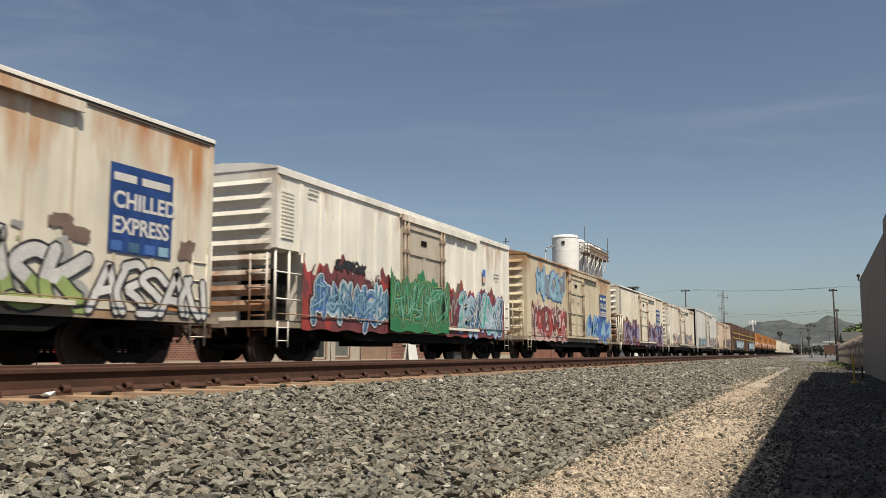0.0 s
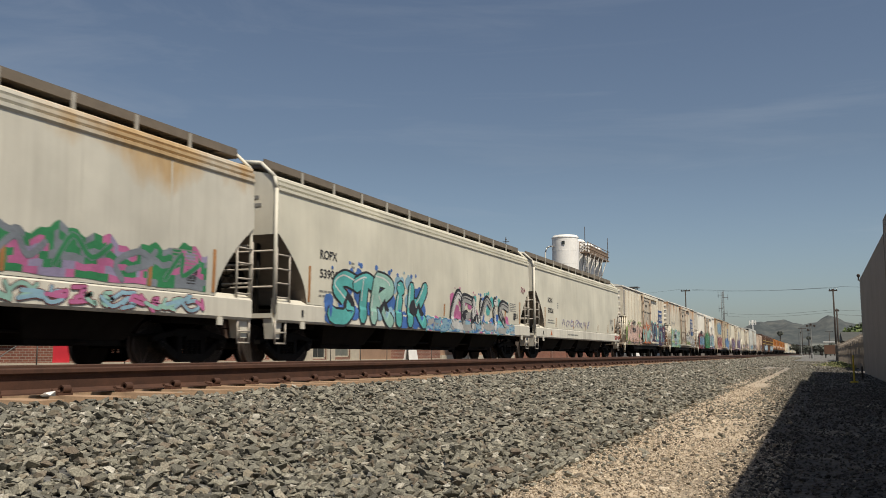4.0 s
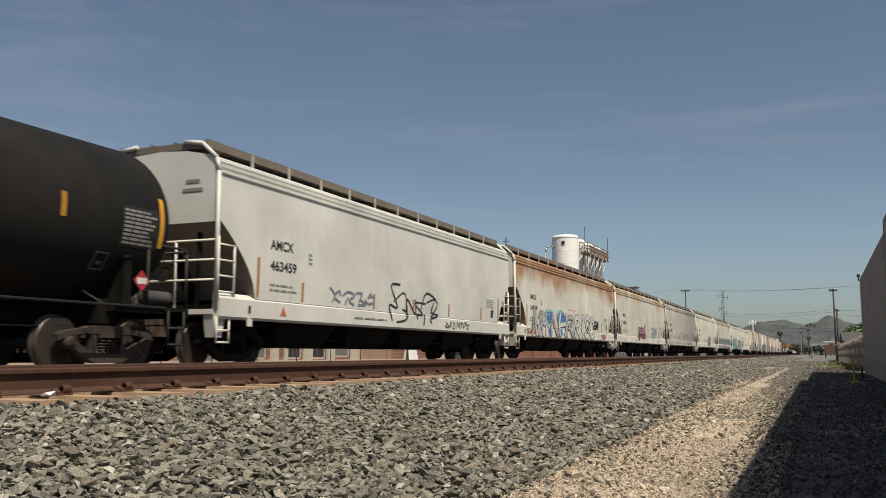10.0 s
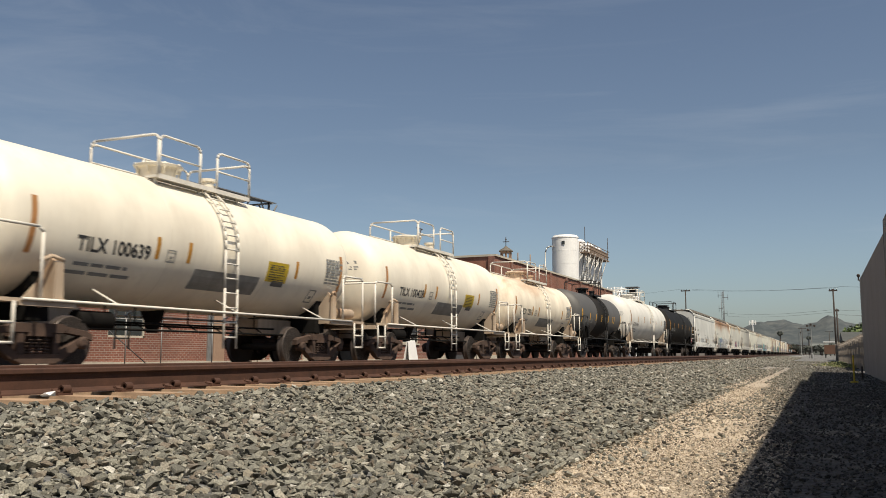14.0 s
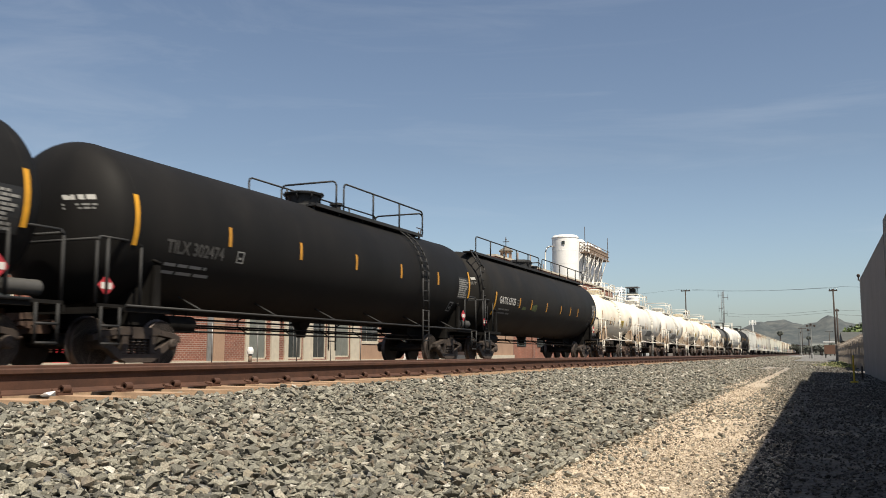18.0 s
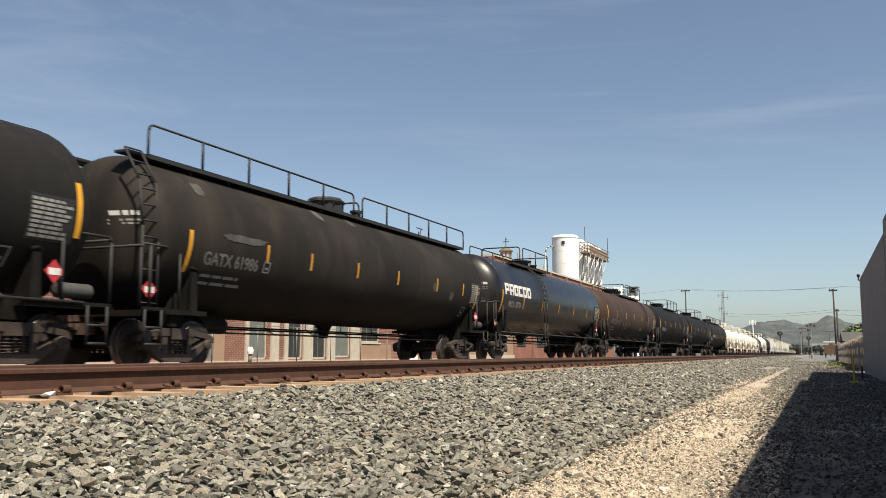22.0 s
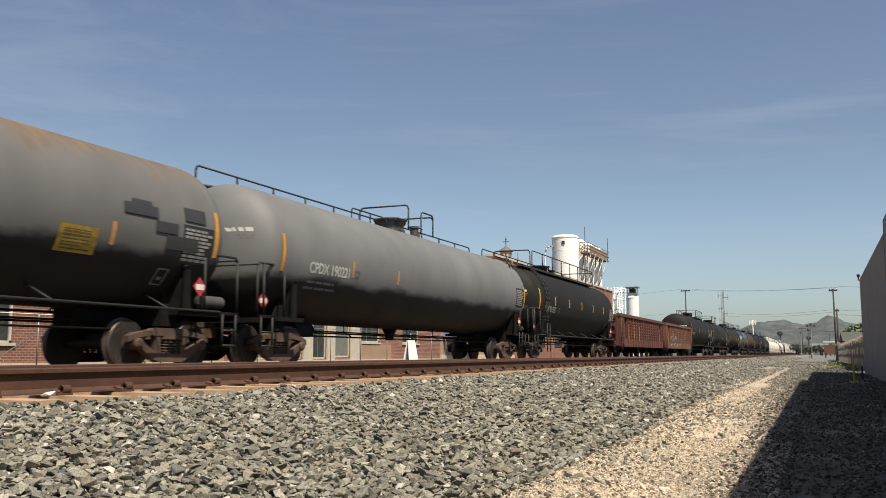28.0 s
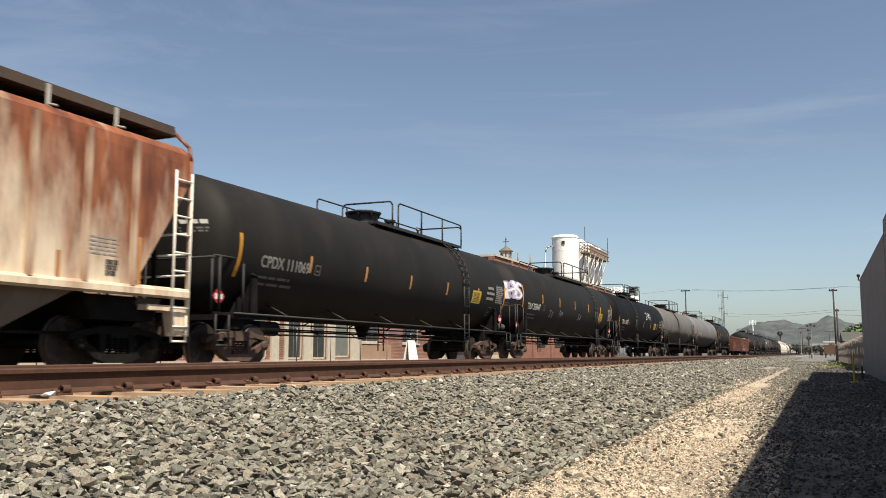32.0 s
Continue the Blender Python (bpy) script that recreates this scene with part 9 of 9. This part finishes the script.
def trackside():
    e = new("chain_fence")
    tagged(e, "grey galvanised wire fence posts with diagonal braces behind the train", "fence")
    for y in (26.0, 30.85, 33.2, 37.0, 41.0, 45.0, 49.0, 53.0, 57.0, 61.0, 65.0):
        bm = bmesh.new()
        rod(bm, (-28.6, y, -0.45), (-28.6, y, 1.7), 0.026)
        part("post", bm, GALV, e)
    for y in (23.5, 32.4):
        bm = bmesh.new()
        rod(bm, (-28.6, y, -0.45), (-28.6, y - 3.2 if y > 30 else y + 3.4, 1.5), 0.022)
        part("brace", bm, GALV_DARK, e)
    bm = bmesh.new()
    rod(bm, (-28.6, 22, 1.68), (-28.6, 65, 1.68), 0.018)
    part("top_rail", bm, GALV, e)
    h = new("vent_pipe")
    tagged(h, "short standpipe with a white cap before the warehouse", "pipe")
    bm = bmesh.new()
    rod(bm, (-29.0, 40.9, -0.45), (-29.0, 40.9, 0.1), 0.1, 8)
    part("pipe", bm, RUSTY, h)
    bm = bmesh.new()
    lathe(bm, [(0.1, 0.16), (0.3, 0.2), (0.45, 0.14), (0.5, 0.05)], "z", 10, (-29.0, 40.9, 0))
    part("cap", bm, SILO, h)
    s = new("sandwich_board")
    tagged(s, "white folding sign board standing by the warehouse", "sign board")
    for k in (-1, 1):
        bm = bmesh.new()
        slab(bm, [(-0.8, 0), (0.8, 0), (0.6, 1.7), (-0.6, 1.7)], 0, 0.05)
        b = part("board", bm, SILO, s)
        b.matrix_basis = pose(-28.5 + 0.25 * k, 60.8, -0.44, 0, -8 * k, 0)
    c = new("market_canopy")
    tagged(c, "purple and white cloth canopy on thin legs", "canopy")
    bm = bmesh.new()
    prism(bm, [(-32.5, 1.6), (-28.8, 1.6), (-30.6, 2.6)], 70.5, 76)
    part("cloth", bm, SPRAY["violet"], c)
    for x in (-29.7, -28.9):
        for y in (70.6, 75.9):
            bm = bmesh.new()
            rod(bm, (x, y, -0.45), (x, y, 1.62), 0.03)
            part("leg", bm, GALV, c)
    r = new("rag")
    bm = bmesh.new()
    rnd = random.Random(5)
    for k in range(14):
        a = k * 0.45
        bm.verts.new((0.05 * math.cos(a) * rnd.uniform(0.6, 1), 0.06 * math.sin(a) * rnd.uniform(0.5, 1), rnd.uniform(0, 0.04)))
    bmesh.ops.convex_hull(bm, input=bm.verts[:])
    part("cloth", bm, SILO, r)
    r.matrix_basis = pose(-4.85, 4.52, -0.19)
    tagged(r, "crumpled pale rag lying on a tie end", "litter")


warehouse()
roof_canopy()
roof_things()
annex()
silos()
poles()
east_side()
plants()
town()
hills()
trackside()


# ---- movement ----
def motions():
    place = {}
    for e, y in CARS:
        place[e] = y
        walk(e, [(0.0, pose(TRACK_X, y, TRACK_Z)), (SECONDS, pose(TRACK_X, y + SPEED * SECONDS, TRACK_Z))])
    step = 1.0 / FPS
    for w, at, car in WHEELS:
        y = place[car]
        a = max(0.0, (-6.0 - y) / SPEED)
        b = min(SECONDS, (46.0 - y) / SPEED)
        if b <= a:
            rows = [(0.0, pose(*at)), (SECONDS, pose(*at))]
        else:
            rows, k0, k1 = [], int(a * FPS), int(b * FPS)
            if k0 > 0:
                rows.append((0.0, pose(*at)))
            for k in range(k0, k1 + 1):
                rows.append((k * step, pose(*at, -math.degrees((k - k0) * step * SPEED / WHEEL_R) % 360)))
            if k1 < int(SECONDS * FPS):
                rows.append((SECONDS, rows[-1][1]))
        walk(w, rows)


motions()
